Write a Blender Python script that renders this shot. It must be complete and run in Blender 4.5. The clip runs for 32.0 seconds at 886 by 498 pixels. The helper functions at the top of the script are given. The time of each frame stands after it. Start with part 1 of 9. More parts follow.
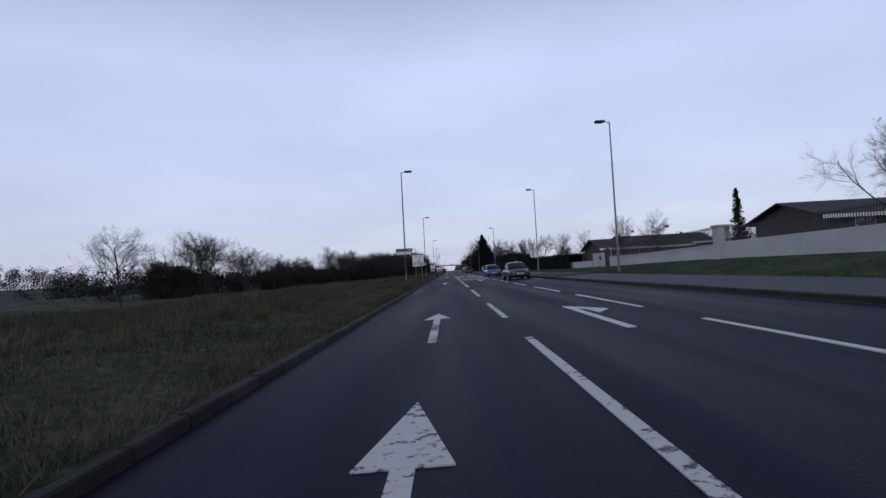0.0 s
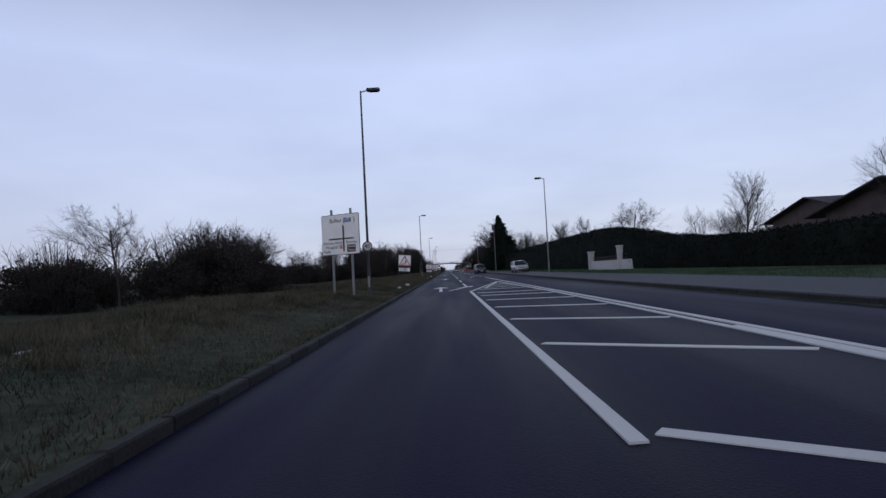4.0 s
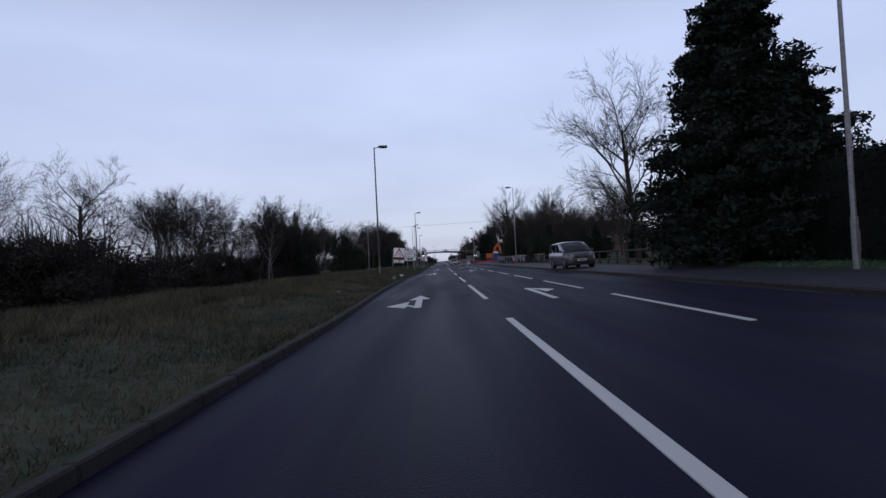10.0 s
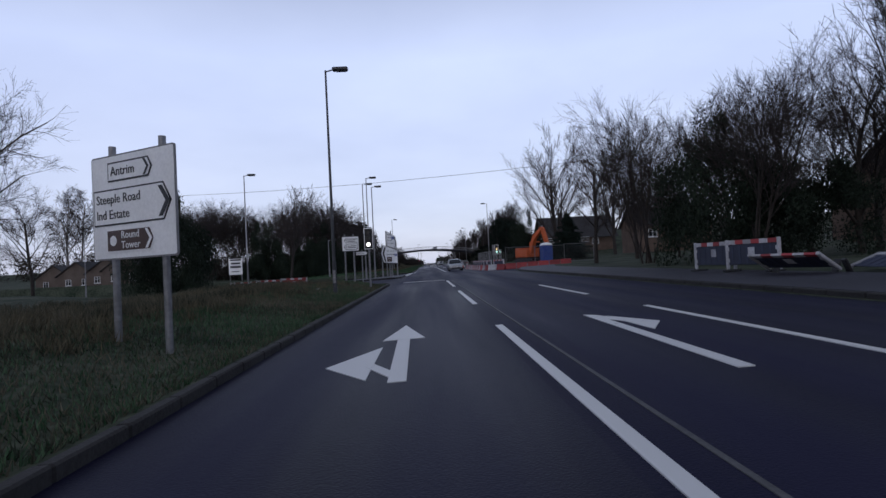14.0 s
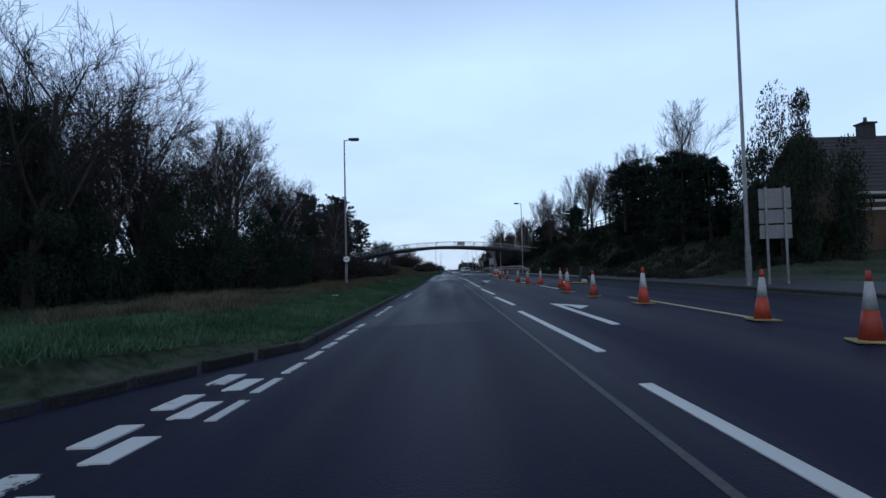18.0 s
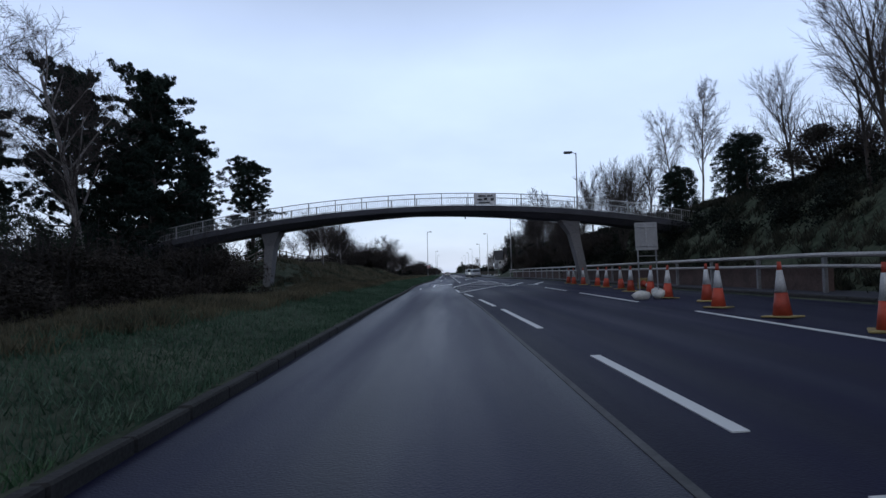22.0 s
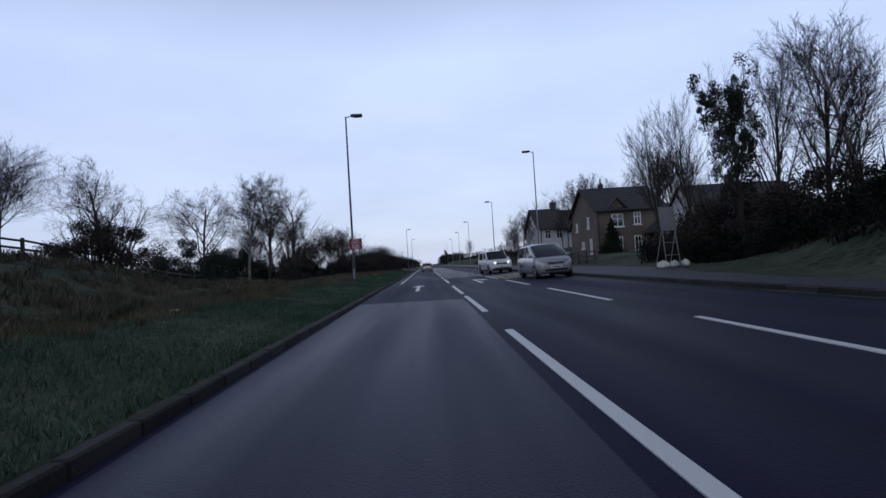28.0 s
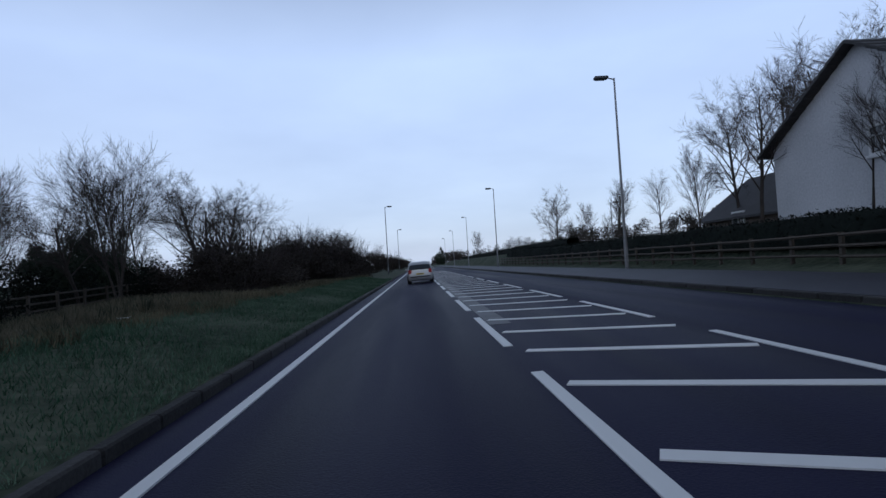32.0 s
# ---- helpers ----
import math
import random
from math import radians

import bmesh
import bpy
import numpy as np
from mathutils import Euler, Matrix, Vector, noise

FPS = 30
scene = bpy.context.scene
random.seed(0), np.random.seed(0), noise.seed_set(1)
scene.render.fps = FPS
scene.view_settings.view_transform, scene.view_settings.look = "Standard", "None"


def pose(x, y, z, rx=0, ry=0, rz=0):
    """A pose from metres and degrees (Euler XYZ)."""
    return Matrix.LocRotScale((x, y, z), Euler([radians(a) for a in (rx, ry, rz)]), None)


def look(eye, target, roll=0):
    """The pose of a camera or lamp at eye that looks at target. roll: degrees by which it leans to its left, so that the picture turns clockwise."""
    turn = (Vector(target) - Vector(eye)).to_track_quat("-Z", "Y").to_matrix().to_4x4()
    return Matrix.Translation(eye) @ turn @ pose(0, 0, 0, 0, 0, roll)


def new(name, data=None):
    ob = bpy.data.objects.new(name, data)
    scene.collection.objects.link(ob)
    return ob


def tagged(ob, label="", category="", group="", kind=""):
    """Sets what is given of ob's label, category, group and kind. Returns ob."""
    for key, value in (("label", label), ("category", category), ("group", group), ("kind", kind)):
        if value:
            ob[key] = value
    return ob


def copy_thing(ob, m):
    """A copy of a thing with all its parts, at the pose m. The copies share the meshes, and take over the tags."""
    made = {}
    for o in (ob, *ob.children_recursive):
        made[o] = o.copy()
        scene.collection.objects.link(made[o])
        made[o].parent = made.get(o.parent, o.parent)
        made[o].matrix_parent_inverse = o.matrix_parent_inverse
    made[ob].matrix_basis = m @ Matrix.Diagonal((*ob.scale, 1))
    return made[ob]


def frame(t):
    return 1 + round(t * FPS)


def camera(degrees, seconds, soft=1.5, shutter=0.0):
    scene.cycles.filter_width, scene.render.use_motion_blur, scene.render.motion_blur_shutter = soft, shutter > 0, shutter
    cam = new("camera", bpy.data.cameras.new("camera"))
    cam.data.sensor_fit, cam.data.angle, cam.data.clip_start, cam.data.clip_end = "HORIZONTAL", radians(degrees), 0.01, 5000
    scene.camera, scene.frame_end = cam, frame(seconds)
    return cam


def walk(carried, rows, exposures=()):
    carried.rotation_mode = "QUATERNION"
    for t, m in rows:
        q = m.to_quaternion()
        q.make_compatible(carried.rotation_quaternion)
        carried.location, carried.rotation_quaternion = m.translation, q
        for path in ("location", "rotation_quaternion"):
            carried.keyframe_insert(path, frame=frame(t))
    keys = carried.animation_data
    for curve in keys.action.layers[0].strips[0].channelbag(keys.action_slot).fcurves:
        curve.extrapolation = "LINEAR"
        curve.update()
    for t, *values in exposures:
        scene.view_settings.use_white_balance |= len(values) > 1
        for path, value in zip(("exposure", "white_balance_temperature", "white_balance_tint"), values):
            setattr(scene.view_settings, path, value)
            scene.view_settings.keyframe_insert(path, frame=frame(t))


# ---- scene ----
cam = camera(78.43, 32.0, soft=1.5)
PATH = [
    (0.0, look((-0.250, 12.691, 1.194), (-0.407, 32.674, 2.008), -3.08)),
    (0.5, look((-0.242, 21.687, 1.200), (-0.506, 41.672, 1.932), -3.10)),
    (1.0, look((-0.268, 30.322, 1.223), (-0.608, 50.308, 1.891), -3.33)),
    (1.5, look((-0.253, 38.294, 1.201), (-0.776, 58.276, 1.852), -3.02)),
    (2.0, look((-0.243, 46.152, 1.222), (-0.803, 66.131, 1.938), -3.19)),
    (2.5, look((-0.228, 54.143, 1.178), (-0.594, 74.126, 1.909), -2.47)),
    (4.5, look((-0.151, 86.771, 1.208), (-0.232, 106.753, 2.043), -3.06)),
    (5.0, look((-0.158, 95.243, 1.198), (-0.253, 115.223, 2.089), -2.86)),
    (5.5, look((-0.126, 103.999, 1.214), (-0.439, 123.985, 1.896), -3.59)),
    (6.0, look((-0.173, 112.482, 1.189), (-0.593, 132.453, 2.150), -3.38)),
    (6.5, look((-0.218, 121.135, 1.201), (-0.104, 141.121, 1.920), -2.70)),
    (7.0, look((-0.318, 129.799, 1.194), (0.152, 149.782, 1.892), -2.21)),
    (7.5, look((-0.304, 138.439, 1.202), (-0.009, 158.420, 2.031), -2.51)),
    (8.0, look((-0.302, 147.214, 1.200), (0.148, 167.192, 2.034), -1.69)),
    (8.5, look((-0.320, 156.152, 1.199), (0.260, 176.126, 2.057), -1.57)),
    (9.0, look((-0.354, 165.159, 1.178), (-0.022, 185.145, 1.858), -2.18)),
    (9.5, look((-0.271, 174.202, 1.199), (-0.035, 194.195, 1.707), -1.98)),
    (10.0, look((-0.272, 183.304, 1.198), (-0.143, 203.298, 1.649), -2.92)),
    (10.5, look((-0.327, 192.326, 1.189), (-0.115, 212.316, 1.772), -3.02)),
    (11.0, look((-0.242, 201.140, 1.206), (-0.042, 221.122, 2.025), -3.15)),
    (11.5, look((-0.216, 209.913, 1.205), (0.105, 229.883, 2.255), -2.64)),
    (12.0, look((-0.204, 218.811, 1.163), (-0.186, 238.784, 2.197), -2.72)),
    (12.5, look((-0.196, 227.798, 1.201), (-0.233, 247.777, 2.117), -3.05)),
    (13.0, look((-0.197, 236.784, 1.182), (0.050, 256.773, 1.815), -3.46)),
    (13.5, look((-0.187, 245.586, 1.199), (0.402, 265.574, 1.622), -3.23)),
    (14.0, look((-0.224, 254.308, 1.200), (0.388, 274.293, 1.703), -2.89)),
    (14.5, look((-0.209, 262.953, 1.202), (-0.068, 282.936, 2.007), -1.96)),
    (16.5, look((0.026, 297.901, 1.210), (0.293, 317.890, 1.823), -2.23)),
    (17.0, look((0.055, 306.520, 1.210), (-0.636, 326.488, 2.083), -3.11)),
    (17.5, look((0.071, 315.120, 1.212), (-0.421, 335.094, 2.091), -1.62)),
    (18.0, look((0.071, 323.710, 1.211), (-0.107, 343.694, 1.982), -1.37)),
    (18.5, look((0.101, 332.255, 1.211), (-0.052, 352.245, 1.843), -1.68)),
    (19.0, look((0.071, 340.657, 1.213), (-0.037, 360.650, 1.757), -1.77)),
    (19.5, look((0.034, 349.093, 1.213), (-0.038, 369.086, 1.745), -1.98)),
    (20.0, look((0.003, 357.434, 1.209), (0.059, 377.428, 1.688), -1.31)),
    (20.5, look((-0.047, 365.584, 1.208), (0.117, 385.579, 1.620), -1.28)),
    (21.0, look((-0.086, 373.402, 1.205), (0.089, 393.395, 1.698), -1.10)),
    (21.5, look((-0.112, 380.731, 1.204), (-0.105, 400.719, 1.892), -0.99)),
    (22.0, look((-0.180, 387.473, 1.204), (-0.256, 407.453, 2.082), -1.00)),
    (22.5, look((-0.287, 394.073, 1.204), (-0.247, 414.055, 2.030), -1.02)),
    (23.0, look((-0.368, 400.634, 1.199), (-0.051, 420.617, 1.957), -1.00)),
    (23.5, look((-0.372, 407.198, 1.202), (0.107, 427.184, 1.806), -1.39)),
    (24.0, look((-0.345, 414.054, 1.199), (0.288, 434.036, 1.783), -1.43)),
    (24.5, look((-0.308, 421.424, 1.199), (0.371, 441.406, 1.722), -1.81)),
    (25.0, look((-0.282, 428.873, 1.201), (0.262, 448.858, 1.765), -2.09)),
    (25.5, look((-0.241, 436.328, 1.203), (0.305, 456.311, 1.838), -1.58)),
    (27.5, look((0.203, 466.142, 1.217), (1.053, 486.121, 1.579), -2.81)),
    (28.0, look((0.196, 473.454, 1.151), (0.871, 493.436, 1.692), -3.46)),
    (28.5, look((0.172, 480.472, 1.209), (0.804, 500.453, 1.815), -3.11)),
    (29.0, look((0.158, 487.357, 1.215), (0.841, 507.333, 1.936), -3.13)),
    (29.5, look((0.145, 494.237, 1.210), (0.754, 514.219, 1.818), -2.95)),
    (30.0, look((0.171, 500.707, 1.206), (0.704, 520.694, 1.698), -3.37)),
    (30.5, look((0.213, 506.931, 1.164), (1.106, 526.906, 1.601), -3.39)),
    (31.0, look((0.315, 513.434, 1.185), (1.287, 533.408, 1.537), -3.55)),
    (31.5, look((0.268, 519.833, 1.220), (1.216, 539.807, 1.628), -4.01)),
    (32.0, look((0.288, 526.030, 1.238), (1.259, 546.000, 1.769), -3.48)),
]
EXPOSURES = [(0, 0.0, 6250, 12), (10, 0.0, 6250, 12), (13, 0.12, 6300, 13), (15, 0.2, 6150, 8), (17, 0.27, 5600, -2), (20, 0.3, 5650, 0), (23, 0.32, 6350, 7), (25, 0.27, 6500, 9), (28, 0.15, 6050, 9), (31, 0.12, 5950, 7), (32, 0.08, 5800, 4)]
walk(cam, PATH, EXPOSURES)

# ---- sky and light: an even overcast winter evening ----
world = bpy.data.worlds.new("overcast_sky")
scene.world = world
world.use_nodes = True


def sky_nodes():
    nt = world.node_tree
    nt.nodes.clear()
    n, l = nt.nodes.new, nt.links.new
    out, bg = n("ShaderNodeOutputWorld"), n("ShaderNodeBackground")
    co = n("ShaderNodeTexCoord")
    sky = n("ShaderNodeTexSky")
    sky.sky_type, sky.sun_disc = "NISHITA", False
    sky.sun_elevation, sky.sun_rotation = radians(12), radians(200)
    sep = n("ShaderNodeSeparateXYZ")
    l(co.outputs["Generated"], sep.inputs[0])
    ramp = n("ShaderNodeValToRGB")
    ramp.color_ramp.elements[0].position, ramp.color_ramp.elements[0].color = 0.0, SKY_LOW
    ramp.color_ramp.elements[1].position, ramp.color_ramp.elements[1].color = 0.35, SKY_HIGH
    for pos, k in ((0.6, 0.33), (1.0, 0.11)):
        e = ramp.color_ramp.elements.new(pos)
        e.color = (SKY_HIGH[0] * k, SKY_HIGH[1] * k, SKY_HIGH[2] * k, 1)
    l(sep.outputs[2], ramp.inputs[0])
    # flat cloud sheet: stretched towards the horizon
    zoff = n("ShaderNodeMath")
    zoff.operation, zoff.inputs[1].default_value = "ADD", 0.18
    l(sep.outputs[2], zoff.inputs[0])
    dx, dy, comb = n("ShaderNodeMath"), n("ShaderNodeMath"), n("ShaderNodeCombineXYZ")
    dx.operation = dy.operation = "DIVIDE"
    l(sep.outputs[0], dx.inputs[0]), l(zoff.outputs[0], dx.inputs[1])
    l(sep.outputs[1], dy.inputs[0]), l(zoff.outputs[0], dy.inputs[1])
    l(dx.outputs[0], comb.inputs[0]), l(dy.outputs[0], comb.inputs[1])
    noi = n("ShaderNodeTexNoise")
    noi.inputs["Scale"].default_value, noi.inputs["Detail"].default_value, noi.inputs["Roughness"].default_value = 0.9, 5, 0.5
    l(comb.outputs[0], noi.inputs["Vector"])
    cr = n("ShaderNodeValToRGB")
    cr.color_ramp.elements[0].position, cr.color_ramp.elements[0].color = 0.30, (0.88, 0.885, 0.90, 1)
    cr.color_ramp.elements[1].position, cr.color_ramp.elements[1].color = 0.70, (1.08, 1.075, 1.05, 1)
    l(noi.outputs[0], cr.inputs[0])
    mul = n("ShaderNodeMix")
    mul.data_type, mul.blend_type = "RGBA", "MULTIPLY"
    mul.inputs[0].default_value = 1.0
    l(ramp.outputs[0], mul.inputs[6]), l(cr.outputs[0], mul.inputs[7])
    skm = n("ShaderNodeMix")
    skm.data_type, skm.blend_type = "RGBA", "ADD"
    skm.inputs[0].default_value = 0.02
    l(mul.outputs[2], skm.inputs[6]), l(sky.outputs[0], skm.inputs[7])
    l(skm.outputs[2], bg.inputs["Color"])
    bg.inputs["Strength"].default_value = SKY_STRENGTH
    l(bg.outputs[0], out.inputs[0])


SKY_LOW, SKY_HIGH, SKY_STRENGTH = (0.50, 0.53, 0.67, 1), (0.56, 0.63, 0.86, 1), 1.0
sky_nodes()
sun = new("sun", bpy.data.lights.new("sun", "SUN"))
sun.data.energy, sun.data.angle, sun.data.color = 0.25, radians(25), (1.0, 0.95, 0.9)
sun.matrix_world = look((0, 0, 50), (6, 18, 20))

# ---- materials ----
MATS = {}


def mat(name, color, rough=0.8, metal=0.0, var=0.25, scale=3.0, fine=40.0, bump=0.0, spec=0.5, hue=None, island=False, obj_var=0.0):
    """A surface with two scales of variation: blotches at `scale` per metre, grain at `fine` per metre."""
    if name in MATS:
        return MATS[name]
    m = bpy.data.materials.new(name)
    m.use_nodes = True
    nt = m.node_tree
    n, l = nt.nodes.new, nt.links.new
    b = nt.nodes["Principled BSDF"]
    b.inputs["Roughness"].default_value, b.inputs["Metallic"].default_value = rough, metal
    b.inputs["Specular IOR Level"].default_value = spec
    co = n("ShaderNodeTexCoord")
    big, small = n("ShaderNodeTexNoise"), n("ShaderNodeTexNoise")
    geo = n("ShaderNodeNewGeometry")
    big.inputs["Scale"].default_value, big.inputs["Detail"].default_value = scale, 4
    small.inputs["Scale"].default_value, small.inputs["Detail"].default_value = fine, 3
    l(geo.outputs["Position"], big.inputs["Vector"]), l(geo.outputs["Position"], small.inputs["Vector"])
    add = n("ShaderNodeMath")
    add.operation = "ADD"
    l(big.outputs[0], add.inputs[0]), l(small.outputs[0], add.inputs[1])
    ramp = n("ShaderNodeValToRGB")
    lo = [c * (1 - var) for c in color]
    hi = [min(1, c * (1 + var)) for c in color]
    if hue:
        hi = list(hue)
    ramp.color_ramp.elements[0].position, ramp.color_ramp.elements[0].color = 0.36, (*lo, 1)
    ramp.color_ramp.elements[1].position, ramp.color_ramp.elements[1].color = 0.64, (*hi, 1)
    half = n("ShaderNodeMath")
    half.operation, half.inputs[1].default_value = "MULTIPLY", 0.5
    l(add.outputs[0], half.inputs[0])
    src = half.outputs[0]
    if island or obj_var:
        a2 = n("ShaderNodeMath")
        a2.operation = "MULTIPLY_ADD"
        rnd = geo.outputs["Random Per Island"] if island else n("ShaderNodeObjectInfo").outputs["Random"]
        l(rnd, a2.inputs[0])
        a2.inputs[1].default_value = 0.24 if island else obj_var
        l(src, a2.inputs[2])
        sub = n("ShaderNodeMath")
        sub.operation, sub.inputs[1].default_value = "SUBTRACT", 0.12 if island else obj_var / 2
        l(a2.outputs[0], sub.inputs[0])
        src = sub.outputs[0]
    l(src, ramp.inputs[0]), l(ramp.outputs[0], b.inputs["Base Color"])
    if bump:
        bp = n("ShaderNodeBump")
        bp.inputs["Strength"].default_value, bp.inputs["Distance"].default_value = bump, 0.02
        l(small.outputs[0], bp.inputs["Height"]), l(bp.outputs[0], b.inputs["Normal"])
    MATS[name] = m
    return m


def glass_mat(name, color=(0.02, 0.025, 0.03), rough=0.05):
    if name in MATS:
        return MATS[name]
    m = mat(name, color, rough, 0, 0.1, 1, 5)
    m.node_tree.nodes["Principled BSDF"].inputs["Coat Weight"].default_value = 0.6
    return m


def glow_mat(name, color, strength):
    m = bpy.data.materials.new(name)
    m.use_nodes = True
    b = m.node_tree.nodes["Principled BSDF"]
    b.inputs["Base Color"].default_value = (*color, 1)
    b.inputs["Emission Color"].default_value, b.inputs["Emission Strength"].default_value = (*color, 1), strength
    return m


def worn_paint(name, color, holes=0.5, soft=0.06, under=(0.045, 0.046, 0.052), big=0.8):
    """Road paint worn through to the asphalt in patches."""
    m = bpy.data.materials.new(name)
    m.use_nodes = True
    nt = m.node_tree
    n, l = nt.nodes.new, nt.links.new
    b = nt.nodes["Principled BSDF"]
    b.inputs["Roughness"].default_value = 0.55
    geo = n("ShaderNodeNewGeometry")
    a, c = n("ShaderNodeTexNoise"), n("ShaderNodeTexNoise")
    a.inputs["Scale"].default_value, a.inputs["Detail"].default_value, a.inputs["Roughness"].default_value = 9.0, 8, 0.7
    c.inputs["Scale"].default_value = big
    l(geo.outputs["Position"], a.inputs["Vector"]), l(geo.outputs["Position"], c.inputs["Vector"])
    s = n("ShaderNodeMath")
    s.operation = "MULTIPLY_ADD"
    s.inputs[1].default_value = 0.55
    l(c.outputs[0], s.inputs[0]), l(a.outputs[0], s.inputs[2])
    r = n("ShaderNodeValToRGB")
    r.color_ramp.elements[0].position, r.color_ramp.elements[0].color = holes + 0.12, (*under, 1)
    r.color_ramp.elements[1].position, r.color_ramp.elements[1].color = holes + 0.12 + soft, (*color, 1)
    l(s.outputs[0], r.inputs[0]), l(r.outputs[0], b.inputs["Base Color"])
    MATS[name] = m
    return m


def asphalt_mat(name, base, tracks, rough=0.5, gloss=0.1):
    """Asphalt: aggregate speckle, long wheel tracks that run with the road (given as lateral places), damp patches."""
    m = bpy.data.materials.new(name)
    m.use_nodes = True
    nt = m.node_tree
    n, l = nt.nodes.new, nt.links.new
    b = nt.nodes["Principled BSDF"]
    b.inputs["Specular IOR Level"].default_value = gloss
    geo = n("ShaderNodeNewGeometry")
    sep = n("ShaderNodeSeparateXYZ")
    l(geo.outputs["Position"], sep.inputs[0])
    fine, mid = n("ShaderNodeTexNoise"), n("ShaderNodeTexNoise")
    fine.inputs["Scale"].default_value, fine.inputs["Detail"].default_value = 55, 2
    mid.inputs["Scale"].default_value, mid.inputs["Detail"].default_value = 0.5, 5
    stretch = n("ShaderNodeVectorMath")
    stretch.operation, stretch.inputs[1].default_value = "MULTIPLY", (1.6, 0.09, 1)
    l(geo.outputs["Position"], stretch.inputs[0])
    l(geo.outputs["Position"], fine.inputs["Vector"]), l(stretch.outputs[0], mid.inputs["Vector"])
    track = None
    for x in tracks:
        d = n("ShaderNodeMath")
        d.operation, d.inputs[1].default_value = "SUBTRACT", x
        l(sep.outputs[0], d.inputs[0])
        q = n("ShaderNodeMath")
        q.operation = "ABSOLUTE"
        l(d.outputs[0], q.inputs[0])
        mr = n("ShaderNodeMapRange")
        mr.interpolation_type = "SMOOTHSTEP"
        mr.inputs["From Min"].default_value, mr.inputs["From Max"].default_value = 0.1, 0.75
        mr.inputs["To Min"].default_value, mr.inputs["To Max"].default_value = 0.17, 0.0
        l(q.outputs[0], mr.inputs[0])
        if track is None:
            track = mr.outputs[0]
        else:
            ad = n("ShaderNodeMath")
            ad.operation = "ADD"
            l(track, ad.inputs[0]), l(mr.outputs[0], ad.inputs[1])
            track = ad.outputs[0]
    s1 = n("ShaderNodeMath")
    s1.operation = "MULTIPLY_ADD"
    s1.inputs[1].default_value = 0.5
    l(fine.outputs[0], s1.inputs[0]), l(mid.outputs[0], s1.inputs[2])
    s2 = n("ShaderNodeMath")
    s2.operation = "ADD"
    l(s1.outputs[0], s2.inputs[0]), l(track, s2.inputs[1])
    r = n("ShaderNodeValToRGB")
    r.color_ramp.elements[0].position, r.color_ramp.elements[0].color = 0.42, (*[c * 0.55 for c in base], 1)
    r.color_ramp.elements[1].position, r.color_ramp.elements[1].color = 1.0, (*[c * 1.75 for c in base], 1)
    l(s2.outputs[0], r.inputs[0]), l(r.outputs[0], b.inputs["Base Color"])
    rr = n("ShaderNodeMapRange")
    rr.inputs["From Min"].default_value, rr.inputs["From Max"].default_value = 0.35, 0.7
    rr.inputs["To Min"].default_value, rr.inputs["To Max"].default_value = rough, rough + 0.22
    l(mid.outputs[0], rr.inputs[0]), l(rr.outputs[0], b.inputs["Roughness"])
    bp = n("ShaderNodeBump")
    bp.inputs["Strength"].default_value, bp.inputs["Distance"].default_value = 0.5, 0.012
    l(fine.outputs[0], bp.inputs["Height"]), l(bp.outputs[0], b.inputs["Normal"])
    MATS[name] = m
    return m


ASPHALT = asphalt_mat("asphalt", (0.0088, 0.0086, 0.0235), (-1.75, -0.1, 1.9, 3.3, 4.9, 6.3), 0.52, 0.08)
ASPHALT_WET = asphalt_mat("damp_asphalt", (0.0100, 0.0102, 0.0275), (-1.75, -0.1), 0.40, 0.18)
ASPHALT_NEW = asphalt_mat("asphalt_patch", (0.0080, 0.0079, 0.0215), (-1.75, -0.1), 0.48, 0.09)
PAVING = mat("footway_asphalt", (0.021, 0.021, 0.032), 0.65, var=0.35, scale=0.5, fine=40, bump=0.3)
KERB = mat("kerb_concrete", (0.020, 0.019, 0.019), 0.95, var=0.6, scale=1.2, fine=30, bump=0.3, obj_var=0.3)
EARTH = mat("turf", (0.034, 0.056, 0.034), 1.0, var=0.5, scale=0.45, fine=5, bump=0.7, hue=(0.088, 0.098, 0.070), spec=0.1)
GRASS = mat("grass_blades", (0.054, 0.074, 0.045), 0.9, var=0.6, scale=0.3, fine=1.1, hue=(0.142, 0.124, 0.086), island=True, spec=0.2)
STRAW = mat("straw_grass", (0.098, 0.090, 0.060), 0.9, var=0.55, scale=0.35, fine=1.2, hue=(0.150, 0.130, 0.082), island=True, spec=0.15)
GRASS_D = mat("dark_rough_grass", (0.030, 0.038, 0.030), 0.95, var=0.5, scale=0.4, fine=1.1, hue=(0.048, 0.048, 0.036), island=True, spec=0.1)
GRASS_G = mat("mown_grass", (0.040, 0.112, 0.046), 0.9, var=0.5, scale=0.4, fine=1.3, hue=(0.092, 0.150, 0.085), island=True, spec=0.2)
GRASS_M = mat("damp_green_grass", (0.038, 0.104, 0.054), 0.9, var=0.5, scale=0.35, fine=1.2, hue=(0.092, 0.138, 0.094), island=True, spec=0.2)
PAINT_W = worn_paint("white_road_paint", (0.62, 0.62, 0.62), 0.36)
PAINT_OLD = worn_paint("worn_white_road_paint", (0.55, 0.55, 0.55), 0.56, 0.05)
PAINT_FAINT = worn_paint("faint_white_road_paint", (0.22, 0.22, 0.23), 0.52, 0.2)
PAINT_Y = worn_paint("yellow_road_paint", (0.45, 0.40, 0.2), 0.45)
SEAL = mat("tar_seam", (0.075, 0.075, 0.08), 0.8, var=0.3, scale=3, fine=20)
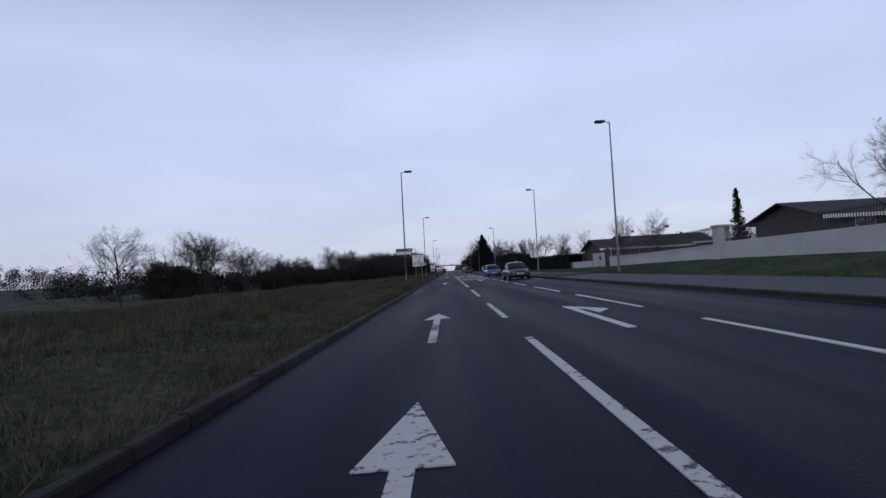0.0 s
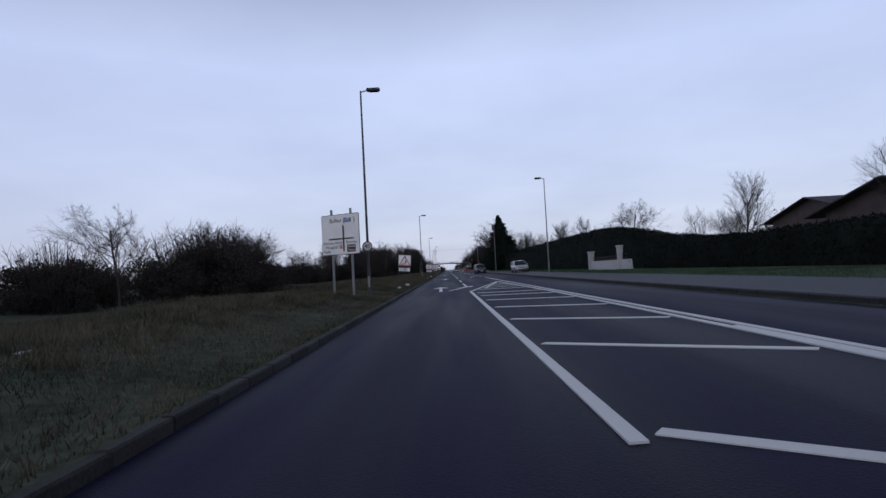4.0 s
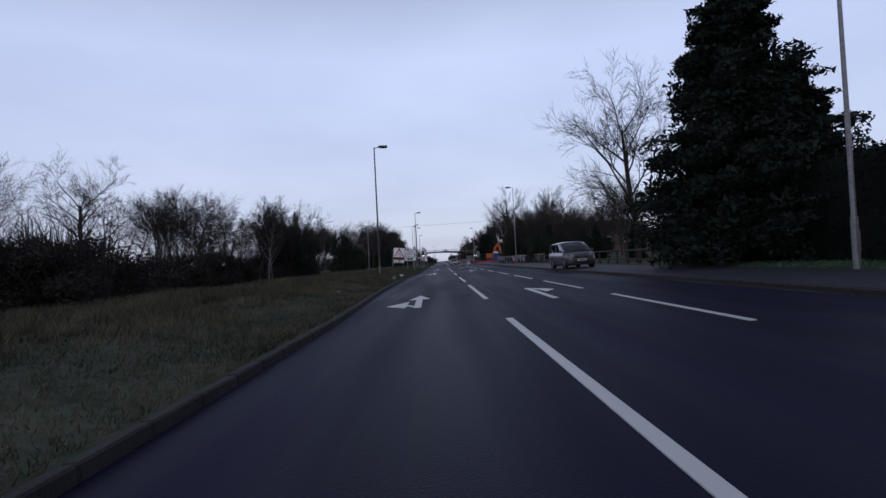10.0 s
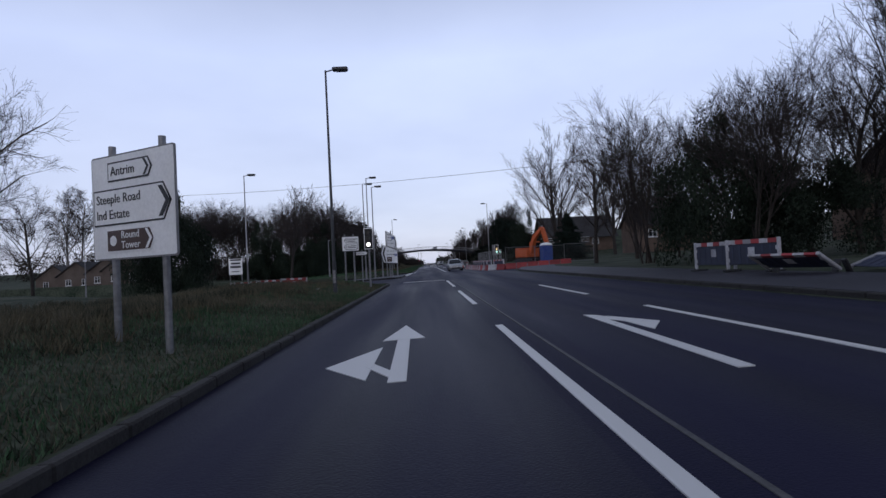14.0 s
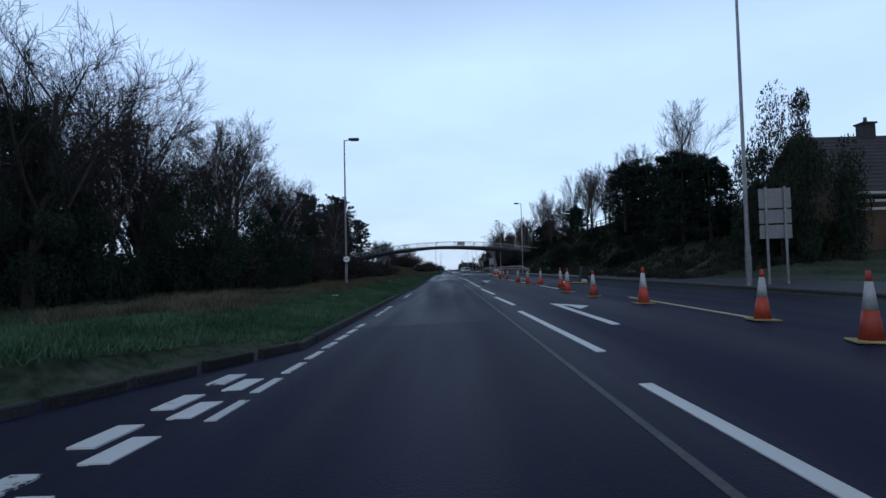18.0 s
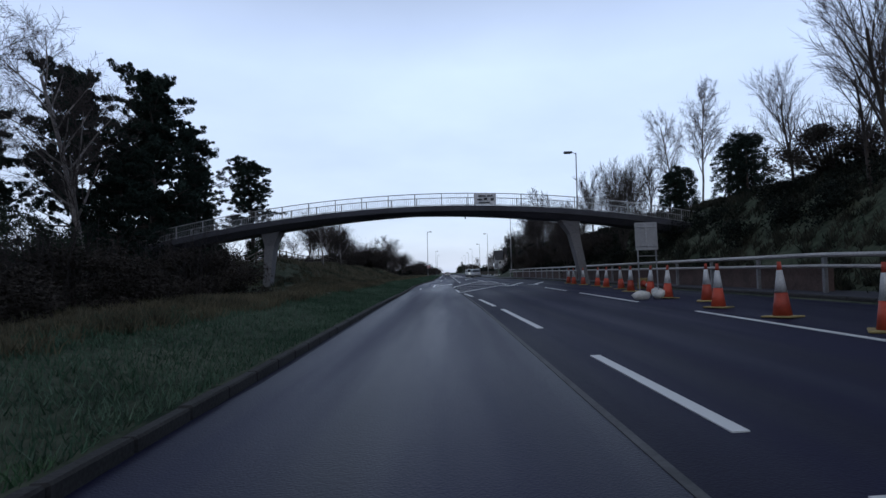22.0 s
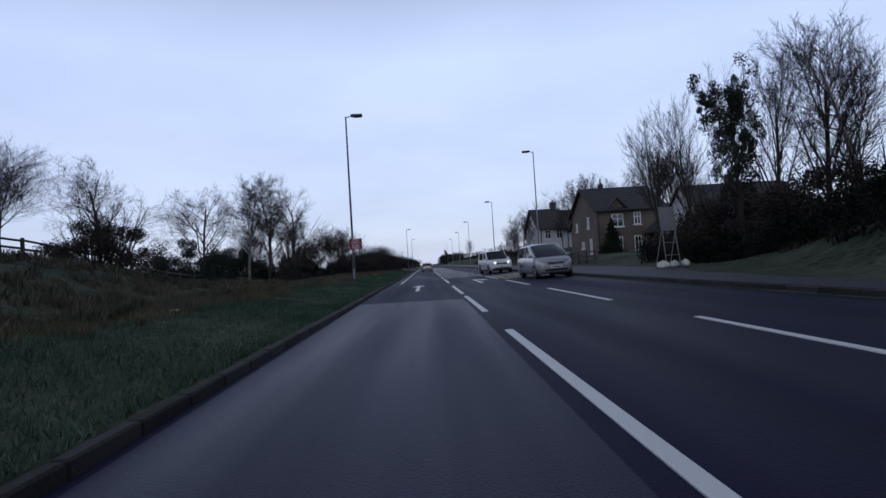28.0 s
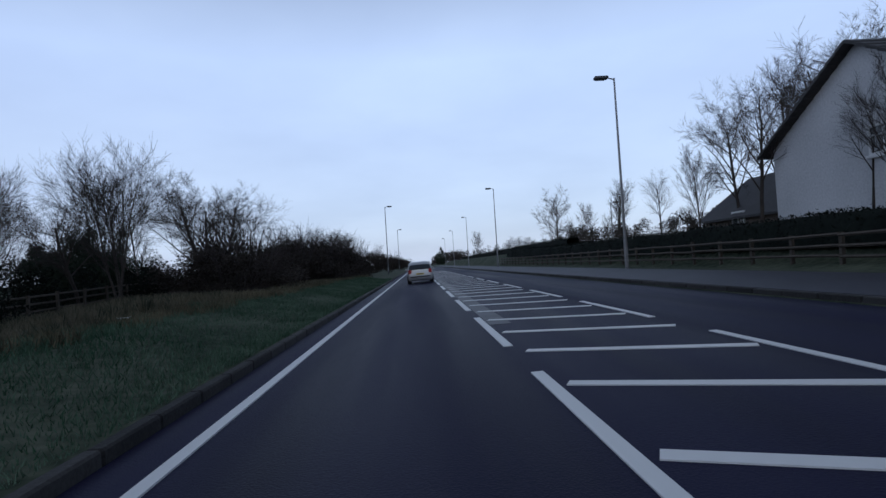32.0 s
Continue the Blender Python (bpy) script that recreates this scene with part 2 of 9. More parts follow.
STEEL = mat("galvanised_steel", (0.22, 0.22, 0.23), 0.5, 0.6, 0.25, 1.2, 12)
STEEL_D = mat("dark_grey_steel", (0.06, 0.062, 0.068), 0.5, 0.5, 0.25, 2, 20)
BLACK = mat("black_plastic", (0.012, 0.012, 0.014), 0.5, 0, 0.3, 4, 30)
WHITE = mat("white_sign_face", (0.84, 0.84, 0.84), 0.45, 0, 0.08, 2, 20)
SIGN_GREY = mat("sign_back_grey", (0.2, 0.2, 0.21), 0.6, 0.2, 0.15, 3, 30)
RED = mat("sign_red", (0.45, 0.015, 0.03), 0.45, 0, 0.12, 3, 30)
BLUE = mat("sign_blue", (0.02, 0.05, 0.25), 0.45, 0, 0.1, 3, 30)
BROWN = mat("sign_brown", (0.06, 0.03, 0.022), 0.45, 0, 0.1, 3, 30)
BARK = mat("bark", (0.035, 0.028, 0.024), 0.95, 0, 0.4, 4, 25, bump=0.4)
TWIG = mat("twigs", (0.028, 0.021, 0.02), 0.95, 0, 0.4, 1, 8, obj_var=0.3)
BIRCH = mat("birch_bark", (0.14, 0.125, 0.12), 0.9, 0, 0.55, 2.5, 9)
NEEDLE = mat("conifer_needles", (0.015, 0.024, 0.019), 0.9, 0, 0.5, 0.8, 6, island=True, spec=0.15)
LEAF = mat("evergreen_leaves", (0.019, 0.028, 0.018), 0.85, 0, 0.5, 0.6, 6, island=True, spec=0.2)
# near-black leaf colour; in the wood belts it also stands for shade between trunks
HEDGE = mat("dark_leaf_and_shade", (0.0085, 0.0115, 0.0095), 0.9, 0, 0.5, 0.6, 6, island=True, spec=0.1)
BRAMBLE = mat("bare_scrub", (0.040, 0.034, 0.030), 0.95, 0, 0.5, 0.5, 5, island=True, spec=0.1)
RENDER_W = mat("white_render", (0.47, 0.47, 0.48), 0.9, 0, 0.16, 0.35, 14, bump=0.1)
RENDER_T = mat("tan_brick_wall", (0.11, 0.085, 0.07), 0.9, 0, 0.3, 0.8, 18, bump=0.3)
ROOF = mat("dark_roof_tiles", (0.030, 0.028, 0.030), 0.75, 0, 0.35, 0.6, 10, bump=0.3)
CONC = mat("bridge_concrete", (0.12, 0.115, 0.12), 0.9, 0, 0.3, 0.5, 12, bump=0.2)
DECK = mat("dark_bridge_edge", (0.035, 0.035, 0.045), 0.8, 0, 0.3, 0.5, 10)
WOOD = mat("weathered_fence_wood", (0.055, 0.045, 0.036), 0.9, 0, 0.35, 2, 20, bump=0.3)
GLASS = glass_mat("dark_glass", (0.015, 0.018, 0.022))
TYRE = mat("tyre_rubber", (0.012, 0.012, 0.013), 0.85, 0, 0.2, 6, 40)
CHROME = mat("bright_rim", (0.4, 0.4, 0.42), 0.3, 0.9, 0.1, 6, 40)


# ---- mesh helpers ----
def part(name, bm, material, parent=None, label="", smooth=False):
    me = bpy.data.meshes.new(name)
    bm.to_mesh(me)
    bm.free()
    me.materials.append(material)
    if smooth:
        me.polygons.foreach_set("use_smooth", [True] * len(me.polygons))
    ob = new(name, me)
    if parent:
        ob.parent = parent
    if label:
        ob["label"] = label
    return ob


def raw(name, verts, faces, material, parent=None, smooth=False):
    me = bpy.data.meshes.new(name)
    me.from_pydata(verts, [], faces)
    me.materials.append(material)
    if smooth:
        me.polygons.foreach_set("use_smooth", [True] * len(me.polygons))
    ob = new(name, me)
    if parent:
        ob.parent = parent
    return ob


def tris(name, v, material, parent=None):
    """Loose triangles from an (n, 3, 3) array."""
    n = len(v)
    me = bpy.data.meshes.new(name)
    me.vertices.add(n * 3)
    me.vertices.foreach_set("co", np.ascontiguousarray(v, dtype=np.float32).ravel())
    me.loops.add(n * 3)
    me.loops.foreach_set("vertex_index", np.arange(n * 3, dtype=np.int32))
    me.polygons.add(n)
    me.polygons.foreach_set("loop_start", np.arange(0, n * 3, 3, dtype=np.int32))
    me.update(calc_edges=True)
    me.materials.append(material)
    ob = new(name, me)
    if parent:
        ob.parent = parent
    return ob


def thing(name, label, category, group="", at=None, kind=""):
    e = new(name)
    e.empty_display_size = 0.2
    if at is not None:
        e.matrix_basis = at
    return tagged(e, label, category, group, kind)


def box(bm, x0, y0, z0, x1, y1, z1, bevel=0.0, m=None):
    r = bmesh.ops.create_cube(bm, size=1)
    vs = r["verts"]
    for v in vs:
        v.co = Vector(((x0 + x1) / 2 + v.co.x * (x1 - x0), (y0 + y1) / 2 + v.co.y * (y1 - y0), (z0 + z1) / 2 + v.co.z * (z1 - z0)))
    if bevel:
        es = list({e for v in vs for e in v.link_edges})
        bv = bmesh.ops.bevel(bm, geom=es, offset=bevel, segments=1, affect="EDGES")
        vs = list({v for f in bv["faces"] for v in f.verts} | {v for v in vs if v.is_valid})
    if m is not None:
        bmesh.ops.transform(bm, matrix=m, verts=[v for v in vs if v.is_valid])
    return bm


def tube(bm, a, b, r0, r1=None, n=8):
    """A capped tapered tube from a to b."""
    a, b = Vector(a), Vector(b)
    r1 = r0 if r1 is None else r1
    q = (b - a).to_track_quat("Z", "Y")
    ring = []
    for c, r in ((a, r0), (b, r1)):
        ring.append([bm.verts.new(c + q @ Vector((math.cos(i * 2 * math.pi / n) * r, math.sin(i * 2 * math.pi / n) * r, 0))) for i in range(n)])
    for i in range(n):
        bm.faces.new((ring[0][i], ring[0][(i + 1) % n], ring[1][(i + 1) % n], ring[1][i]))
    bm.faces.new(ring[0][::-1])
    bm.faces.new(ring[1])
    return bm


def sweep(bm, pts, r, n=6):
    """One continuous tube through points."""
    pts = [Vector(p) for p in pts]
    rings = []
    for i, p in enumerate(pts):
        d = (pts[min(i + 1, len(pts) - 1)] - pts[max(i - 1, 0)]).normalized()
        q = d.to_track_quat("Z", "Y")
        rings.append([bm.verts.new(p + q @ Vector((math.cos(k * 2 * math.pi / n) * r, math.sin(k * 2 * math.pi / n) * r, 0))) for k in range(n)])
    for a, b in zip(rings, rings[1:]):
        for k in range(n):
            bm.faces.new((a[k], a[(k + 1) % n], b[(k + 1) % n], b[k]))
    bm.faces.new(rings[0][::-1])
    bm.faces.new(rings[-1])
    return bm


def prism(bm, outline, t0, t1, m=None):
    """A plate from a 2D outline (x, z), from y = t0 to t1."""
    a = [bm.verts.new((x, t0, z)) for x, z in outline]
    b = [bm.verts.new((x, t1, z)) for x, z in outline]
    k = len(a)
    bm.faces.new(a)
    bm.faces.new(b[::-1])
    for i in range(k):
        bm.faces.new((a[i], b[i], b[(i + 1) % k], a[(i + 1) % k]))
    if m is not None:
        bmesh.ops.transform(bm, matrix=m, verts=a + b)
    bmesh.ops.recalc_face_normals(bm, faces=bm.faces[:])
    return bm


def B():
    return bmesh.new()


def flat(name, polys, z, material, parent=None, label="", thick=0.006):
    """Thin painted plates on the road from ground outlines; one mesh."""
    bm = B()
    for i, poly in enumerate(polys):
        a = [bm.verts.new((x, y, z + thick + 0.002 * (i % 3))) for x, y in poly]
        b = [bm.verts.new((x, y, z - 0.01)) for x, y in poly]
        k = len(a)
        f = bm.faces.new(a)
        if f.normal.z < 0:
            f.normal_flip()
        for i in range(k):
            bm.faces.new((a[i], b[i], b[(i + 1) % k], a[(i + 1) % k]))
    bmesh.ops.recalc_face_normals(bm, faces=bm.faces[:])
    bmesh.ops.triangulate(bm, faces=[f for f in bm.faces if len(f.verts) > 4])
    return part(name, bm, material, parent, label)


def text_mesh(name, body, size, material, parent, m, align="LEFT"):
    cu = bpy.data.curves.new(name, "FONT")
    cu.body, cu.size, cu.align_x, cu.align_y, cu.extrude = body, size, align, "CENTER", 0.003
    cu.resolution_u = 2
    tmp = bpy.data.objects.new("tmp_text", cu)
    scene.collection.objects.link(tmp)
    bpy.context.view_layer.update()
    me = bpy.data.meshes.new_from_object(tmp.evaluated_get(bpy.context.evaluated_depsgraph_get()))
    bpy.data.objects.remove(tmp)
    bpy.data.curves.remove(cu)
    me.transform(m)
    me.materials.clear()
    me.materials.append(material)
    ob = new(name, me)
    ob.parent = parent
    return ob


# ---- lie of the land ----
def smooth(a, b, v):
    t = min(1, max(0, (v - a) / (b - a)))
    return t * t * (3 - 2 * t)


def right_edge(y):
    """Lateral place of the right-hand kerb."""
    return 7.0 + 2.6 * smooth(296, 312, y) - 2.6 * smooth(446, 474, y)


EDGE_Y = (-60, 195, 212, 228, 245, 290, 333, 350, 365, 380, 395, 410, 425, 439, 450, 475, 505, 521, 600)
EDGE_X = (-2.7, -2.7, -3.15, -3.15, -2.75, -2.75, -2.5, -2.5, -2.34, -2.34, -2.6, -2.86, -2.9, -3.2, -3.05, -2.2, -2.25, -2.12, -2.15)


def left_edge(y):
    """Lateral place of the left-hand kerb."""
    return float(np.interp(y, EDGE_Y, EDGE_X))


def ground_z(x, y):
    e = left_edge(y)
    if x < e:
        d = e - x
        lo = 288.5 + 3.0 * smooth(0, 2.5, d) + 0.22 * d
        hi = 333.5 - 12.5 * smooth(0, 6.0, d) - 1.2 * smooth(6, 14, d) + 0.1 * d
        if lo - 0.6 < y < hi + 0.6:
            return -0.06 + 0.16 * (1 - smooth(lo - 0.6, lo, y) * (1 - smooth(hi, hi + 0.6, y)))
        z = 0.10 + 0.45 * smooth(e - 0.1, e - 3.7, x)
        z += 0.25 * smooth(-10, -30, x) * math.sin(y * 0.045) + 0.12 * math.sin(x * 0.5 + y * 0.31) * smooth(-5, -9, x)
        bank = smooth(418, 434, y) * (1 - smooth(486, 520, y))
        z += 2.3 * bank * smooth(-7.5, -14.5, x)
        z += 1.2 * smooth(-20, -45, x) + 5.3 * smooth(-40, -150, x) + 14 * smooth(-150, -700, x)
        return z
    e = right_edge(y)
    if x > e:
        z = 0.11
        bank = smooth(345, 372, y) * (1 - smooth(478, 496, y))
        z += 4.9 * bank * smooth(e + 1.6, e + 8.9, x)
        z += (0.55 * smooth(498, 512, y) + 0.95 * smooth(524, 536, y)) * smooth(11.6, 13.6, x) + 0.5 * (1 - smooth(40, 90, y)) * smooth(11.5, 14, x)
        z += 0.3 * smooth(20, 60, x)
        return z
    return -0.06


def build_ground():
    xs = [-2500, -900, -400, -200, -120, -80, -60, -45, -36, -30, -25, -21, -18, -16, -14, -12, -10.5, -9, -7.5, -6.2, -5, -4.2, None, None, None, None, None, 0, 3, 6, 6.9, 7.1, 8, 9.4, 9.75, 10.5, 11.2, 12, 13, 14, 15.5, 17, 19, 21, 23.5, 26, 30, 36, 45, 60, 85, 140, 300, 700, 2500]
    ys = [-1500, -500, -200, -100, -60] + [-40 + 4 * i for i in range(81)] + [280.5 + 1.0 * i for i in range(60)] + [342 + 4 * i for i in range(95)] + [740, 800, 900, 1100, 1500, 2500, 4000]
    verts = []
    for y in ys:
        offs = iter((-0.75, -0.3, -0.01, 0.05, 0.5))
        for x in xs:
            x = left_edge(y) + next(offs) if x is None else x
            verts.append((x, y, ground_z(x, y) if -60 < y < 800 else (0.3 if abs(x) > 3.4 else -0.06)))
    w = len(xs)
    faces = [(j * w + i, j * w + i + 1, (j + 1) * w + i + 1, (j + 1) * w + i) for j in range(len(ys) - 1) for i in range(w - 1)]
    tagged(raw("ground", verts, faces, EARTH, smooth=True), "rough winter turf beside the road", "ground", kind="structure")


def ribbon(name, fn0, fn1, y0, y1, z, material, label, category, step=4.0, thick=0.05):
    ys = [y0 + (y1 - y0) * i / max(1, round((y1 - y0) / step)) for i in range(max(1, round((y1 - y0) / step)) + 1)]
    v, f = [], []
    for y in ys:
        a, b = fn0(y), fn1(y)
        v += [(a, y, z), (b, y, z), (b, y, z - thick), (a, y, z - thick)]
    for i in range(len(ys) - 1):
        o = 4 * i
        for p in range(4):
            f.append((o + p, o + (p + 1) % 4, o + 4 + (p + 1) % 4, o + 4 + p))
    f += [(0, 3, 2, 1), (len(v) - 4, len(v) - 3, len(v) - 2, len(v) - 1)]
    ob = raw(name, v, f, material)
    bm = bmesh.new()
    bm.from_mesh(ob.data)
    bmesh.ops.recalc_face_normals(bm, faces=bm.faces[:])
    bm.to_mesh(ob.data)
    bm.free()
    return tagged(ob, label, category, kind="structure")


build_ground()
ribbon("road", lambda y: left_edge(y) + 0.08, lambda y: right_edge(y) - 0.05, -60, 1400, 0.0, ASPHALT, "dark grey worn asphalt carriageway with three lanes", "road", 3, 0.05)
# ---- footways and kerbs ----
SIDE = (51.0, 66.0)          # mouth of the side road on the right
JUNC = (291.0, 319.0)        # mouth of the side road on the left


def foot_in(y):
    return right_edge(y) + 0.13


def foot_out(y):
    return right_edge(y) + 3.2


ribbon("footway", foot_in, foot_out, -40, SIDE[0] - 1, 0.13, PAVING, "grey asphalt footway behind the kerb", "footway", 4, 0.1)
ribbon("footway", foot_in, foot_out, SIDE[1] + 1, 1000, 0.13, PAVING, "grey asphalt footway behind the kerb", "footway", 4, 0.1)
tagged(flat("side_road", [[(6.9, 50.2), (8.2, 53.6), (10.5, 56.0), (13.4, 59.0), (14.0, 62.0), (17.2, 73.5), (15.5, 73.5), (12.0, 66.5), (9.0, 64.6), (6.9, 67.2)]],
            0.125, ASPHALT), "dark asphalt mouth of a side road", "road", kind="structure")
tagged(flat("side_road", [[(-2.2, 288), (-80, 304), (-80, 332), (-30, 327), (-9, 325), (-2.2, 334)]],
            -0.012, ASPHALT), "dark asphalt mouth of a side road", "road", kind="structure")


def kerb_mesh(w=0.14, l=0.9, h=0.125):
    bm = B()
    box(bm, -w / 2, -l / 2 + 0.004, -0.1, w / 2, l / 2 - 0.004, h, 0.02)
    me = bpy.data.meshes.new("kerb_stone")
    bm.to_mesh(me)
    bm.free()
    me.materials.append(KERB)
    return me


def kerb_line(fx, y0, y1, near, label):
    """A kerb: single stones within the near stretch, joined elsewhere."""
    root = tagged(new("kerb"), label, "kerb", kind="structure")
    me = kerb_mesh()
    far_v, far_f = [], []
    src = [v.co.copy() for v in me.vertices]
    polys = [tuple(p.vertices) for p in me.polygons]
    k = int((y1 - y0) / 0.9)
    for i in range(k):
        y = y0 + 0.45 + 0.9 * i
        a = math.atan2(fx(y + 0.4) - fx(y - 0.4), 0.8)
        p = pose(fx(y), y, random.uniform(-0.006, 0.006), random.uniform(-0.4, 0.4), random.uniform(-1.2, 1.2), -math.degrees(a))
        if near[0] <= y < near[1]:
            o = new("kerb_stone", me)
            o.parent, o.matrix_basis = root, p
        else:
            o = len(far_v)
            far_v += [tuple(p @ c) for c in src]
            far_f += [tuple(o + j for j in q) for q in polys]
    if far_v:
        tagged(raw("kerb_run", far_v, far_f, KERB, root), kind="stuff")


kerb_line(left_edge, -40, JUNC[0] - 1, (10, 150), "worn grey concrete kerb along the grass verge")
kerb_line(left_edge, JUNC[1] + 14, 700, (440, 570), "worn grey concrete kerb along the grass verge")
kerb_line(lambda y: right_edge(y) + 0.06, -40, SIDE[0], (20, 52), "grey concrete kerb along the footway")
kerb_line(lambda y: right_edge(y) + 0.06, SIDE[1], 700, (480, 560), "grey concrete kerb along the footway")

def kerb_curve(pts, label):
    """Short kerb stones along ground points."""
    root = tagged(new("kerb"), label, "kerb", kind="structure")
    me = kerb_mesh()
    for (x0, y0), (x1, y1) in zip(pts, pts[1:]):
        k = max(1, round(math.dist((x0, y0), (x1, y1)) / 0.9))
        for i in range(k):
            t = (i + 0.5) / k
            o = new("kerb_stone", me)
            o.parent = root
            o.matrix_basis = pose(x0 + (x1 - x0) * t, y0 + (y1 - y0) * t, random.uniform(-0.006, 0.006), 0, 0, math.degrees(math.atan2(y1 - y0, x1 - x0)) - 90)


kerb_curve([(-2.8, 290), (-3.3, 291.2), (-4.6, 292.3), (-9, 293.6), (-20, 296)], "grey kerb curving into the side road")
kerb_curve([(-2.52, 333.2), (-3.4, 331.2), (-4.6, 328.4), (-6.2, 325.2), (-8.2, 322.4), (-10.5, 321), (-22, 321.6)], "grey kerb curving out of the side road")
kerb_curve([(-2.75, 314.6), (-2.85, 307.2), (-3.3, 306.2), (-9.0, 308.4), (-9.6, 309.6), (-6.0, 312.6), (-3.1, 315.2), (-2.75, 314.6)], "concrete kerb round the traffic island")
kerb_curve([(7.06, 50.2), (7.4, 52), (8.2, 53.6), (10.5, 56.0), (13.2, 58.8)], "grey kerb curving into the entrance road")
kerb_curve([(7.06, 67.4), (7.5, 65.6), (9.0, 64.6), (12.0, 66.5), (15.3, 73.0)], "grey kerb curving into the entrance road")

# ---- road markings ----
W = 0.13
BAND = mat("pale_asphalt_band", (0.06, 0.06, 0.068), 0.6, var=0.4, scale=1, fine=30)


def bar(x0, y0, x1, y1, w=W):
    """A painted bar from one ground point to another."""
    d = Vector((x1 - x0, y1 - y0, 0)).normalized()
    n = Vector((-d.y, d.x, 0)) * w / 2
    return [(x0 + n.x, y0 + n.y), (x0 - n.x, y0 - n.y), (x1 - n.x, y1 - n.y), (x1 + n.x, y1 + n.y)]


def marking(label, polys, material=None, group="", z=0.0):
    return tagged(flat("road_marking", polys, z, material or PAINT_W, thick=0.006 if material in (SEAL, BAND) else (0.018 if label.startswith(("solid", "double", "white diag")) else 0.011)), label, "road marking", group, kind="structure")


def dash_starts(*anchors):
    """Starts of dashes between anchors (y, cycles to the next)."""
    out = []
    for (a, n), (b, _) in zip(anchors, anchors[1:]):
        out += [a + (b - a) * i / n for i in range(n)]
    return out


CYC = dash_starts((6.5, 2), (25.2, 12), (135.7, 1), (148.4, 1), (157.7, 3), (191.0, 4), (228.0, 4), (269.1, 1), (279.0, 0))
for y in CYC:
    if not 84 < y < 116:
        marking("white dashed centre line", [bar(4.12, y, 4.12, y + 6.3, 0.11)], None, "centre dashes")
for a, b in ((5, 9.5), (14.5, 21.7), (25.4, 31), (36, 43.8), (49.5, 56.9), (60.5, 66.6), (70, 76), (114.5, 122.6), (127.8, 135.5), (145.2, 154.3), (157.6, 165.6), (169.6, 178.8), (184, 193.8), (199.2, 208.4), (212.6, 220.8),
             (226.8, 234.8), (240.2, 248.6), (254.2, 264), (269, 276.2), (280.1, 289)):
    marking("worn white dashed lane line" if a < 45 else "white dashed lane line", [bar(1.02, a, 1.0, b)], PAINT_OLD if a < 45 else None, "lane dashes")
for a, b in ((322.5, 329), (331, 338.2), (340.6, 345.6), (347.9, 355), (358.3, 363.8), (365.5, 372.4), (376.4, 381), (382.6, 390.2)):
    marking("white dashed lane line", [bar(2.08, a, 1.94, b)], None, "lane dashes")
for a, b, x0, x1 in ((391.3, 394.8, 1.85, 1.8), (398.4, 404.2, 1.7, 1.55), (405.8, 410.6, 1.46, 1.25), (413.6, 417.6, 1.1, 0.85)):
    marking("white dashed lane line", [bar(x0, a, x1, b)], None, "lane dashes")
marking("broken worn white edge line along the kerb", [bar(-2.05, y, -2.02, y + 0.75, 0.11) for y in (328.5, 329.6, 330.7, 331.8, 332.9, 334, 335.1, 336.2, 339.2, 340.3, 341.4, 342.5, 349.4, 350.4, 351.3, 353)], PAINT_OLD)
for a, b in ((349.7, 355.6), (359, 366), (367.5, 373.6), (378, 386), (393, 400.4), (404.5, 412), (415, 421)):
    marking("white dashed lane line beside the coned-off lane", [bar(5.3 + (a - 350) * 0.009, a, 5.3 + (b - 350) * 0.009, b, 0.11)], None, "coned lane dashes")
marking("pale yellowish edge of the coned-off lane", [bar(5.65, 333.2, 5.85, 341.2, 0.1)], PAINT_Y)
marking("white dashed edge of the coned-off lane", [bar(7.0, 369.9, 6.85, 375.9)])
for y in dash_starts((446, 4), (485.2, 3), (513, 0)):
    marking("white dashed centre line", [bar(4.17, y, 4.17, y + 6.0, 0.11)], None, "centre dashes")
for a, b in ((448, 454), (457.5, 463.5), (466.5, 472.5), (475.3, 482), (485.3, 491.2), (492.6, 499.6), (504, 511.2), (514.4, 518.6)):
    marking("white dashed lane line", [bar(1.44, a, 1.44, b)], None, "lane dashes")
for i in range(17):
    y = 511.9 + 5.75 * i
    if i:
        marking("white dashed edge of the hatched strip", [bar(1.46, y + 4.2 + 0.03 * i, 1.46, y + 8.2 + 0.03 * i)], None, "lane dashes")
    marking("white dashed edge of the hatched strip", [bar(4.12, y, 4.12, y + 3.9, 0.11)], None, "centre dashes")
    for k in range(3):
        yy = y + 0.9 + 1.92 * k
        marking("white hatching bar between the lanes", [bar(1.62, yy + 1.0, 3.98, yy - 0.1, 0.16)], None, "hatching bars")
for a, b in ((430, 432), (510, 640)):
    marking("solid white edge line along the kerb", [bar(-1.5 if a > 500 else -2.2, a, -1.5 if a > 500 else -2.2, b, 0.12)])
# faint resurfacing seams
marking("pale seam in the asphalt", [bar(1.42, 201, 1.36, 262, 0.045), bar(1.36, 262, 1.3, 289, 0.045)], SEAL)
marking("pale seam in the asphalt", [bar(1.5, 322, 1.3, 364, 0.07), bar(1.3, 364, 1.0, 405, 0.07), bar(1.0, 405, 0.4, 436, 0.06), bar(0.4, 436, 1.2, 470, 0.06)], SEAL)
marking("pale seam in the asphalt", [bar(1.75, 536, 1.75, 600, 0.4)], BAND)
tagged(flat("asphalt_patch", [[(-2.7, 336), (1.0, 336), (1.0, 388.27), (-2.7, 388.44)]], 0.002, ASPHALT_NEW, thick=0.0), "darker newer asphalt in the near lane", "road", kind="structure")
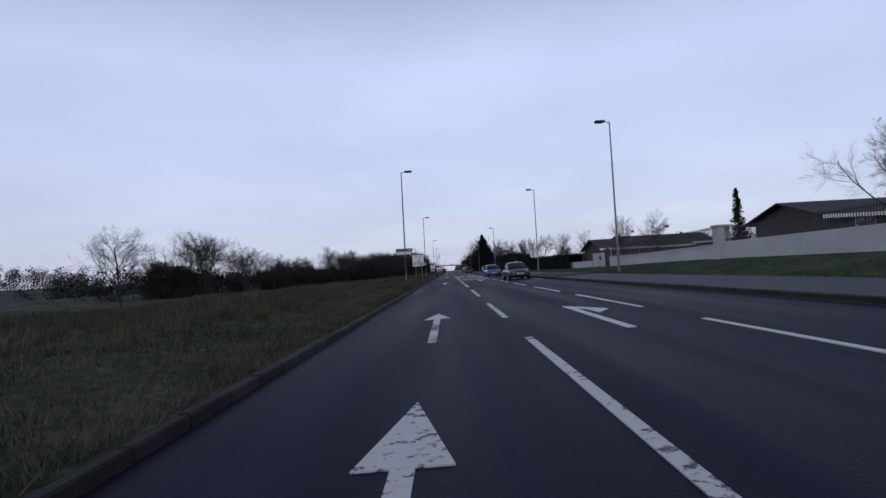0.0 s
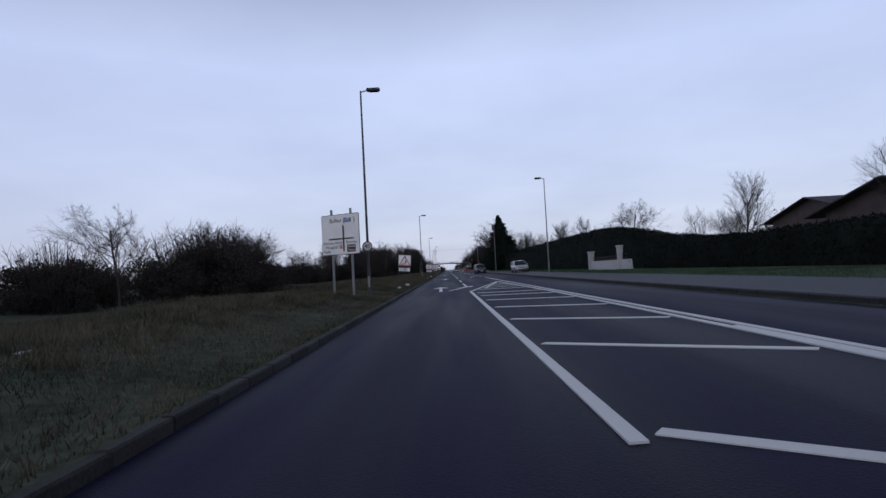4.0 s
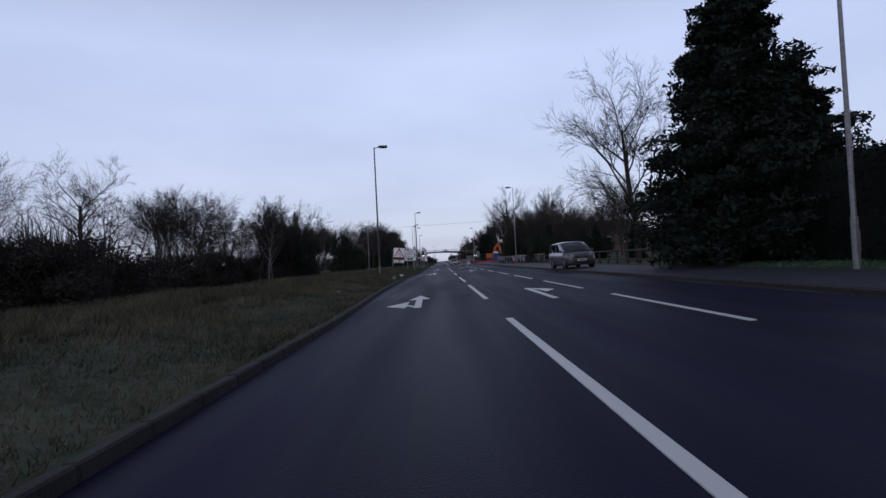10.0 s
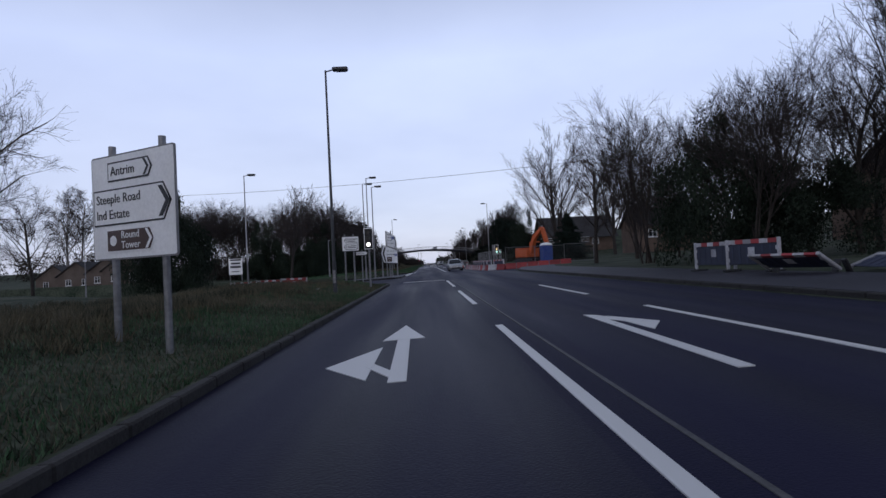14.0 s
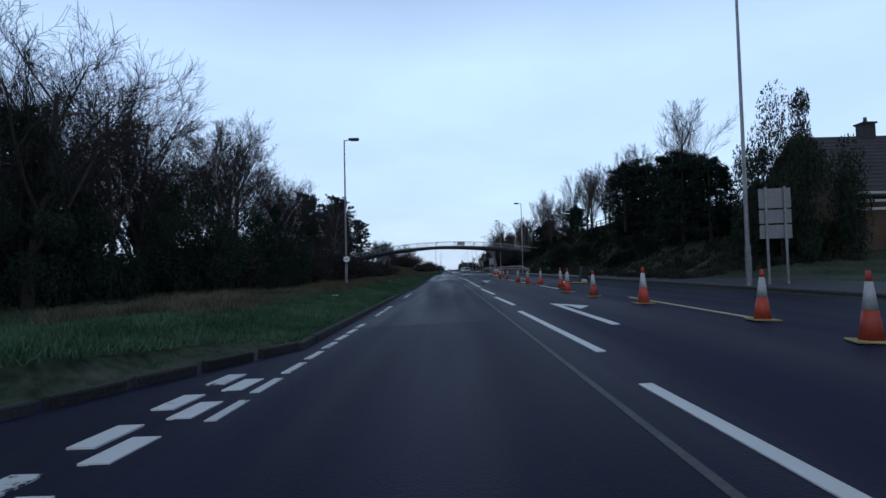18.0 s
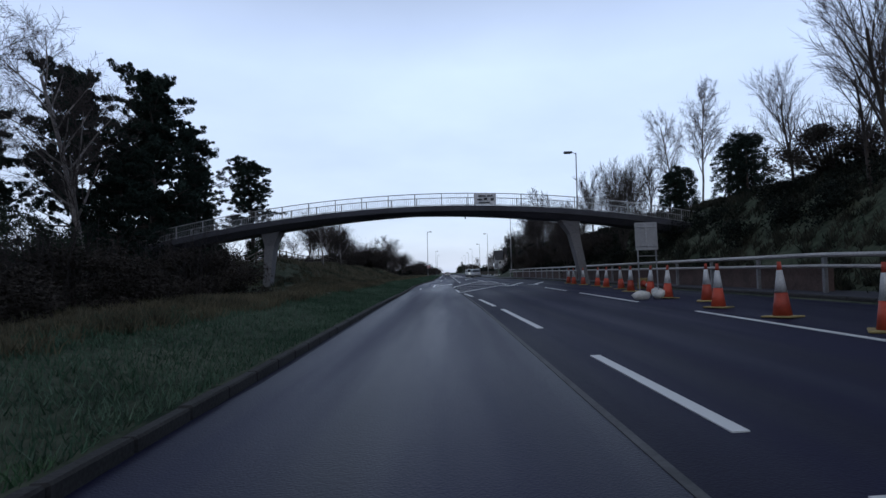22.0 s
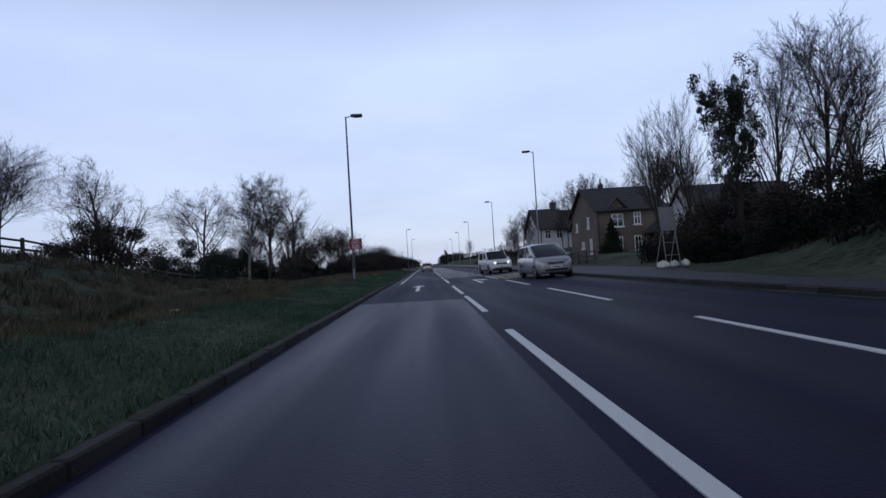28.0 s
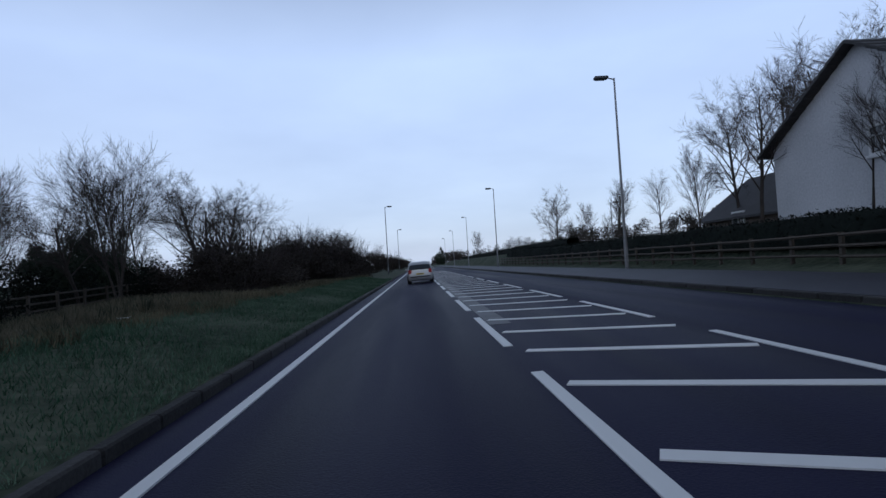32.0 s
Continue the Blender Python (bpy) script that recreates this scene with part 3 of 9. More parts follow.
tagged(flat("asphalt_patch", [[(-2.75, 388.5), (1.15, 388.3), (0.95, 405), (0.38, 430), (0.38, 437), (1.1, 466), (1.3, 490), (-2.1, 492), (-2.0, 475), (-2.95, 450), (-3.0, 438), (-2.75, 424), (-2.65, 408), (-2.4, 394)]], 0.002, ASPHALT_WET, thick=0.0), "damp paler asphalt in the near lane", "road", kind="structure")
tagged(flat("asphalt_patch", [[(-2.7, 202.5), (0.7, 202.5), (0.9, 289), (-2.7, 289)]], 0.002, ASPHALT_NEW, thick=0.0), "darker newer asphalt in the near lane", "road", kind="structure")
tagged(flat("asphalt_patch", [[(-1.9, 513), (1.2, 507), (1.2, 640), (-1.9, 640)]], 0.002, ASPHALT, thick=0.0), "asphalt strip in the near lane", "road", kind="structure")

# first hatched strip, closing to a point
marking("solid white edge of the hatched strip", [bar(1.0, 82, 0.95, 106.3), bar(0.95, 106.3, 3.55, 120.3, 0.12)])
marking("double white line beside the hatched strip", [bar(4.02, 76, 3.98, 100.6, 0.11), bar(3.98, 100.6, 3.6, 120, 0.11), bar(4.26, 76, 4.22, 100.6, 0.11), bar(4.22, 100.6, 4.05, 134, 0.11)])
for y in (78.4, 82.2, 86.6, 90.6, 94.5, 98.2, 101.6, 104.2):
    marking("white hatching bar between the lanes", [bar(1.2, y, 3.85, y - 2.1, 0.15)], None, "hatching bars")
for x, y in ((1.5, 108.2), (1.95, 110.6), (2.4, 113), (2.85, 115.6)):
    marking("white hatching bar between the lanes", [bar(x, y, 3.68, y - 2.0, 0.14)], None, "hatching bars")
marking("white diagonal mark at the end of the hatching", [bar(1.92, 109.1, 2.5, 113.2, 0.14), bar(2.6, 113.6, 3.4, 118.8, 0.14)])
for y in (71.0, 73.5, 75.9):
    marking("white hatching bar between the lanes", [bar(1.2, y + 1.5, 3.9, y - 0.6, 0.13)], None, "hatching bars")
# second hatched strip beyond the footbridge: a long kite shape
marking("solid white edge of the hatched strip", [bar(0.64, 419.5, 0.5, 425.3), bar(0.46, 430.2, 0.6, 432.6), bar(0.6, 432.6, 4.5, 456, 0.13)])
marking("solid white line from the tip of the hatching", [bar(0.7, 419.5, 5.1, 433.2, 0.13)])
for a, b in ((434.5, 437.6), (440, 444.3), (447, 452)):
    marking("white dashed edge of the hatched strip", [bar(4.9, a, 4.75, b, 0.11)], None, "centre dashes")
for x0, y0, x1, y1 in ((0.75, 424.0, 1.75, 423.1), (0.7, 428.0, 2.75, 426.3), (0.75, 432.2, 3.7, 429.4), (1.55, 436.9, 4.9, 433.5), (1.95, 439.3, 4.65, 436.6), (2.55, 442.6, 4.6, 440.3), (3.1, 446.2, 4.55, 444.3), (3.65, 450, 4.5, 448.4)):
    marking("white hatching bar between the lanes", [bar(x0, y0, x1, y1, 0.14)], None, "hatching bars")


# arrows
def straight_arrow(x, y, l=6.2, lean=0.0, w=0.16, head=0.33, hl=1.7):
    k = lean / l
    return [[(x - w / 2, y), (x + w / 2, y), (x + w / 2 + k * (l - hl), y + l - hl), (x - w / 2 + k * (l - hl), y + l - hl)],
            [(x - head + k * (l - hl), y + l - hl), (x + head + k * (l - hl), y + l - hl), (x + lean, y + l)]]


def right_arrow(x, y, l=5.2):
    return [[(x - 0.08, y), (x + 0.08, y), (x + 0.1, y + l - 0.95), (x + 0.36, y + l - 1.75), (x + 0.38, y + l - 1.55), (x + 0.12, y + l - 0.3), (x - 0.06, y + l - 0.1)],
            [(x + 0.28, y + l - 2.5), (x + 0.68, y + l - 1.75), (x + 0.22, y + l - 0.55)]]


def forked_arrow(x, y, l=5.2):
    p = straight_arrow(x, y, l, -0.1, 0.2, 0.34, 2.0)
    p += [[(x - 0.1, y + 0.25), (x - 0.1, y + 0.6), (x - 0.42, y + 1.3), (x - 0.42, y + 0.95)],
          [(x - 0.35, y + 0.2), (x - 0.35, y + 2.5), (x - 0.95, y + 1.15)]]
    return p


def merge_arrow(x, y, l=8.5):
    return straight_arrow(x, y, l, 0.1, 0.18, 0.5, 2.2) + straight_arrow(x + 0.1, y + 1.5, l - 2.5, 1.35, 0.18, 0.5, 1.8)


marking("worn white arrow pointing ahead", straight_arrow(-0.6, 22.0), PAINT_OLD)
marking("worn white arrow pointing ahead", straight_arrow(-0.6, 15.6, 2.2), PAINT_OLD)
marking("white arrow turning right", right_arrow(2.75, 21.8, 5.4))
marking("white arrow pointing ahead", straight_arrow(-0.64, 61.5, 6.3))
marking("white arrow turning right", right_arrow(2.75, 63.0, 5.8))
marking("two white arrows for merging lanes", [q for q in straight_arrow(-0.62, 109.4, 8.0, -0.1, 0.19, 0.5, 2.2) + straight_arrow(-0.1, 109.5, 5.6, 1.45, 0.19, 0.5, 1.6)])
marking("forked white arrow pointing ahead and left", straight_arrow(-0.46, 146.0, 6.3, -0.06, 0.2, 0.4, 2.2) + [bar(-0.5, 149.4, -0.86, 149.4, 0.42), [(-0.84, 148.4), (-0.84, 150.3), (-1.2, 149.3)]])
marking("worn white arrow turning right", right_arrow(2.87, 148.4, 5.6), PAINT_OLD)
marking("white arrow turning right", right_arrow(2.7, 197.5))
marking("forked white arrow pointing ahead and left", forked_arrow(-0.95, 198.1))
marking("forked white arrow pointing ahead and left", forked_arrow(-0.85, 235.1, 5.5))
marking("white arrow turning right", right_arrow(2.75, 235.4, 5.4))
marking("forked white arrow pointing ahead and left", forked_arrow(-0.6, 260.0))
marking("white arrow turning right", right_arrow(2.7, 259.3))
marking("white stop line", [bar(-1.9, 292.4, 0.9, 290.8, 0.22)])
marking("white arrow turning right", right_arrow(3.3, 368.2, 6.4))
marking("white arrow turning right", right_arrow(3.2, 334, 6.4))
marking("white arrow for oncoming traffic", [[(4.1, 429.2), (4.4, 427.6), (5.3, 428.6)], bar(4.75, 428.8, 6.55, 435.4, 0.22)])
marking("white arrow for oncoming traffic", [[(6.1, 429.2), (6.6, 427.6), (6.95, 428.8)], bar(6.6, 428.9, 8.1, 434, 0.22)])
marking("two white arrows for merging lanes", [q for q in straight_arrow(-1.27, 435.4, 9.4, 0.05, 0.19, 0.45, 2.0) + [bar(-1.1, 438.2, 0.2, 442.4, 0.17), [(0.0, 443.4), (0.42, 440.9), (0.5, 443.9)]]])
marking("white arrow pointing ahead", straight_arrow(-0.85, 468.5, 6))
marking("white arrow turning right", right_arrow(2.9, 467, 6))
marking("white arrow pointing ahead", straight_arrow(-0.24, 497.7, 6.4, 0.0, 0.18, 0.33))
marking("white arrow turning right", right_arrow(2.95, 500.3, 5.4))
# give-way dashes at the left-hand mouth
for i in range(13):
    y = 316.0 + 1.15 * i
    marking("white give-way dash across the side road", [bar(-2.62 + 0.02 * i, y, -2.58 + 0.02 * i, y + 0.6, 0.24)], None, "give-way dashes")
    marking("white give-way dash across the side road", [bar(-2.98 + 0.02 * i, y + 0.4, -2.94 + 0.02 * i, y + 1.0, 0.24)], PAINT_OLD if i % 3 == 0 else PAINT_W, "give-way dashes")
marking("white line beside the traffic island", [bar(-8.5, 316.0, -5.0, 317.4, 0.1), bar(-5.1, 317.5, -5.6, 316.4, 0.1)], None, "", -0.005)
# side-road mouth on the right
for i in range(7):
    marking("white give-way dash across the side road", [bar(6.62, 52.6 + 1.5 * i, 6.64, 53.5 + 1.5 * i, 0.16)], None, "give-way dashes", 0.0)
# yellow box at the second side road
yb = [bar(4.5, 502.5, 6.55, 503.3, 0.1), bar(6.55, 503.3, 6.5, 509.8, 0.1), bar(6.5, 509.8, 4.6, 510.0, 0.1), bar(4.6, 510, 4.5, 502.5, 0.1)]
for k in range(4):
    yb.append(bar(4.55, 503.2 + 1.6 * k, 6.5, 505.0 + 1.6 * k, 0.08) if k < 3 else bar(4.55, 508.2, 6.2, 509.9, 0.08))
    yb.append(bar(6.5, 503.6 + 1.6 * k, 4.6, 505.4 + 1.6 * k, 0.08) if k < 3 else bar(6.5, 508.4, 5.2, 509.9, 0.08))
marking("faded yellow criss-cross box on the road", yb, PAINT_Y)
# traffic island with kerbs at the left-hand mouth
isl = [(-2.75, 314.6), (-2.85, 307.2), (-3.3, 306.2), (-9.0, 308.4), (-9.6, 309.6), (-6.0, 312.6), (-3.1, 315.2)]
bm = B()
top = [bm.verts.new((x, y, 0.14)) for x, y in isl]
bot = [bm.verts.new((x * 1.0, y, -0.05)) for x, y in isl]
bm.faces.new(top)
for i in range(len(isl)):
    bm.faces.new((top[i], bot[i], bot[(i + 1) % len(isl)], top[(i + 1) % len(isl)]))
bmesh.ops.recalc_face_normals(bm, faces=bm.faces[:])
tagged(part("traffic_island", bm, PAVING), "low paved traffic island with concrete kerb edge", "traffic island", kind="structure")
# ---- trees ----
def ring_tubes(segs, sides=3):
    """Tapered tubes (a, b, ra, rb) as vertices and faces."""
    v, f = [], []
    for a, b, ra, rb in segs:
        d = b - a
        q = d.to_track_quat("Z", "Y")
        o = len(v)
        for c, r in ((a, ra), (b, rb)):
            for i in range(sides):
                t = i * 2 * math.pi / sides
                v.append(tuple(c + q @ Vector((math.cos(t) * r, math.sin(t) * r, 0))))
        for i in range(sides):
            f.append((o + i, o + (i + 1) % sides, o + sides + (i + 1) % sides, o + sides + i))
    return v, f


def grow(rng, a, d, length, r, level, wood, twig, spec):
    """Recursive branch: a bent tapering limb that forks."""
    steps = 4 if level == 0 else (3 if level < 3 else (2 if level < spec["levels"] else 1))
    p, dirn = a.copy(), d.normalized()
    pts = [(p.copy(), dirn.copy(), r)]
    for i in range(steps):
        wob = spec["wob"] * (1 + 0.12 * level)
        dirn = (dirn + Vector((rng.uniform(-wob, wob), rng.uniform(-wob, wob), rng.uniform(-wob, wob) + spec["up"]))).normalized()
        p = p + dirn * length / steps
        pts.append((p.copy(), dirn.copy(), r * (1 - (0.62 if level else 0.55) * (i + 1) / steps)))
    for (p0, _, r0), (p1, _, r1) in zip(pts, pts[1:]):
        (wood if level <= 1 else twig).append((p0, p1, max(r0, 0.0055), max(r1, 0.0035)))
    if level >= spec["levels"]:
        return
    n = spec["kids"][level]
    for k in range(n):
        t = spec["start"][level] + (1 - spec["start"][level]) * (k + rng.random()) / n
        i = min(int(t * steps), steps - 1)
        u = t * steps - i
        pa, da, ra = pts[i]
        pb, _, rb = pts[i + 1]
        q = pa.lerp(pb, u)
        rr = ra + (rb - ra) * u
        az = rng.uniform(0, 2 * math.pi) if level else k * 2.4 + rng.uniform(-0.4, 0.4)
        side = da.orthogonal().normalized()
        side.rotate(Matrix.Rotation(az, 3, da))
        ang = radians(spec["ang"][level] * rng.uniform(0.7, 1.25))
        nd = da * math.cos(ang) + side * math.sin(ang)
        ll = length * spec["len"][level] * rng.uniform(0.65, 1.15) * (1.15 - 0.55 * (t - spec["start"][level]) / (1.001 - spec["start"][level]) if level == 0 else 1.0)
        grow(rng, q, nd, ll, rr * (0.5 if level == 0 else 0.56), level + 1, wood, twig, spec)


SPREAD = dict(wob=0.13, up=0.05, levels=4, kids=(13, 7, 7, 7), start=(0.26, 0.25, 0.2, 0.2), ang=(46, 42, 40, 38), len=(0.58, 0.55, 0.52, 0.55))
UPRIGHT = dict(wob=0.09, up=0.09, levels=4, kids=(13, 7, 6, 7), start=(0.2, 0.2, 0.15, 0.15), ang=(27, 26, 28, 30), len=(0.6, 0.5, 0.5, 0.55))
BIRCHY = dict(wob=0.10, up=0.03, levels=4, kids=(19, 7, 6, 7), start=(0.3, 0.2, 0.15, 0.1), ang=(40, 38, 42, 42), len=(0.36, 0.5, 0.52, 0.6))
FAN = dict(wob=0.08, up=0.08, levels=4, kids=(14, 8, 7, 7), start=(0.12, 0.2, 0.15, 0.15), ang=(34, 26, 27, 28), len=(0.78, 0.5, 0.5, 0.5))
SAPLING = dict(wob=0.10, up=0.08, levels=3, kids=(12, 9, 10), start=(0.3, 0.25, 0.2), ang=(36, 36, 38), len=(0.48, 0.5, 0.55))
DEAD = dict(wob=0.17, up=0.04, levels=3, kids=(6, 5, 4), start=(0.2, 0.25, 0.25), ang=(42, 42, 42), len=(0.62, 0.5, 0.5))


def bare_tree(seed, spec, label, bark, r=0.015, trunk=0.72, stems=1, name="bare_tree"):
    """A leafless tree one metre tall in its own units (scaled when placed)."""
    rng = random.Random(seed)
    wood, twig = [], []
    for s in range(stems):
        lean = Vector((rng.uniform(-0.28, 0.28), rng.uniform(-0.28, 0.28), 1)) if stems > 1 else Vector((rng.uniform(-0.05, 0.05), rng.uniform(-0.05, 0.05), 1))
        base = Vector((rng.uniform(-0.03, 0.03), rng.uniform(-0.03, 0.03), -0.02)) if stems > 1 else Vector((0, 0, -0.02))
        grow(rng, base * 10, lean, trunk * 10 * rng.uniform(0.75, 1.0) if stems > 1 else trunk * 10, r * 10 / (stems ** 0.5), 0, wood, twig, spec)
    root = thing(name, label, "tree")
    top = max(b.z for _, b, _, _ in wood + twig)
    k = 10.0 / top
    wood = [(a * k, b * k, ra, rb) for a, b, ra, rb in wood]
    twig = [(a * k, b * k, ra, rb) for a, b, ra, rb in twig]
    v, f = ring_tubes(wood, 6)
    raw("trunk", v, f, bark, root, True)
    v, f = ring_tubes(twig, 3)
    raw("crown", v, f, TWIG, root)
    root.location = (0, -900, -60)
    return root


def leaf_tris(rng, centres, radii, n, size, flatness=1.0):
    """n small leaf triangles scattered in clumps."""
    c = np.array(centres)[rng.integers(0, len(centres), n)]
    rad = np.array(radii)
    idx = rng.integers(0, len(centres), n)
    c = np.array(centres)[idx]
    d = rng.normal(size=(n, 3))
    d /= np.linalg.norm(d, axis=1, keepdims=True)
    d *= (rng.random((n, 1)) ** 0.45) * rad[idx][:, None]
    d[:, 2] *= flatness
    p = c + d
    u, w = rng.normal(size=(n, 3)), rng.normal(size=(n, 3))
    u /= np.linalg.norm(u, axis=1, keepdims=True)
    w /= np.linalg.norm(w, axis=1, keepdims=True)
    s = size * rng.uniform(0.6, 1.5, (n, 1))
    return np.stack([p + u * s, p - u * s * 0.5 + w * s * 0.6, p - u * s * 0.5 - w * s * 0.6], 1)


def spruce(seed, label, name="conifer_tree", tiers=40, spread=0.30, n=60000, rag=0.25):
    """A 10 m dark conifer: drooping tiers of needle sprays with gaps."""
    rng = np.random.default_rng(seed)
    root = thing(name, label, "tree")
    bm = B()
    tube(bm, (0, 0, -0.2), (0, 0, 9.8), 0.2, 0.02, 7)
    cs, rs, segs = [], [], []
    for i in range(tiers):
        t = (i + 0.5) / tiers
        z = 0.5 + 9.3 * t
        R = 10 * spread * (1 - t) ** 0.85 * (1 + rng.uniform(-rag, rag)) + 0.15
        for k in range(int(8 + 7 * (1 - t))):
            a = rng.uniform(0, 2 * math.pi)
            L = R * rng.uniform(0.6, 1.18)
            tip = Vector((math.cos(a) * L, math.sin(a) * L, z - 0.10 * L + 0.22 * rng.uniform(-1, 1)))
            segs.append((Vector((0, 0, z)), tip, 0.03, 0.008))
            for q in (0.35, 0.55, 0.72, 0.87, 1.0):
                cs.append(tuple(Vector((0, 0, z)).lerp(tip, q)))
                rs.append(0.20 + 0.36 * (1 - t) * (1.1 - q * 0.6))
    part("trunk", bm, BARK, root)
    v, f = ring_tubes(segs, 3)
    raw("branch_work", v, f, BARK, root)
    tris("crown", leaf_tris(rng, cs, rs, n, 0.095, 0.85), NEEDLE, root)
    root.location = (0, -900, -60)
    return root


def pine(seed, label, n=72000):
    """A 10 m Scots pine: bare lower stem, layered plates of needles with gaps."""
    rng = np.random.default_rng(seed)
    r2 = random.Random(seed)
    root = thing("pine_tree", label, "tree")
    wood, cs, rs = [], [], []
    p = Vector((0, 0, -0.2))
    d = Vector((0, 0, 1))
    for i in range(8):
        d = (d + Vector((r2.uniform(-0.06, 0.06), r2.uniform(-0.06, 0.06), 0.05))).normalized()
        q = p + d * 1.23
        wood.append((p, q, 0.2 * (1 - i / 9), 0.2 * (1 - (i + 1) / 9)))
        if i >= 2:
            for k in range(15):
                a = r2.uniform(0, 2 * math.pi)
                L = (3.3 - 0.25 * i) * r2.uniform(0.35, 1.1) * (1 if i > 2 else 0.8)
                s = p.lerp(q, r2.random())
                e = s + Vector((math.cos(a) * L, math.sin(a) * L, L * r2.uniform(-0.1, 0.6)))
                wood.append((s, e, 0.05, 0.015))
                for w in (0.35, 0.46, 0.56, 0.65, 0.73, 0.8, 0.87, 0.94, 1.0):
                    c = s.lerp(e, w)
                    cs.append((c.x + r2.uniform(-0.42, 0.42), c.y + r2.uniform(-0.42, 0.42), c.z + r2.uniform(-0.12, 0.3)))
                    rs.append(r2.uniform(0.10, 0.30))
        p = q
    v, f = ring_tubes(wood, 6)
    raw("trunk", v, f, BARK, root, True)
    tris("crown", leaf_tris(rng, cs, rs, n, 0.066, 0.75), NEEDLE, root)
    root.location = (0, -900, -60)
    return root


def bush(seed, label, leaf=None, n=24000, name="bush", twiggy=True, squash=0.75, sprouts=60):
    """A 10-unit-wide thicket, about 6 high: leaf clumps over twigs, with an uneven outline."""
    rng = np.random.default_rng(seed)
    r2 = random.Random(seed)
    root = thing(name, label, "bush")
    cs, rs, segs = [], [], []
    for i in range(46):
        a, rr = r2.uniform(0, 6.28), 4.3 * r2.random() ** 0.6
        h = (5.2 - 0.14 * rr * rr) * r2.uniform(0.06, 1.0) * squash + 0.2
        cs.append((math.cos(a) * rr, math.sin(a) * rr, h))
        rs.append(r2.uniform(0.7, 1.35))
    if twiggy:
        for i in range(sprouts):
            a, rr = r2.uniform(0, 6.28), 3.6 * r2.random() ** 0.6
            s = Vector((math.cos(a) * rr * 0.6, math.sin(a) * rr * 0.6, 0))
            e = Vector((math.cos(a) * rr * 1.2, math.sin(a) * rr * 1.2, (6.8 - 0.16 * rr * rr) * r2.uniform(0.6, 1.15) * squash + 0.5))
            m1 = s.lerp(e, 0.55) + Vector((r2.uniform(-0.3, 0.3), r2.uniform(-0.3, 0.3), 0.3))
            segs += [(s, m1, 0.05, 0.03), (m1, e, 0.03, 0.01)]
            for k in range(7):
                b0 = m1.lerp(e, r2.uniform(-0.5, 1))
                segs.append((b0, b0 + Vector((r2.uniform(-0.8, 0.8), r2.uniform(-0.8, 0.8), r2.uniform(0.2, 1.1))), 0.016, 0.006))
    if segs:
        v, f = ring_tubes(segs, 3)
        tagged(raw("twig_work", v, f, TWIG, root), kind="stuff")
    tris("crown", leaf_tris(rng, cs, rs, n, 0.085, 0.8), leaf or BRAMBLE, root)
    root.location = (0, -900, -60)
    return root


def dense_conifer(seed, label, n=42000):
    """A 10 m group of dense evergreens grown together: a broad ragged dark mass."""
    rng = np.random.default_rng(seed)
    r2 = random.Random(seed)
    root = thing("dense_conifer", label, "tree")
    cs, rs, segs = [], [], []
    for sx, sy, sh in ((-1.5, 0.3, 0.93), (0.2, -0.4, 1.0), (1.7, 0.5, 0.9), (0.5, 1.4, 0.95), (-0.4, -1.5, 0.85)):
        segs.append((Vector((sx, sy, -0.2)), Vector((sx, sy, 9.6 * sh)), 0.2, 0.03))
        for i in range(150):
            t = r2.random()
            R = (1.75 * (1 - t ** 3.2) ** 0.6 + 0.25) * r2.uniform(0.55, 1.12)
            a = r2.uniform(0, 6.28)
            cs.append((sx + math.cos(a) * R, sy + math.sin(a) * R, 0.3 + 9.4 * sh * t))
            rs.append(r2.uniform(0.3, 0.62))
    v, f = ring_tubes(segs, 6)
    raw("trunk", v, f, BARK, root, True)
    tris("crown", leaf_tris(rng, cs, rs, n, 0.12, 0.9), NEEDLE, root)
    root.location = (0, -900, -60)
    return root


def ivy_tree(seed, label):
    """A bare tree whose trunk and limbs carry clumps of dark ivy leaves."""
    root = bare_tree(seed, UPRIGHT, label, BARK, 0.013, 0.8, name="ivy_clad_tree")
    rng = np.random.default_rng(seed)
    me = root.children[0].data
    co = np.array([v.co for v in me.vertices])
    co = co[(co[:, 2] > 0.8) & (co[:, 2] < 8.8)]
    pick = co[rng.integers(0, len(co), 130)] + rng.normal(0, 0.15, (130, 3))
    tris("ivy", leaf_tris(rng, [tuple(c) for c in pick], [0.2 + 0.32 * q for q in rng.random(130)], 15000, 0.075, 1.0), LEAF, root)
    return root


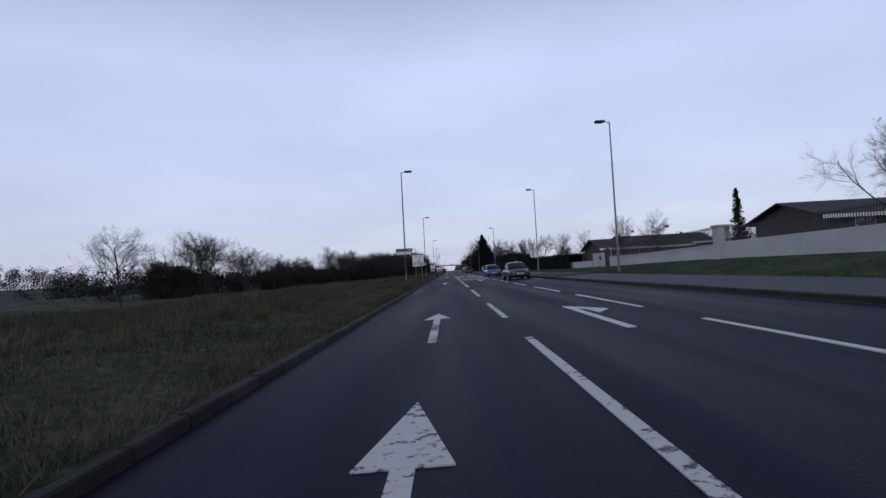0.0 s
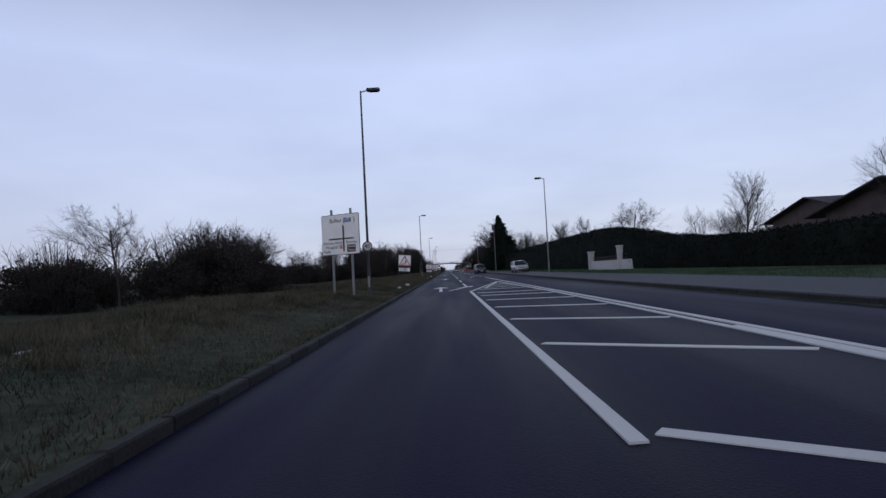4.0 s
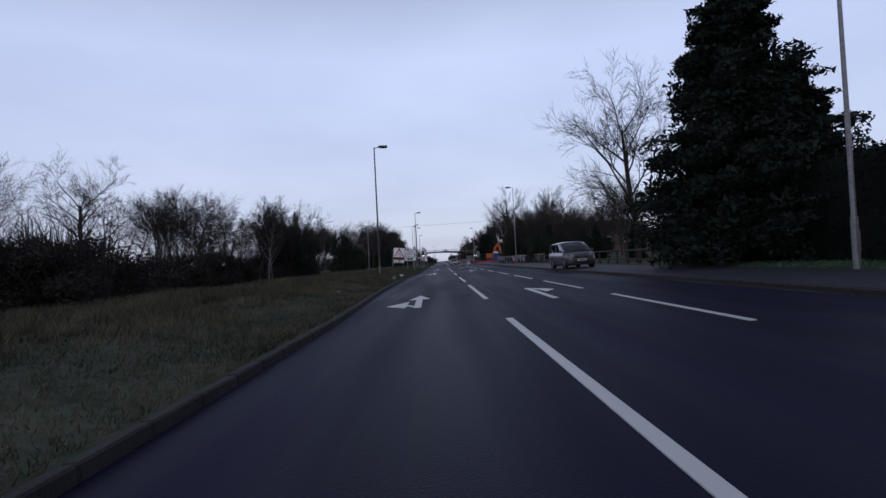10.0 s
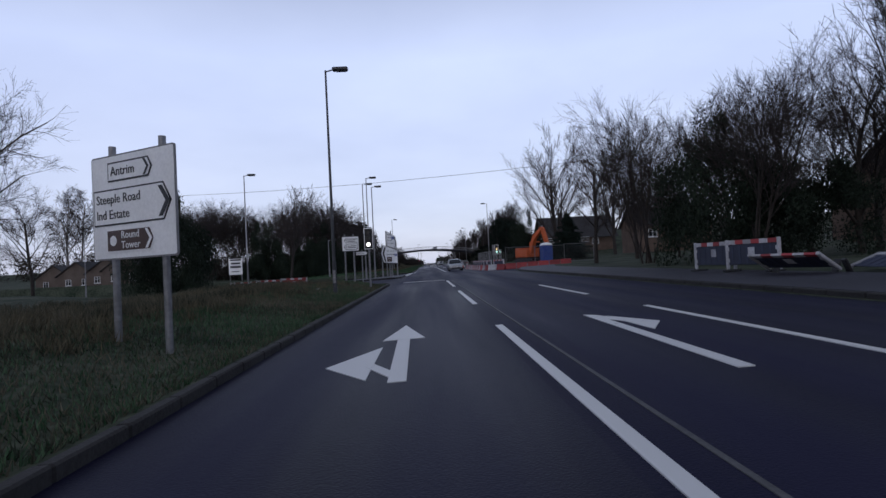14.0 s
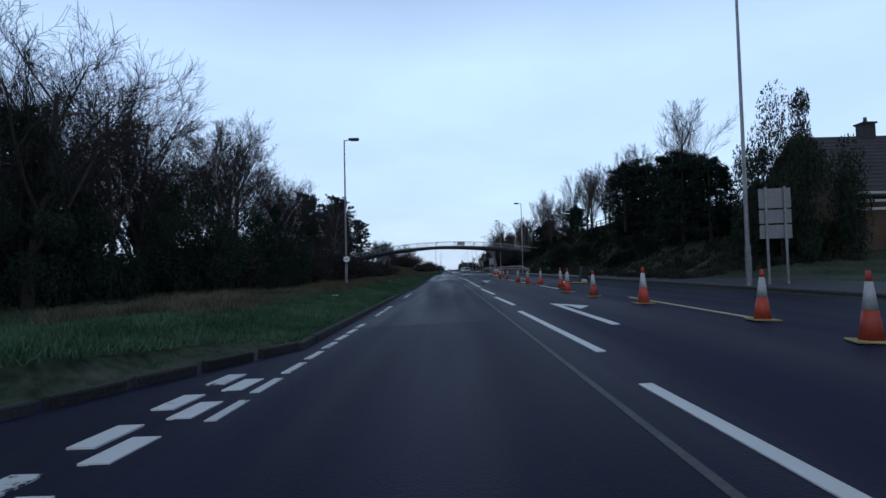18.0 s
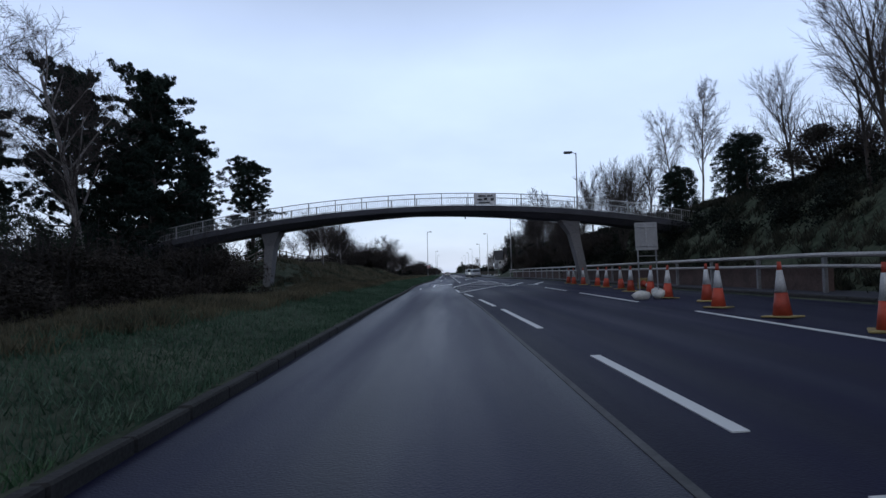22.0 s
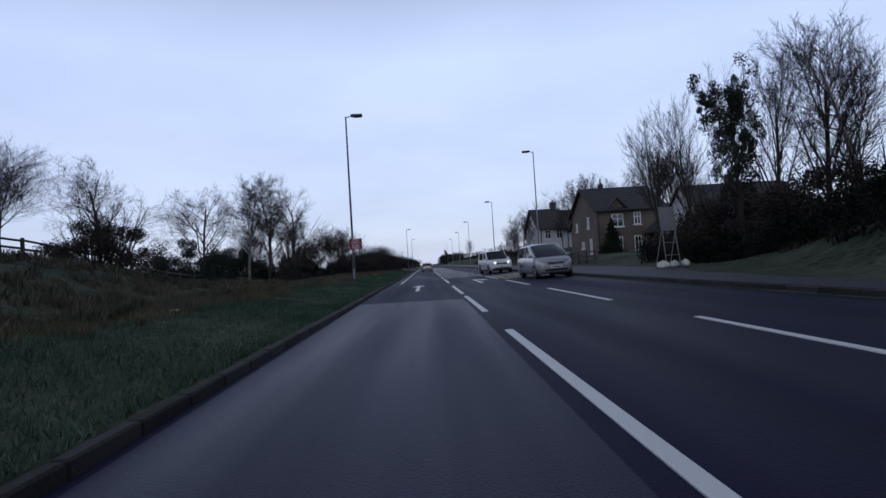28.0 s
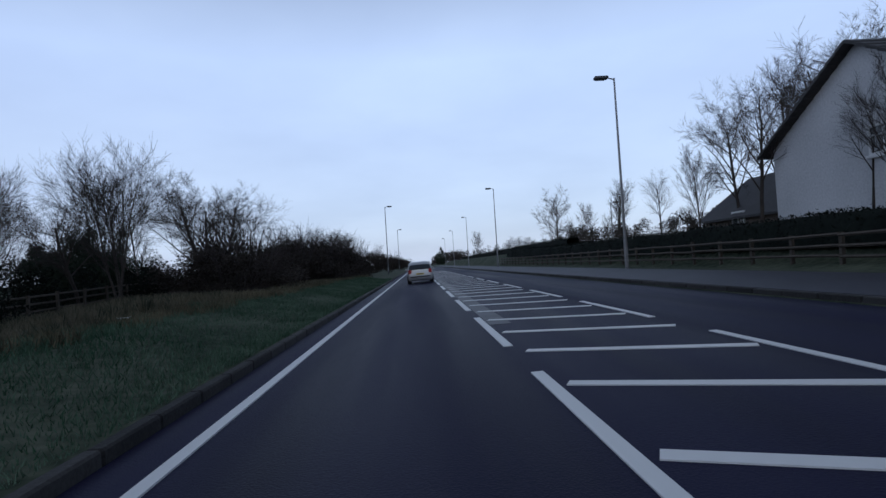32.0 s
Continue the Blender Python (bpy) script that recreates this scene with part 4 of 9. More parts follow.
KINDS = {
    "dense": [dense_conifer(s, "broad dense dark group of evergreen conifers") for s in (3, 4)],
    "ivy": [ivy_tree(s, "bare tree hung with dark clumps of ivy") for s in (41, 52)],
    "spread": [bare_tree(s, SPREAD, "bare winter tree with a wide twiggy crown", BARK) for s in (3, 8, 21)],
    "upright": [bare_tree(s, UPRIGHT, "tall bare tree with steep upright branches", BARK, 0.013, 0.8) for s in (5, 14)],
    "birch": [bare_tree(s, BIRCHY, "slender bare birch with a pale stem", BIRCH, 0.012, 0.9, name="birch_tree") for s in (4, 9)],
    "multi": [bare_tree(s, SAPLING, "bare many-stemmed thicket tree", BARK, 0.014, 0.8, 6) for s in (6, 17)],
    "sapling": [bare_tree(s, SAPLING, "small bare street tree with fine twigs", BARK, 0.012, 0.75) for s in (11, 12)],
    "fan": [bare_tree(s, FAN, "large bare tree with a dense fan of branches", BARK, 0.016, 0.75) for s in (61, 64)],
    "dead": [bare_tree(31, DEAD, "dead tree with crooked bare limbs", BARK, 0.018, 0.8)],
    "spruce": [spruce(2, "large dense dark evergreen conifer", n=80000), spruce(7, "dark evergreen conifer with ragged outline", spread=0.34, tiers=36, rag=0.4, n=80000)],
    "cypress": [spruce(5, "narrow dark cypress tree", "cypress_tree", 24, 0.13, 12000, 0.15)],
    "pine": [pine(s, "dark Scots pine with layered crown") for s in (1, 6)],
    "scrub": [bush(s, "dark tangled leafless scrub") for s in (1, 2)],
    "ever": [bush(s, "dark evergreen shrub mass", LEAF, 30000, "evergreen_bush", False, 0.95) for s in (5, 9)],
}
BASE_H = {"scrub": 5.0, "ever": 5.0}
plant_rng = random.Random(77)


def plant(kind, x, y, h, wide=1.0, sink=0.0, label=""):
    """A copy of a kind of tree, h metres tall, standing on the ground."""
    src = plant_rng.choice(KINDS[kind])
    s = h / BASE_H.get(kind, 10.0)
    z = ground_z(x, y) - sink
    o = copy_thing(src, pose(x, y, z, 0, 0, plant_rng.uniform(0, 360)) @ Matrix.Diagonal((s * wide, s * wide, s, 1)))
    if label:
        o["label"] = label
    return o
# ---- street lamps ----
def street_lamp(x, y, h, side, steel=None, label="tall grey steel street lamp with a flat lantern"):
    """side: +1 when the lantern hangs towards +x."""
    z = ground_z(x, y) if x < -2.8 or x > 7 else 0.13
    root = thing("street_lamp", label, "street lamp", "street lamps", pose(x, y, z))
    s = steel or STEEL_D
    bm = B()
    tube(bm, (0, 0, -0.3), (0, 0, 1.35), 0.095, 0.09, 10)
    part("base_section", bm, s, root)
    bm = B()
    tube(bm, (0, 0, 1.35), (0, 0, h - z - 0.05), 0.068, 0.042, 10)
    part("column", bm, s, root)
    bm = B()
    tube(bm, (0, 0, h - z - 0.12), (side * 0.35, 0, h - z - 0.02), 0.032, 0.028, 8)
    part("bracket", bm, s, root)
    bm = B()
    box(bm, min(side * 0.3, side * 0.98), -0.15, h - z - 0.09, max(side * 0.3, side * 0.98), 0.15, h - z + 0.06, 0.04)
    lan = part("lantern", bm, STEEL_D, root)
    bm = B()
    box(bm, min(side * 0.45, side * 0.92), -0.11, h - z - 0.12, max(side * 0.45, side * 0.92), 0.11, h - z - 0.085, 0.015)
    part("glass_bowl", bm, GLASS, lan)
    bm = B()
    box(bm, -0.055, -0.105, 0.45, 0.055, -0.09, 1.0)
    part("service_door", bm, STEEL, root)
    return root


for x, y, h in ((-4.1, 62, 10.6), (-4.1, 105.6, 10.65), (-4.05, 160.7, 9.8), (-4.75, 223.5, 10.1), (-4.25, 278, 10.05), (-3.98, 505.3, 10.3), (-3.9, 604, 10), (-4, 655, 10)):
    street_lamp(x, y, h, 1)
for x, y, h in ((-6.4, 309.5, 9.8), (-6.6, 359.2, 10.2)):
    street_lamp(x, y, h, 1, STEEL, "tall pale galvanised street lamp with a flat lantern")
for x, y, h in ((10.95, 48.5, 10.2), (10.65, 78.6, 10.2), (10.35, 135, 9.95), (10.35, 197.1, 10.4), (9.8, 255, 10.2), (9.85, 341.5, 10.1), (10.3, 398.4, 9.8), (10.4, 430.5, 10.3), (10.2, 473, 9.7),
                (10.3, 521.1, 10.3), (10.25, 551.5, 9.35), (9.95, 591, 9.6), (10.4, 633, 9.8), (10.5, 676, 9.8), (10.5, 720, 9.8)):
    street_lamp(x, y, h, -1, STEEL)


# ---- footbridge ----
def footbridge(y):
    root = thing("footbridge", "arched concrete footbridge with steel railings over the road", "footbridge", at=pose(0, y, 0))
    xs = [-30 + 0.8 * i for i in range(66)]

    def top(x):
        u = (x + 2.6) / 21.0
        return 5.52 - 2.6 * u * u if abs(u) < 1.25 else 5.52 - 2.6 * 1.5625 - (abs(u) - 1.25) * 2.4

    def depth(x):
        return 0.64 - 0.22 * max(0, 1 - abs(x + 2.3) / 9)

    v, f = [], []
    for x in xs:
        t, d = top(x), depth(x)
        v += [(x, -1.1, t), (x, 1.1, t), (x, 1.1, t - 0.3), (x, 0.75, t - d), (x, -0.75, t - d), (x, -1.1, t - 0.3)]
    for i in range(len(xs) - 1):
        for k in range(6):
            f.append((6 * i + k, 6 * i + (k + 1) % 6, 6 * i + 6 + (k + 1) % 6, 6 * i + 6 + k))
    f += [tuple(range(6)), tuple(6 * (len(xs) - 1) + k for k in range(5, -1, -1))]
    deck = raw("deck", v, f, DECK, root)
    for side in (-1, 1):
        v, f = [], []
        for x in xs:
            t = top(x)
            yy = side * 1.12
            v += [(x, yy - 0.05, t + 0.06), (x, yy + 0.05, t + 0.06), (x, yy + 0.05, t - 0.28), (x, yy - 0.05, t - 0.28)]
        for i in range(len(xs) - 1):
            for k in range(4):
                f.append((4 * i + k, 4 * i + (k + 1) % 4, 4 * i + 4 + (k + 1) % 4, 4 * i + 4 + k))
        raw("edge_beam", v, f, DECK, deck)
        rail = new("railing")
        rail.parent = root
        post = None
        for i in range(0, 65):
            x = -29.6 + 0.86 * i * 1.0
            if i % 2 == 0:
                bm = B()
                box(bm, x - 0.025, side * 1.05 - 0.025, top(x) - 0.02, x + 0.025, side * 1.05 + 0.025, top(x) + 0.88)
                part("rail_post", bm, STEEL, rail)
        for hh, r in ((0.86, 0.026), (0.12, 0.02)):
            bm = B()
            sweep(bm, [(a, side * 1.05, top(a) + hh) for a in xs], r, 5)
            part("top_rail" if hh > 0.5 else "bottom_rail", bm, STEEL, rail)
        bm = B()
        x = -29.5
        while x < 22:
            box(bm, x - 0.006, side * 1.05 - 0.006, top(x) + 0.12, x + 0.006, side * 1.05 + 0.006, top(x) + 0.86)
            x += 0.125
        tagged(part("baluster_run", bm, STEEL, rail), kind="stuff")
    for x0, x1 in ((-12.0, -11.6), (9.15, 8.0)):
        bm = B()
        zb = ground_z(x0 + (0 if x0 < 0 else 2.5), y) - 0.6
        zt = top(x1) - 0.7
        lo = [bm.verts.new((x0 + a * 0.2, b * 0.42, zb)) for a, b in ((-1, -1), (1, -1), (1, 1), (-1, 1))]
        mi = [bm.verts.new((x1 + (x0 - x1) * 0.3 + a * 0.3, b * 0.5, zt - 0.8)) for a, b in ((-1, -1), (1, -1), (1, 1), (-1, 1))]
        hi = [bm.verts.new((x1 + a * 0.62, b * 0.7, zt + 0.2)) for a, b in ((-1, -1), (1, -1), (1, 1), (-1, 1))]
        for p, q in ((lo, mi), (mi, hi)):
            for k in range(4):
                bm.faces.new((p[k], p[(k + 1) % 4], q[(k + 1) % 4], q[k]))
        bm.faces.new(hi)
        bmesh.ops.recalc_face_normals(bm, faces=bm.faces[:])
        part("pier", bm, CONC, root)
    # small lamp hung under the deck
    lp = part("deck_lamp", tube(B(), (1.2, -0.2, top(1.2) - 0.72), (1.2, -0.2, top(1.2) - 0.4), 0.035, 0.07, 8), BLACK, root, "small dark lamp hung under the deck")
    part("lamp_plate", box(B(), 1.08, -0.3, top(1.2) - 0.5, 1.32, -0.1, top(1.2) - 0.42), BLACK, lp)
    # cloth banner on the railing
    ban = thing("banner", "white cloth banner with dark lettering tied to a railing", "banner", at=pose(2.45, y - 1.12, 0))
    n = 12
    v, f = [], []
    for j in range(5):
        for i in range(n + 1):
            x = -0.72 + 1.44 * i / n
            v.append((x, -0.02 + 0.02 * math.sin(i * 1.7 + j), top(2.45 + x) + 0.10 + 0.75 * j / 4))
    for j in range(4):
        for i in range(n):
            f.append((j * (n + 1) + i, j * (n + 1) + i + 1, (j + 1) * (n + 1) + i + 1, (j + 1) * (n + 1) + i))
    raw("cloth", v, f, mat("banner_cloth", (0.5, 0.5, 0.52), 0.9, 0, 0.15, 2, 12), ban)
    bm = B()
    for x0, z0, w, hh in ((-0.45, 0.62, 0.5, 0.09), (0.15, 0.62, 0.35, 0.09), (-0.5, 0.38, 0.32, 0.1), (-0.08, 0.4, 0.22, 0.16), (0.36, 0.36, 0.2, 0.16), (-0.4, 0.2, 0.7, 0.07)):
        box(bm, x0, -0.05, top(2.45) + z0, x0 + w, -0.042, top(2.45) + z0 + hh)
    part("lettering", bm, BLACK, ban)


footbridge(423.5)


# ---- white boundary wall with pillars, and the hedge ----
def wall_run(name, pts, h, thick, material, label, cap=None):
    """A wall along ground points (x, y, base z); h: height above base."""
    root = thing(name, label, "wall", kind="structure")
    for (x0, y0, z0), (x1, y1, z1) in zip(pts, pts[1:]):
        d = Vector((x1 - x0, y1 - y0, 0)).normalized()
        n = Vector((-d.y, d.x, 0)) * thick / 2
        for nm, za, zb, k, m in (("wall_panel", -0.3, h, 1.0, material),) + ((("coping", h, h + 0.07, 1.35, cap),) if cap else ()):
            bm = B()
            q = []
            for (x, y, z) in ((x0, y0, z0), (x1, y1, z1)):
                q.append([bm.verts.new((x + s * n.x * k, y + s * n.y * k, z + zz)) for s, zz in ((-1, za), (1, za), (1, zb), (-1, zb))])
            for i in range(4):
                bm.faces.new((q[0][i], q[0][(i + 1) % 4], q[1][(i + 1) % 4], q[1][i]))
            bm.faces.new(q[0][::-1])
            bm.faces.new(q[1])
            bmesh.ops.recalc_face_normals(bm, faces=bm.faces[:])
            part(nm, bm, m, root)
    return root


def gate_pillar(x, y, z, h, w=0.5):
    root = thing("gate_pillar", "white rendered square pillar with a flat cap", "pillar", "white pillars", pose(x, y, z))
    bm = B()
    box(bm, -w / 2, -w / 2, -0.3, w / 2, w / 2, h, 0.015)
    part("shaft", bm, RENDER_W, root)
    bm = B()
    box(bm, -w * 0.62, -w * 0.62, h, w * 0.62, w * 0.62, h + 0.12, 0.03)
    part("cap", bm, RENDER_W, root)


def railing_run(pts, h, label, gap=0.13):
    root = thing("railing", label, "railing")
    for (x0, y0, z0), (x1, y1, z1) in zip(pts, pts[1:]):
        L = math.dist((x0, y0), (x1, y1))
        bm = B()
        for zz in (0.12, h - 0.1):
            tube(bm, (x0, y0, z0 + zz), (x1, y1, z1 + zz), 0.02, 0.02, 5)
        part("rail", bm, BLACK, root)
        bm = B()
        k = int(L / gap)
        for i in range(k + 1):
            t = i / k
            x, y, z = x0 + (x1 - x0) * t, y0 + (y1 - y0) * t, z0 + (z1 - z0) * t
            box(bm, x - 0.011, y - 0.011, z, x + 0.011, y + 0.011, z + h)
        tagged(part("baluster_infill", bm, BLACK, root), kind="stuff")


wall_run("boundary_wall", [(14.6, -10, 0.45), (14.4, 20, 0.42), (14.2, 41, 0.32)], 1.15, 0.3, RENDER_W, "long white rendered boundary wall on the verge")
railing_run([(14.6, -10, 1.6), (14.4, 20, 1.57), (14.2, 41, 1.47)], 0.75, "black iron railings with spiked tops on the wall")
wall_run("boundary_wall", [(14.2, 41.6, 0.32), (14.0, 50, 0.2), (13.75, 59.4, 0.15)], 1.0, 0.3, RENDER_W, "white rendered boundary wall beside the entrance", RENDER_W)
railing_run([(14.2, 42, 1.38), (14.0, 50, 1.26), (13.75, 59.2, 1.2)], 0.95, "black spiked iron railings on the entrance wall", 0.11)
gate_pillar(14.15, 41.3, 0.3, 1.95, 0.62)
wall_run("gate_wall", [(14.0, 62.3, 0.12), (14.75, 65.2, 0.12)], 1.45, 0.4, RENDER_W, "short white gate wall with a flat coping", RENDER_W)
wall_run("gate_wall", [(17.9, 74.0, 0.12), (17.1, 77.2, 0.12)], 1.55, 0.4, RENDER_W, "short white gate wall with a flat coping", RENDER_W)


def iron_gate(x0, y0, x1, y1, h, solid=False):
    root = thing("iron_gate", "tall black iron entrance gate" if not solid else "dark panel with faint white lettering beside the gate", "gate")
    bm = B()
    for zz in (0.15, h * 0.5, h - 0.1):
        tube(bm, (x0, y0, zz), (x1, y1, zz), 0.03, 0.03, 5)
    part("gate_frame", bm, BLACK, root)
    k = int(math.dist((x0, y0), (x1, y1)) / 0.1)
    bm = B()
    for i in range(k + 1):
        x, y = x0 + (x1 - x0) * i / k, y0 + (y1 - y0) * i / k
        w = 0.055 if solid else 0.012
        box(bm, x - w, y - w, 0.1, x + w, y + w, h + (0.0 if solid else 0.08 * math.sin(math.pi * i / k)))
    tagged(part("gate_infill", bm, BLACK, root), kind="stuff")


iron_gate(13.8, 59.7, 14.0, 62.1, 1.9)
iron_gate(14.9, 65.4, 15.6, 67.6, 2.0, True)
iron_gate(15.6, 67.7, 17.9, 73.7, 1.9)
em = thing("wall_emblem", "dark oval emblem fixed to the white gate wall", "emblem", at=pose(17.28, 75.4, 1.15, 0, 0, -76))
part("disc", tube(B(), (0, -0.02, 0), (0, 0.02, 0), 0.22, 0.22, 16), BLACK, em)


def swan_lamp(x, y, h, s):
    root = thing("garden_lamp", "black swan-neck lamp with a round hood", "lamp", "garden lamps", pose(x, y, ground_z(x, y)))
    part("post", tube(B(), (0, 0, -0.2), (0, 0, h - 0.5), 0.05, 0.04, 8), BLACK, root)
    bm = B()
    pts = [Vector((s * 0.45 * (1 - math.cos(t)), 0, h - 0.5 + 0.45 * math.sin(t))) for t in [math.pi * 0.8 * i / 8 for i in range(9)]]
    for p, q in zip(pts, pts[1:]):
        tube(bm, p, q, 0.03, 0.03, 6)
    part("swan_neck", bm, BLACK, root)
    part("hood", tube(B(), (s * 0.85, 0, h - 0.32), (s * 0.85, 0, h - 0.1), 0.26, 0.1, 14), BLACK, root)


for x, y, h, d in ((22.1, 80.5, 4.2, 1), (33.3, 92.5, 3.9, 1), (20.5, 66, 3.6, 1)):
    swan_lamp(x, y, h, d)
wall_run("boundary_wall", [(17.0, 77.6, 0.15), (16.4, 82, 0.15), (15.6, 92, 0.15), (15.2, 104, 0.15), (14.9, 115, 0.15)], 0.75, 0.3, RENDER_W, "low white rendered boundary wall")
wall_run("boundary_wall", [(14.9, 115, 0.12), (13.4, 121.2, 0.12), (12.55, 126.2, 0.12)], 0.75, 0.26, RENDER_W, "low white wall stepping down between pillars")
for x, y, h in ((14.85, 115.2, 1.85), (13.4, 121.1, 1.75), (12.5, 126.4, 1.5)):
    gate_pillar(x, y, 0.12, h, 0.45)
railing_run([(14.8, 115.4, 0.9), (13.45, 120.9, 0.85)], 0.55, "black iron infill rails on the low wall")
railing_run([(13.35, 121.4, 0.85), (12.6, 126, 0.85)], 0.4, "black iron infill rails on the low wall")


def hedge(name, pts, h, w, n, label, leaf=None, size=0.075):
    """A clipped hedge along ground points: a dark core with a skin of leaves and an uneven top."""
    root = thing(name, label, "hedge")
    rng = np.random.default_rng(len(pts) * 7 + n)
    v, f = [], []
    P = [Vector((x, y, 0)) for x, y in pts]
    L = [0]
    for a, b in zip(P, P[1:]):
        L.append(L[-1] + (b - a).length)

    def at(s):
        for i in range(len(P) - 1):
            if s <= L[i + 1] or i == len(P) - 2:
                u = (s - L[i]) / (L[i + 1] - L[i])
                d = (P[i + 1] - P[i]).normalized()
                return P[i].lerp(P[i + 1], u), Vector((-d.y, d.x, 0))
    steps = int(L[-1] / 1.0)
    prof = [(-1, 0.0), (-1.04, 0.35), (-0.97, 0.75), (-0.8, 0.97), (0, 1.0), (0.8, 0.97), (0.97, 0.75), (1.04, 0.35), (1, 0.0)]
    for i in range(steps + 1):
        c, nn = at(L[-1] * i / steps)
        gz = ground_z(c.x, c.y)
        hh = (h(c.y) if callable(h) else h) + 0.12 * noise.noise(Vector((c.y * 0.3, 1, 0))) + 0.05 * noise.noise(Vector((c.y * 1.7, 4, 0)))
        for k, (a, b) in enumerate(prof):
            bul = 1 + 0.10 * noise.noise(Vector((c.y * 0.6, k * 1.3, 2)))
            q = c + nn * a * w / 2 * bul
            v.append((q.x, q.y, gz - 0.1 + b * hh))
    m = len(prof)
    for i in range(steps):
        for k in range(m - 1):
            f.append((i * m + k, i * m + k + 1, (i + 1) * m + k + 1, (i + 1) * m + k))
    raw("core", v, f, LEAF if leaf is None else leaf, root, True)
    V = np.array(v).reshape(steps + 1, m, 3)
    ii, kk = rng.integers(0, steps, n), rng.integers(0, m - 1, n)
    a, b = rng.random((n, 1)), rng.random((n, 1))
    p = (V[ii, kk] * (1 - a) + V[ii + 1, kk] * a) * (1 - b) + (V[ii, kk + 1] * (1 - a) + V[ii + 1, kk + 1] * a) * b
    p += rng.normal(0, 0.045, (n, 3))
    p[:, 2] += np.abs(rng.normal(0, 0.05, n))
    u, q = rng.normal(size=(n, 3)), rng.normal(size=(n, 3))
    u /= np.linalg.norm(u, axis=1, keepdims=True)
    q /= np.linalg.norm(q, axis=1, keepdims=True)
    s = size * rng.uniform(0.6, 1.5, (n, 1))
    tris("leaf_skin", np.stack([p + u * s, p - u * s * 0.5 + q * s * 0.6, p - u * s * 0.5 - q * s * 0.6], 1), LEAF if leaf is None else leaf, root)


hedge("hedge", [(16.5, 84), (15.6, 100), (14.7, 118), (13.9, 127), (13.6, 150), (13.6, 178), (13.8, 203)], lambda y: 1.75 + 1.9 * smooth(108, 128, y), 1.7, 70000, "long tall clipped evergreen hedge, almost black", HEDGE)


# ---- houses ----
def window(root, x, y, z, w, h, face, bars=True):
    """A window with frame, sill and panes. face: 'x-' or 'y-' says which way it looks."""
    m = pose(x, y, z) if face == "y-" else pose(x, y, z, 0, 0, -90)
    wi = new("window")
    wi.parent, wi.matrix_basis = root, m
    fr = mat("white_window_frame", (0.6, 0.6, 0.6), 0.5, 0, 0.1, 2, 20)
    bm = B()
    for a in ((-w / 2, -h / 2, -w / 2 + 0.07, h / 2), (w / 2 - 0.07, -h / 2, w / 2, h / 2), (-w / 2 + 0.07, h / 2 - 0.07, w / 2 - 0.07, h / 2), (-w / 2 + 0.07, -h / 2, w / 2 - 0.07, -h / 2 + 0.07)) + (
            ((-0.03, -h / 2 + 0.07, 0.03, h / 2 - 0.07), (-w / 2 + 0.07, 0.1, w / 2 - 0.07, 0.15)) if bars else ()):
        box(bm, a[0], -0.06, a[1], a[2], 0.02, a[3])
    part("frame", bm, fr, wi)
    bm = B()
    box(bm, -w / 2 + 0.02, -0.02, -h / 2 + 0.02, w / 2 - 0.02, 0.0, h / 2 - 0.02)
    part("pane", bm, GLASS, wi)
    bm = B()
    box(bm, -w / 2 - 0.08, -0.12, -h / 2 - 0.09, w / 2 + 0.08, 0.02, -h / 2, 0.01)
    part("sill", bm, fr, wi)


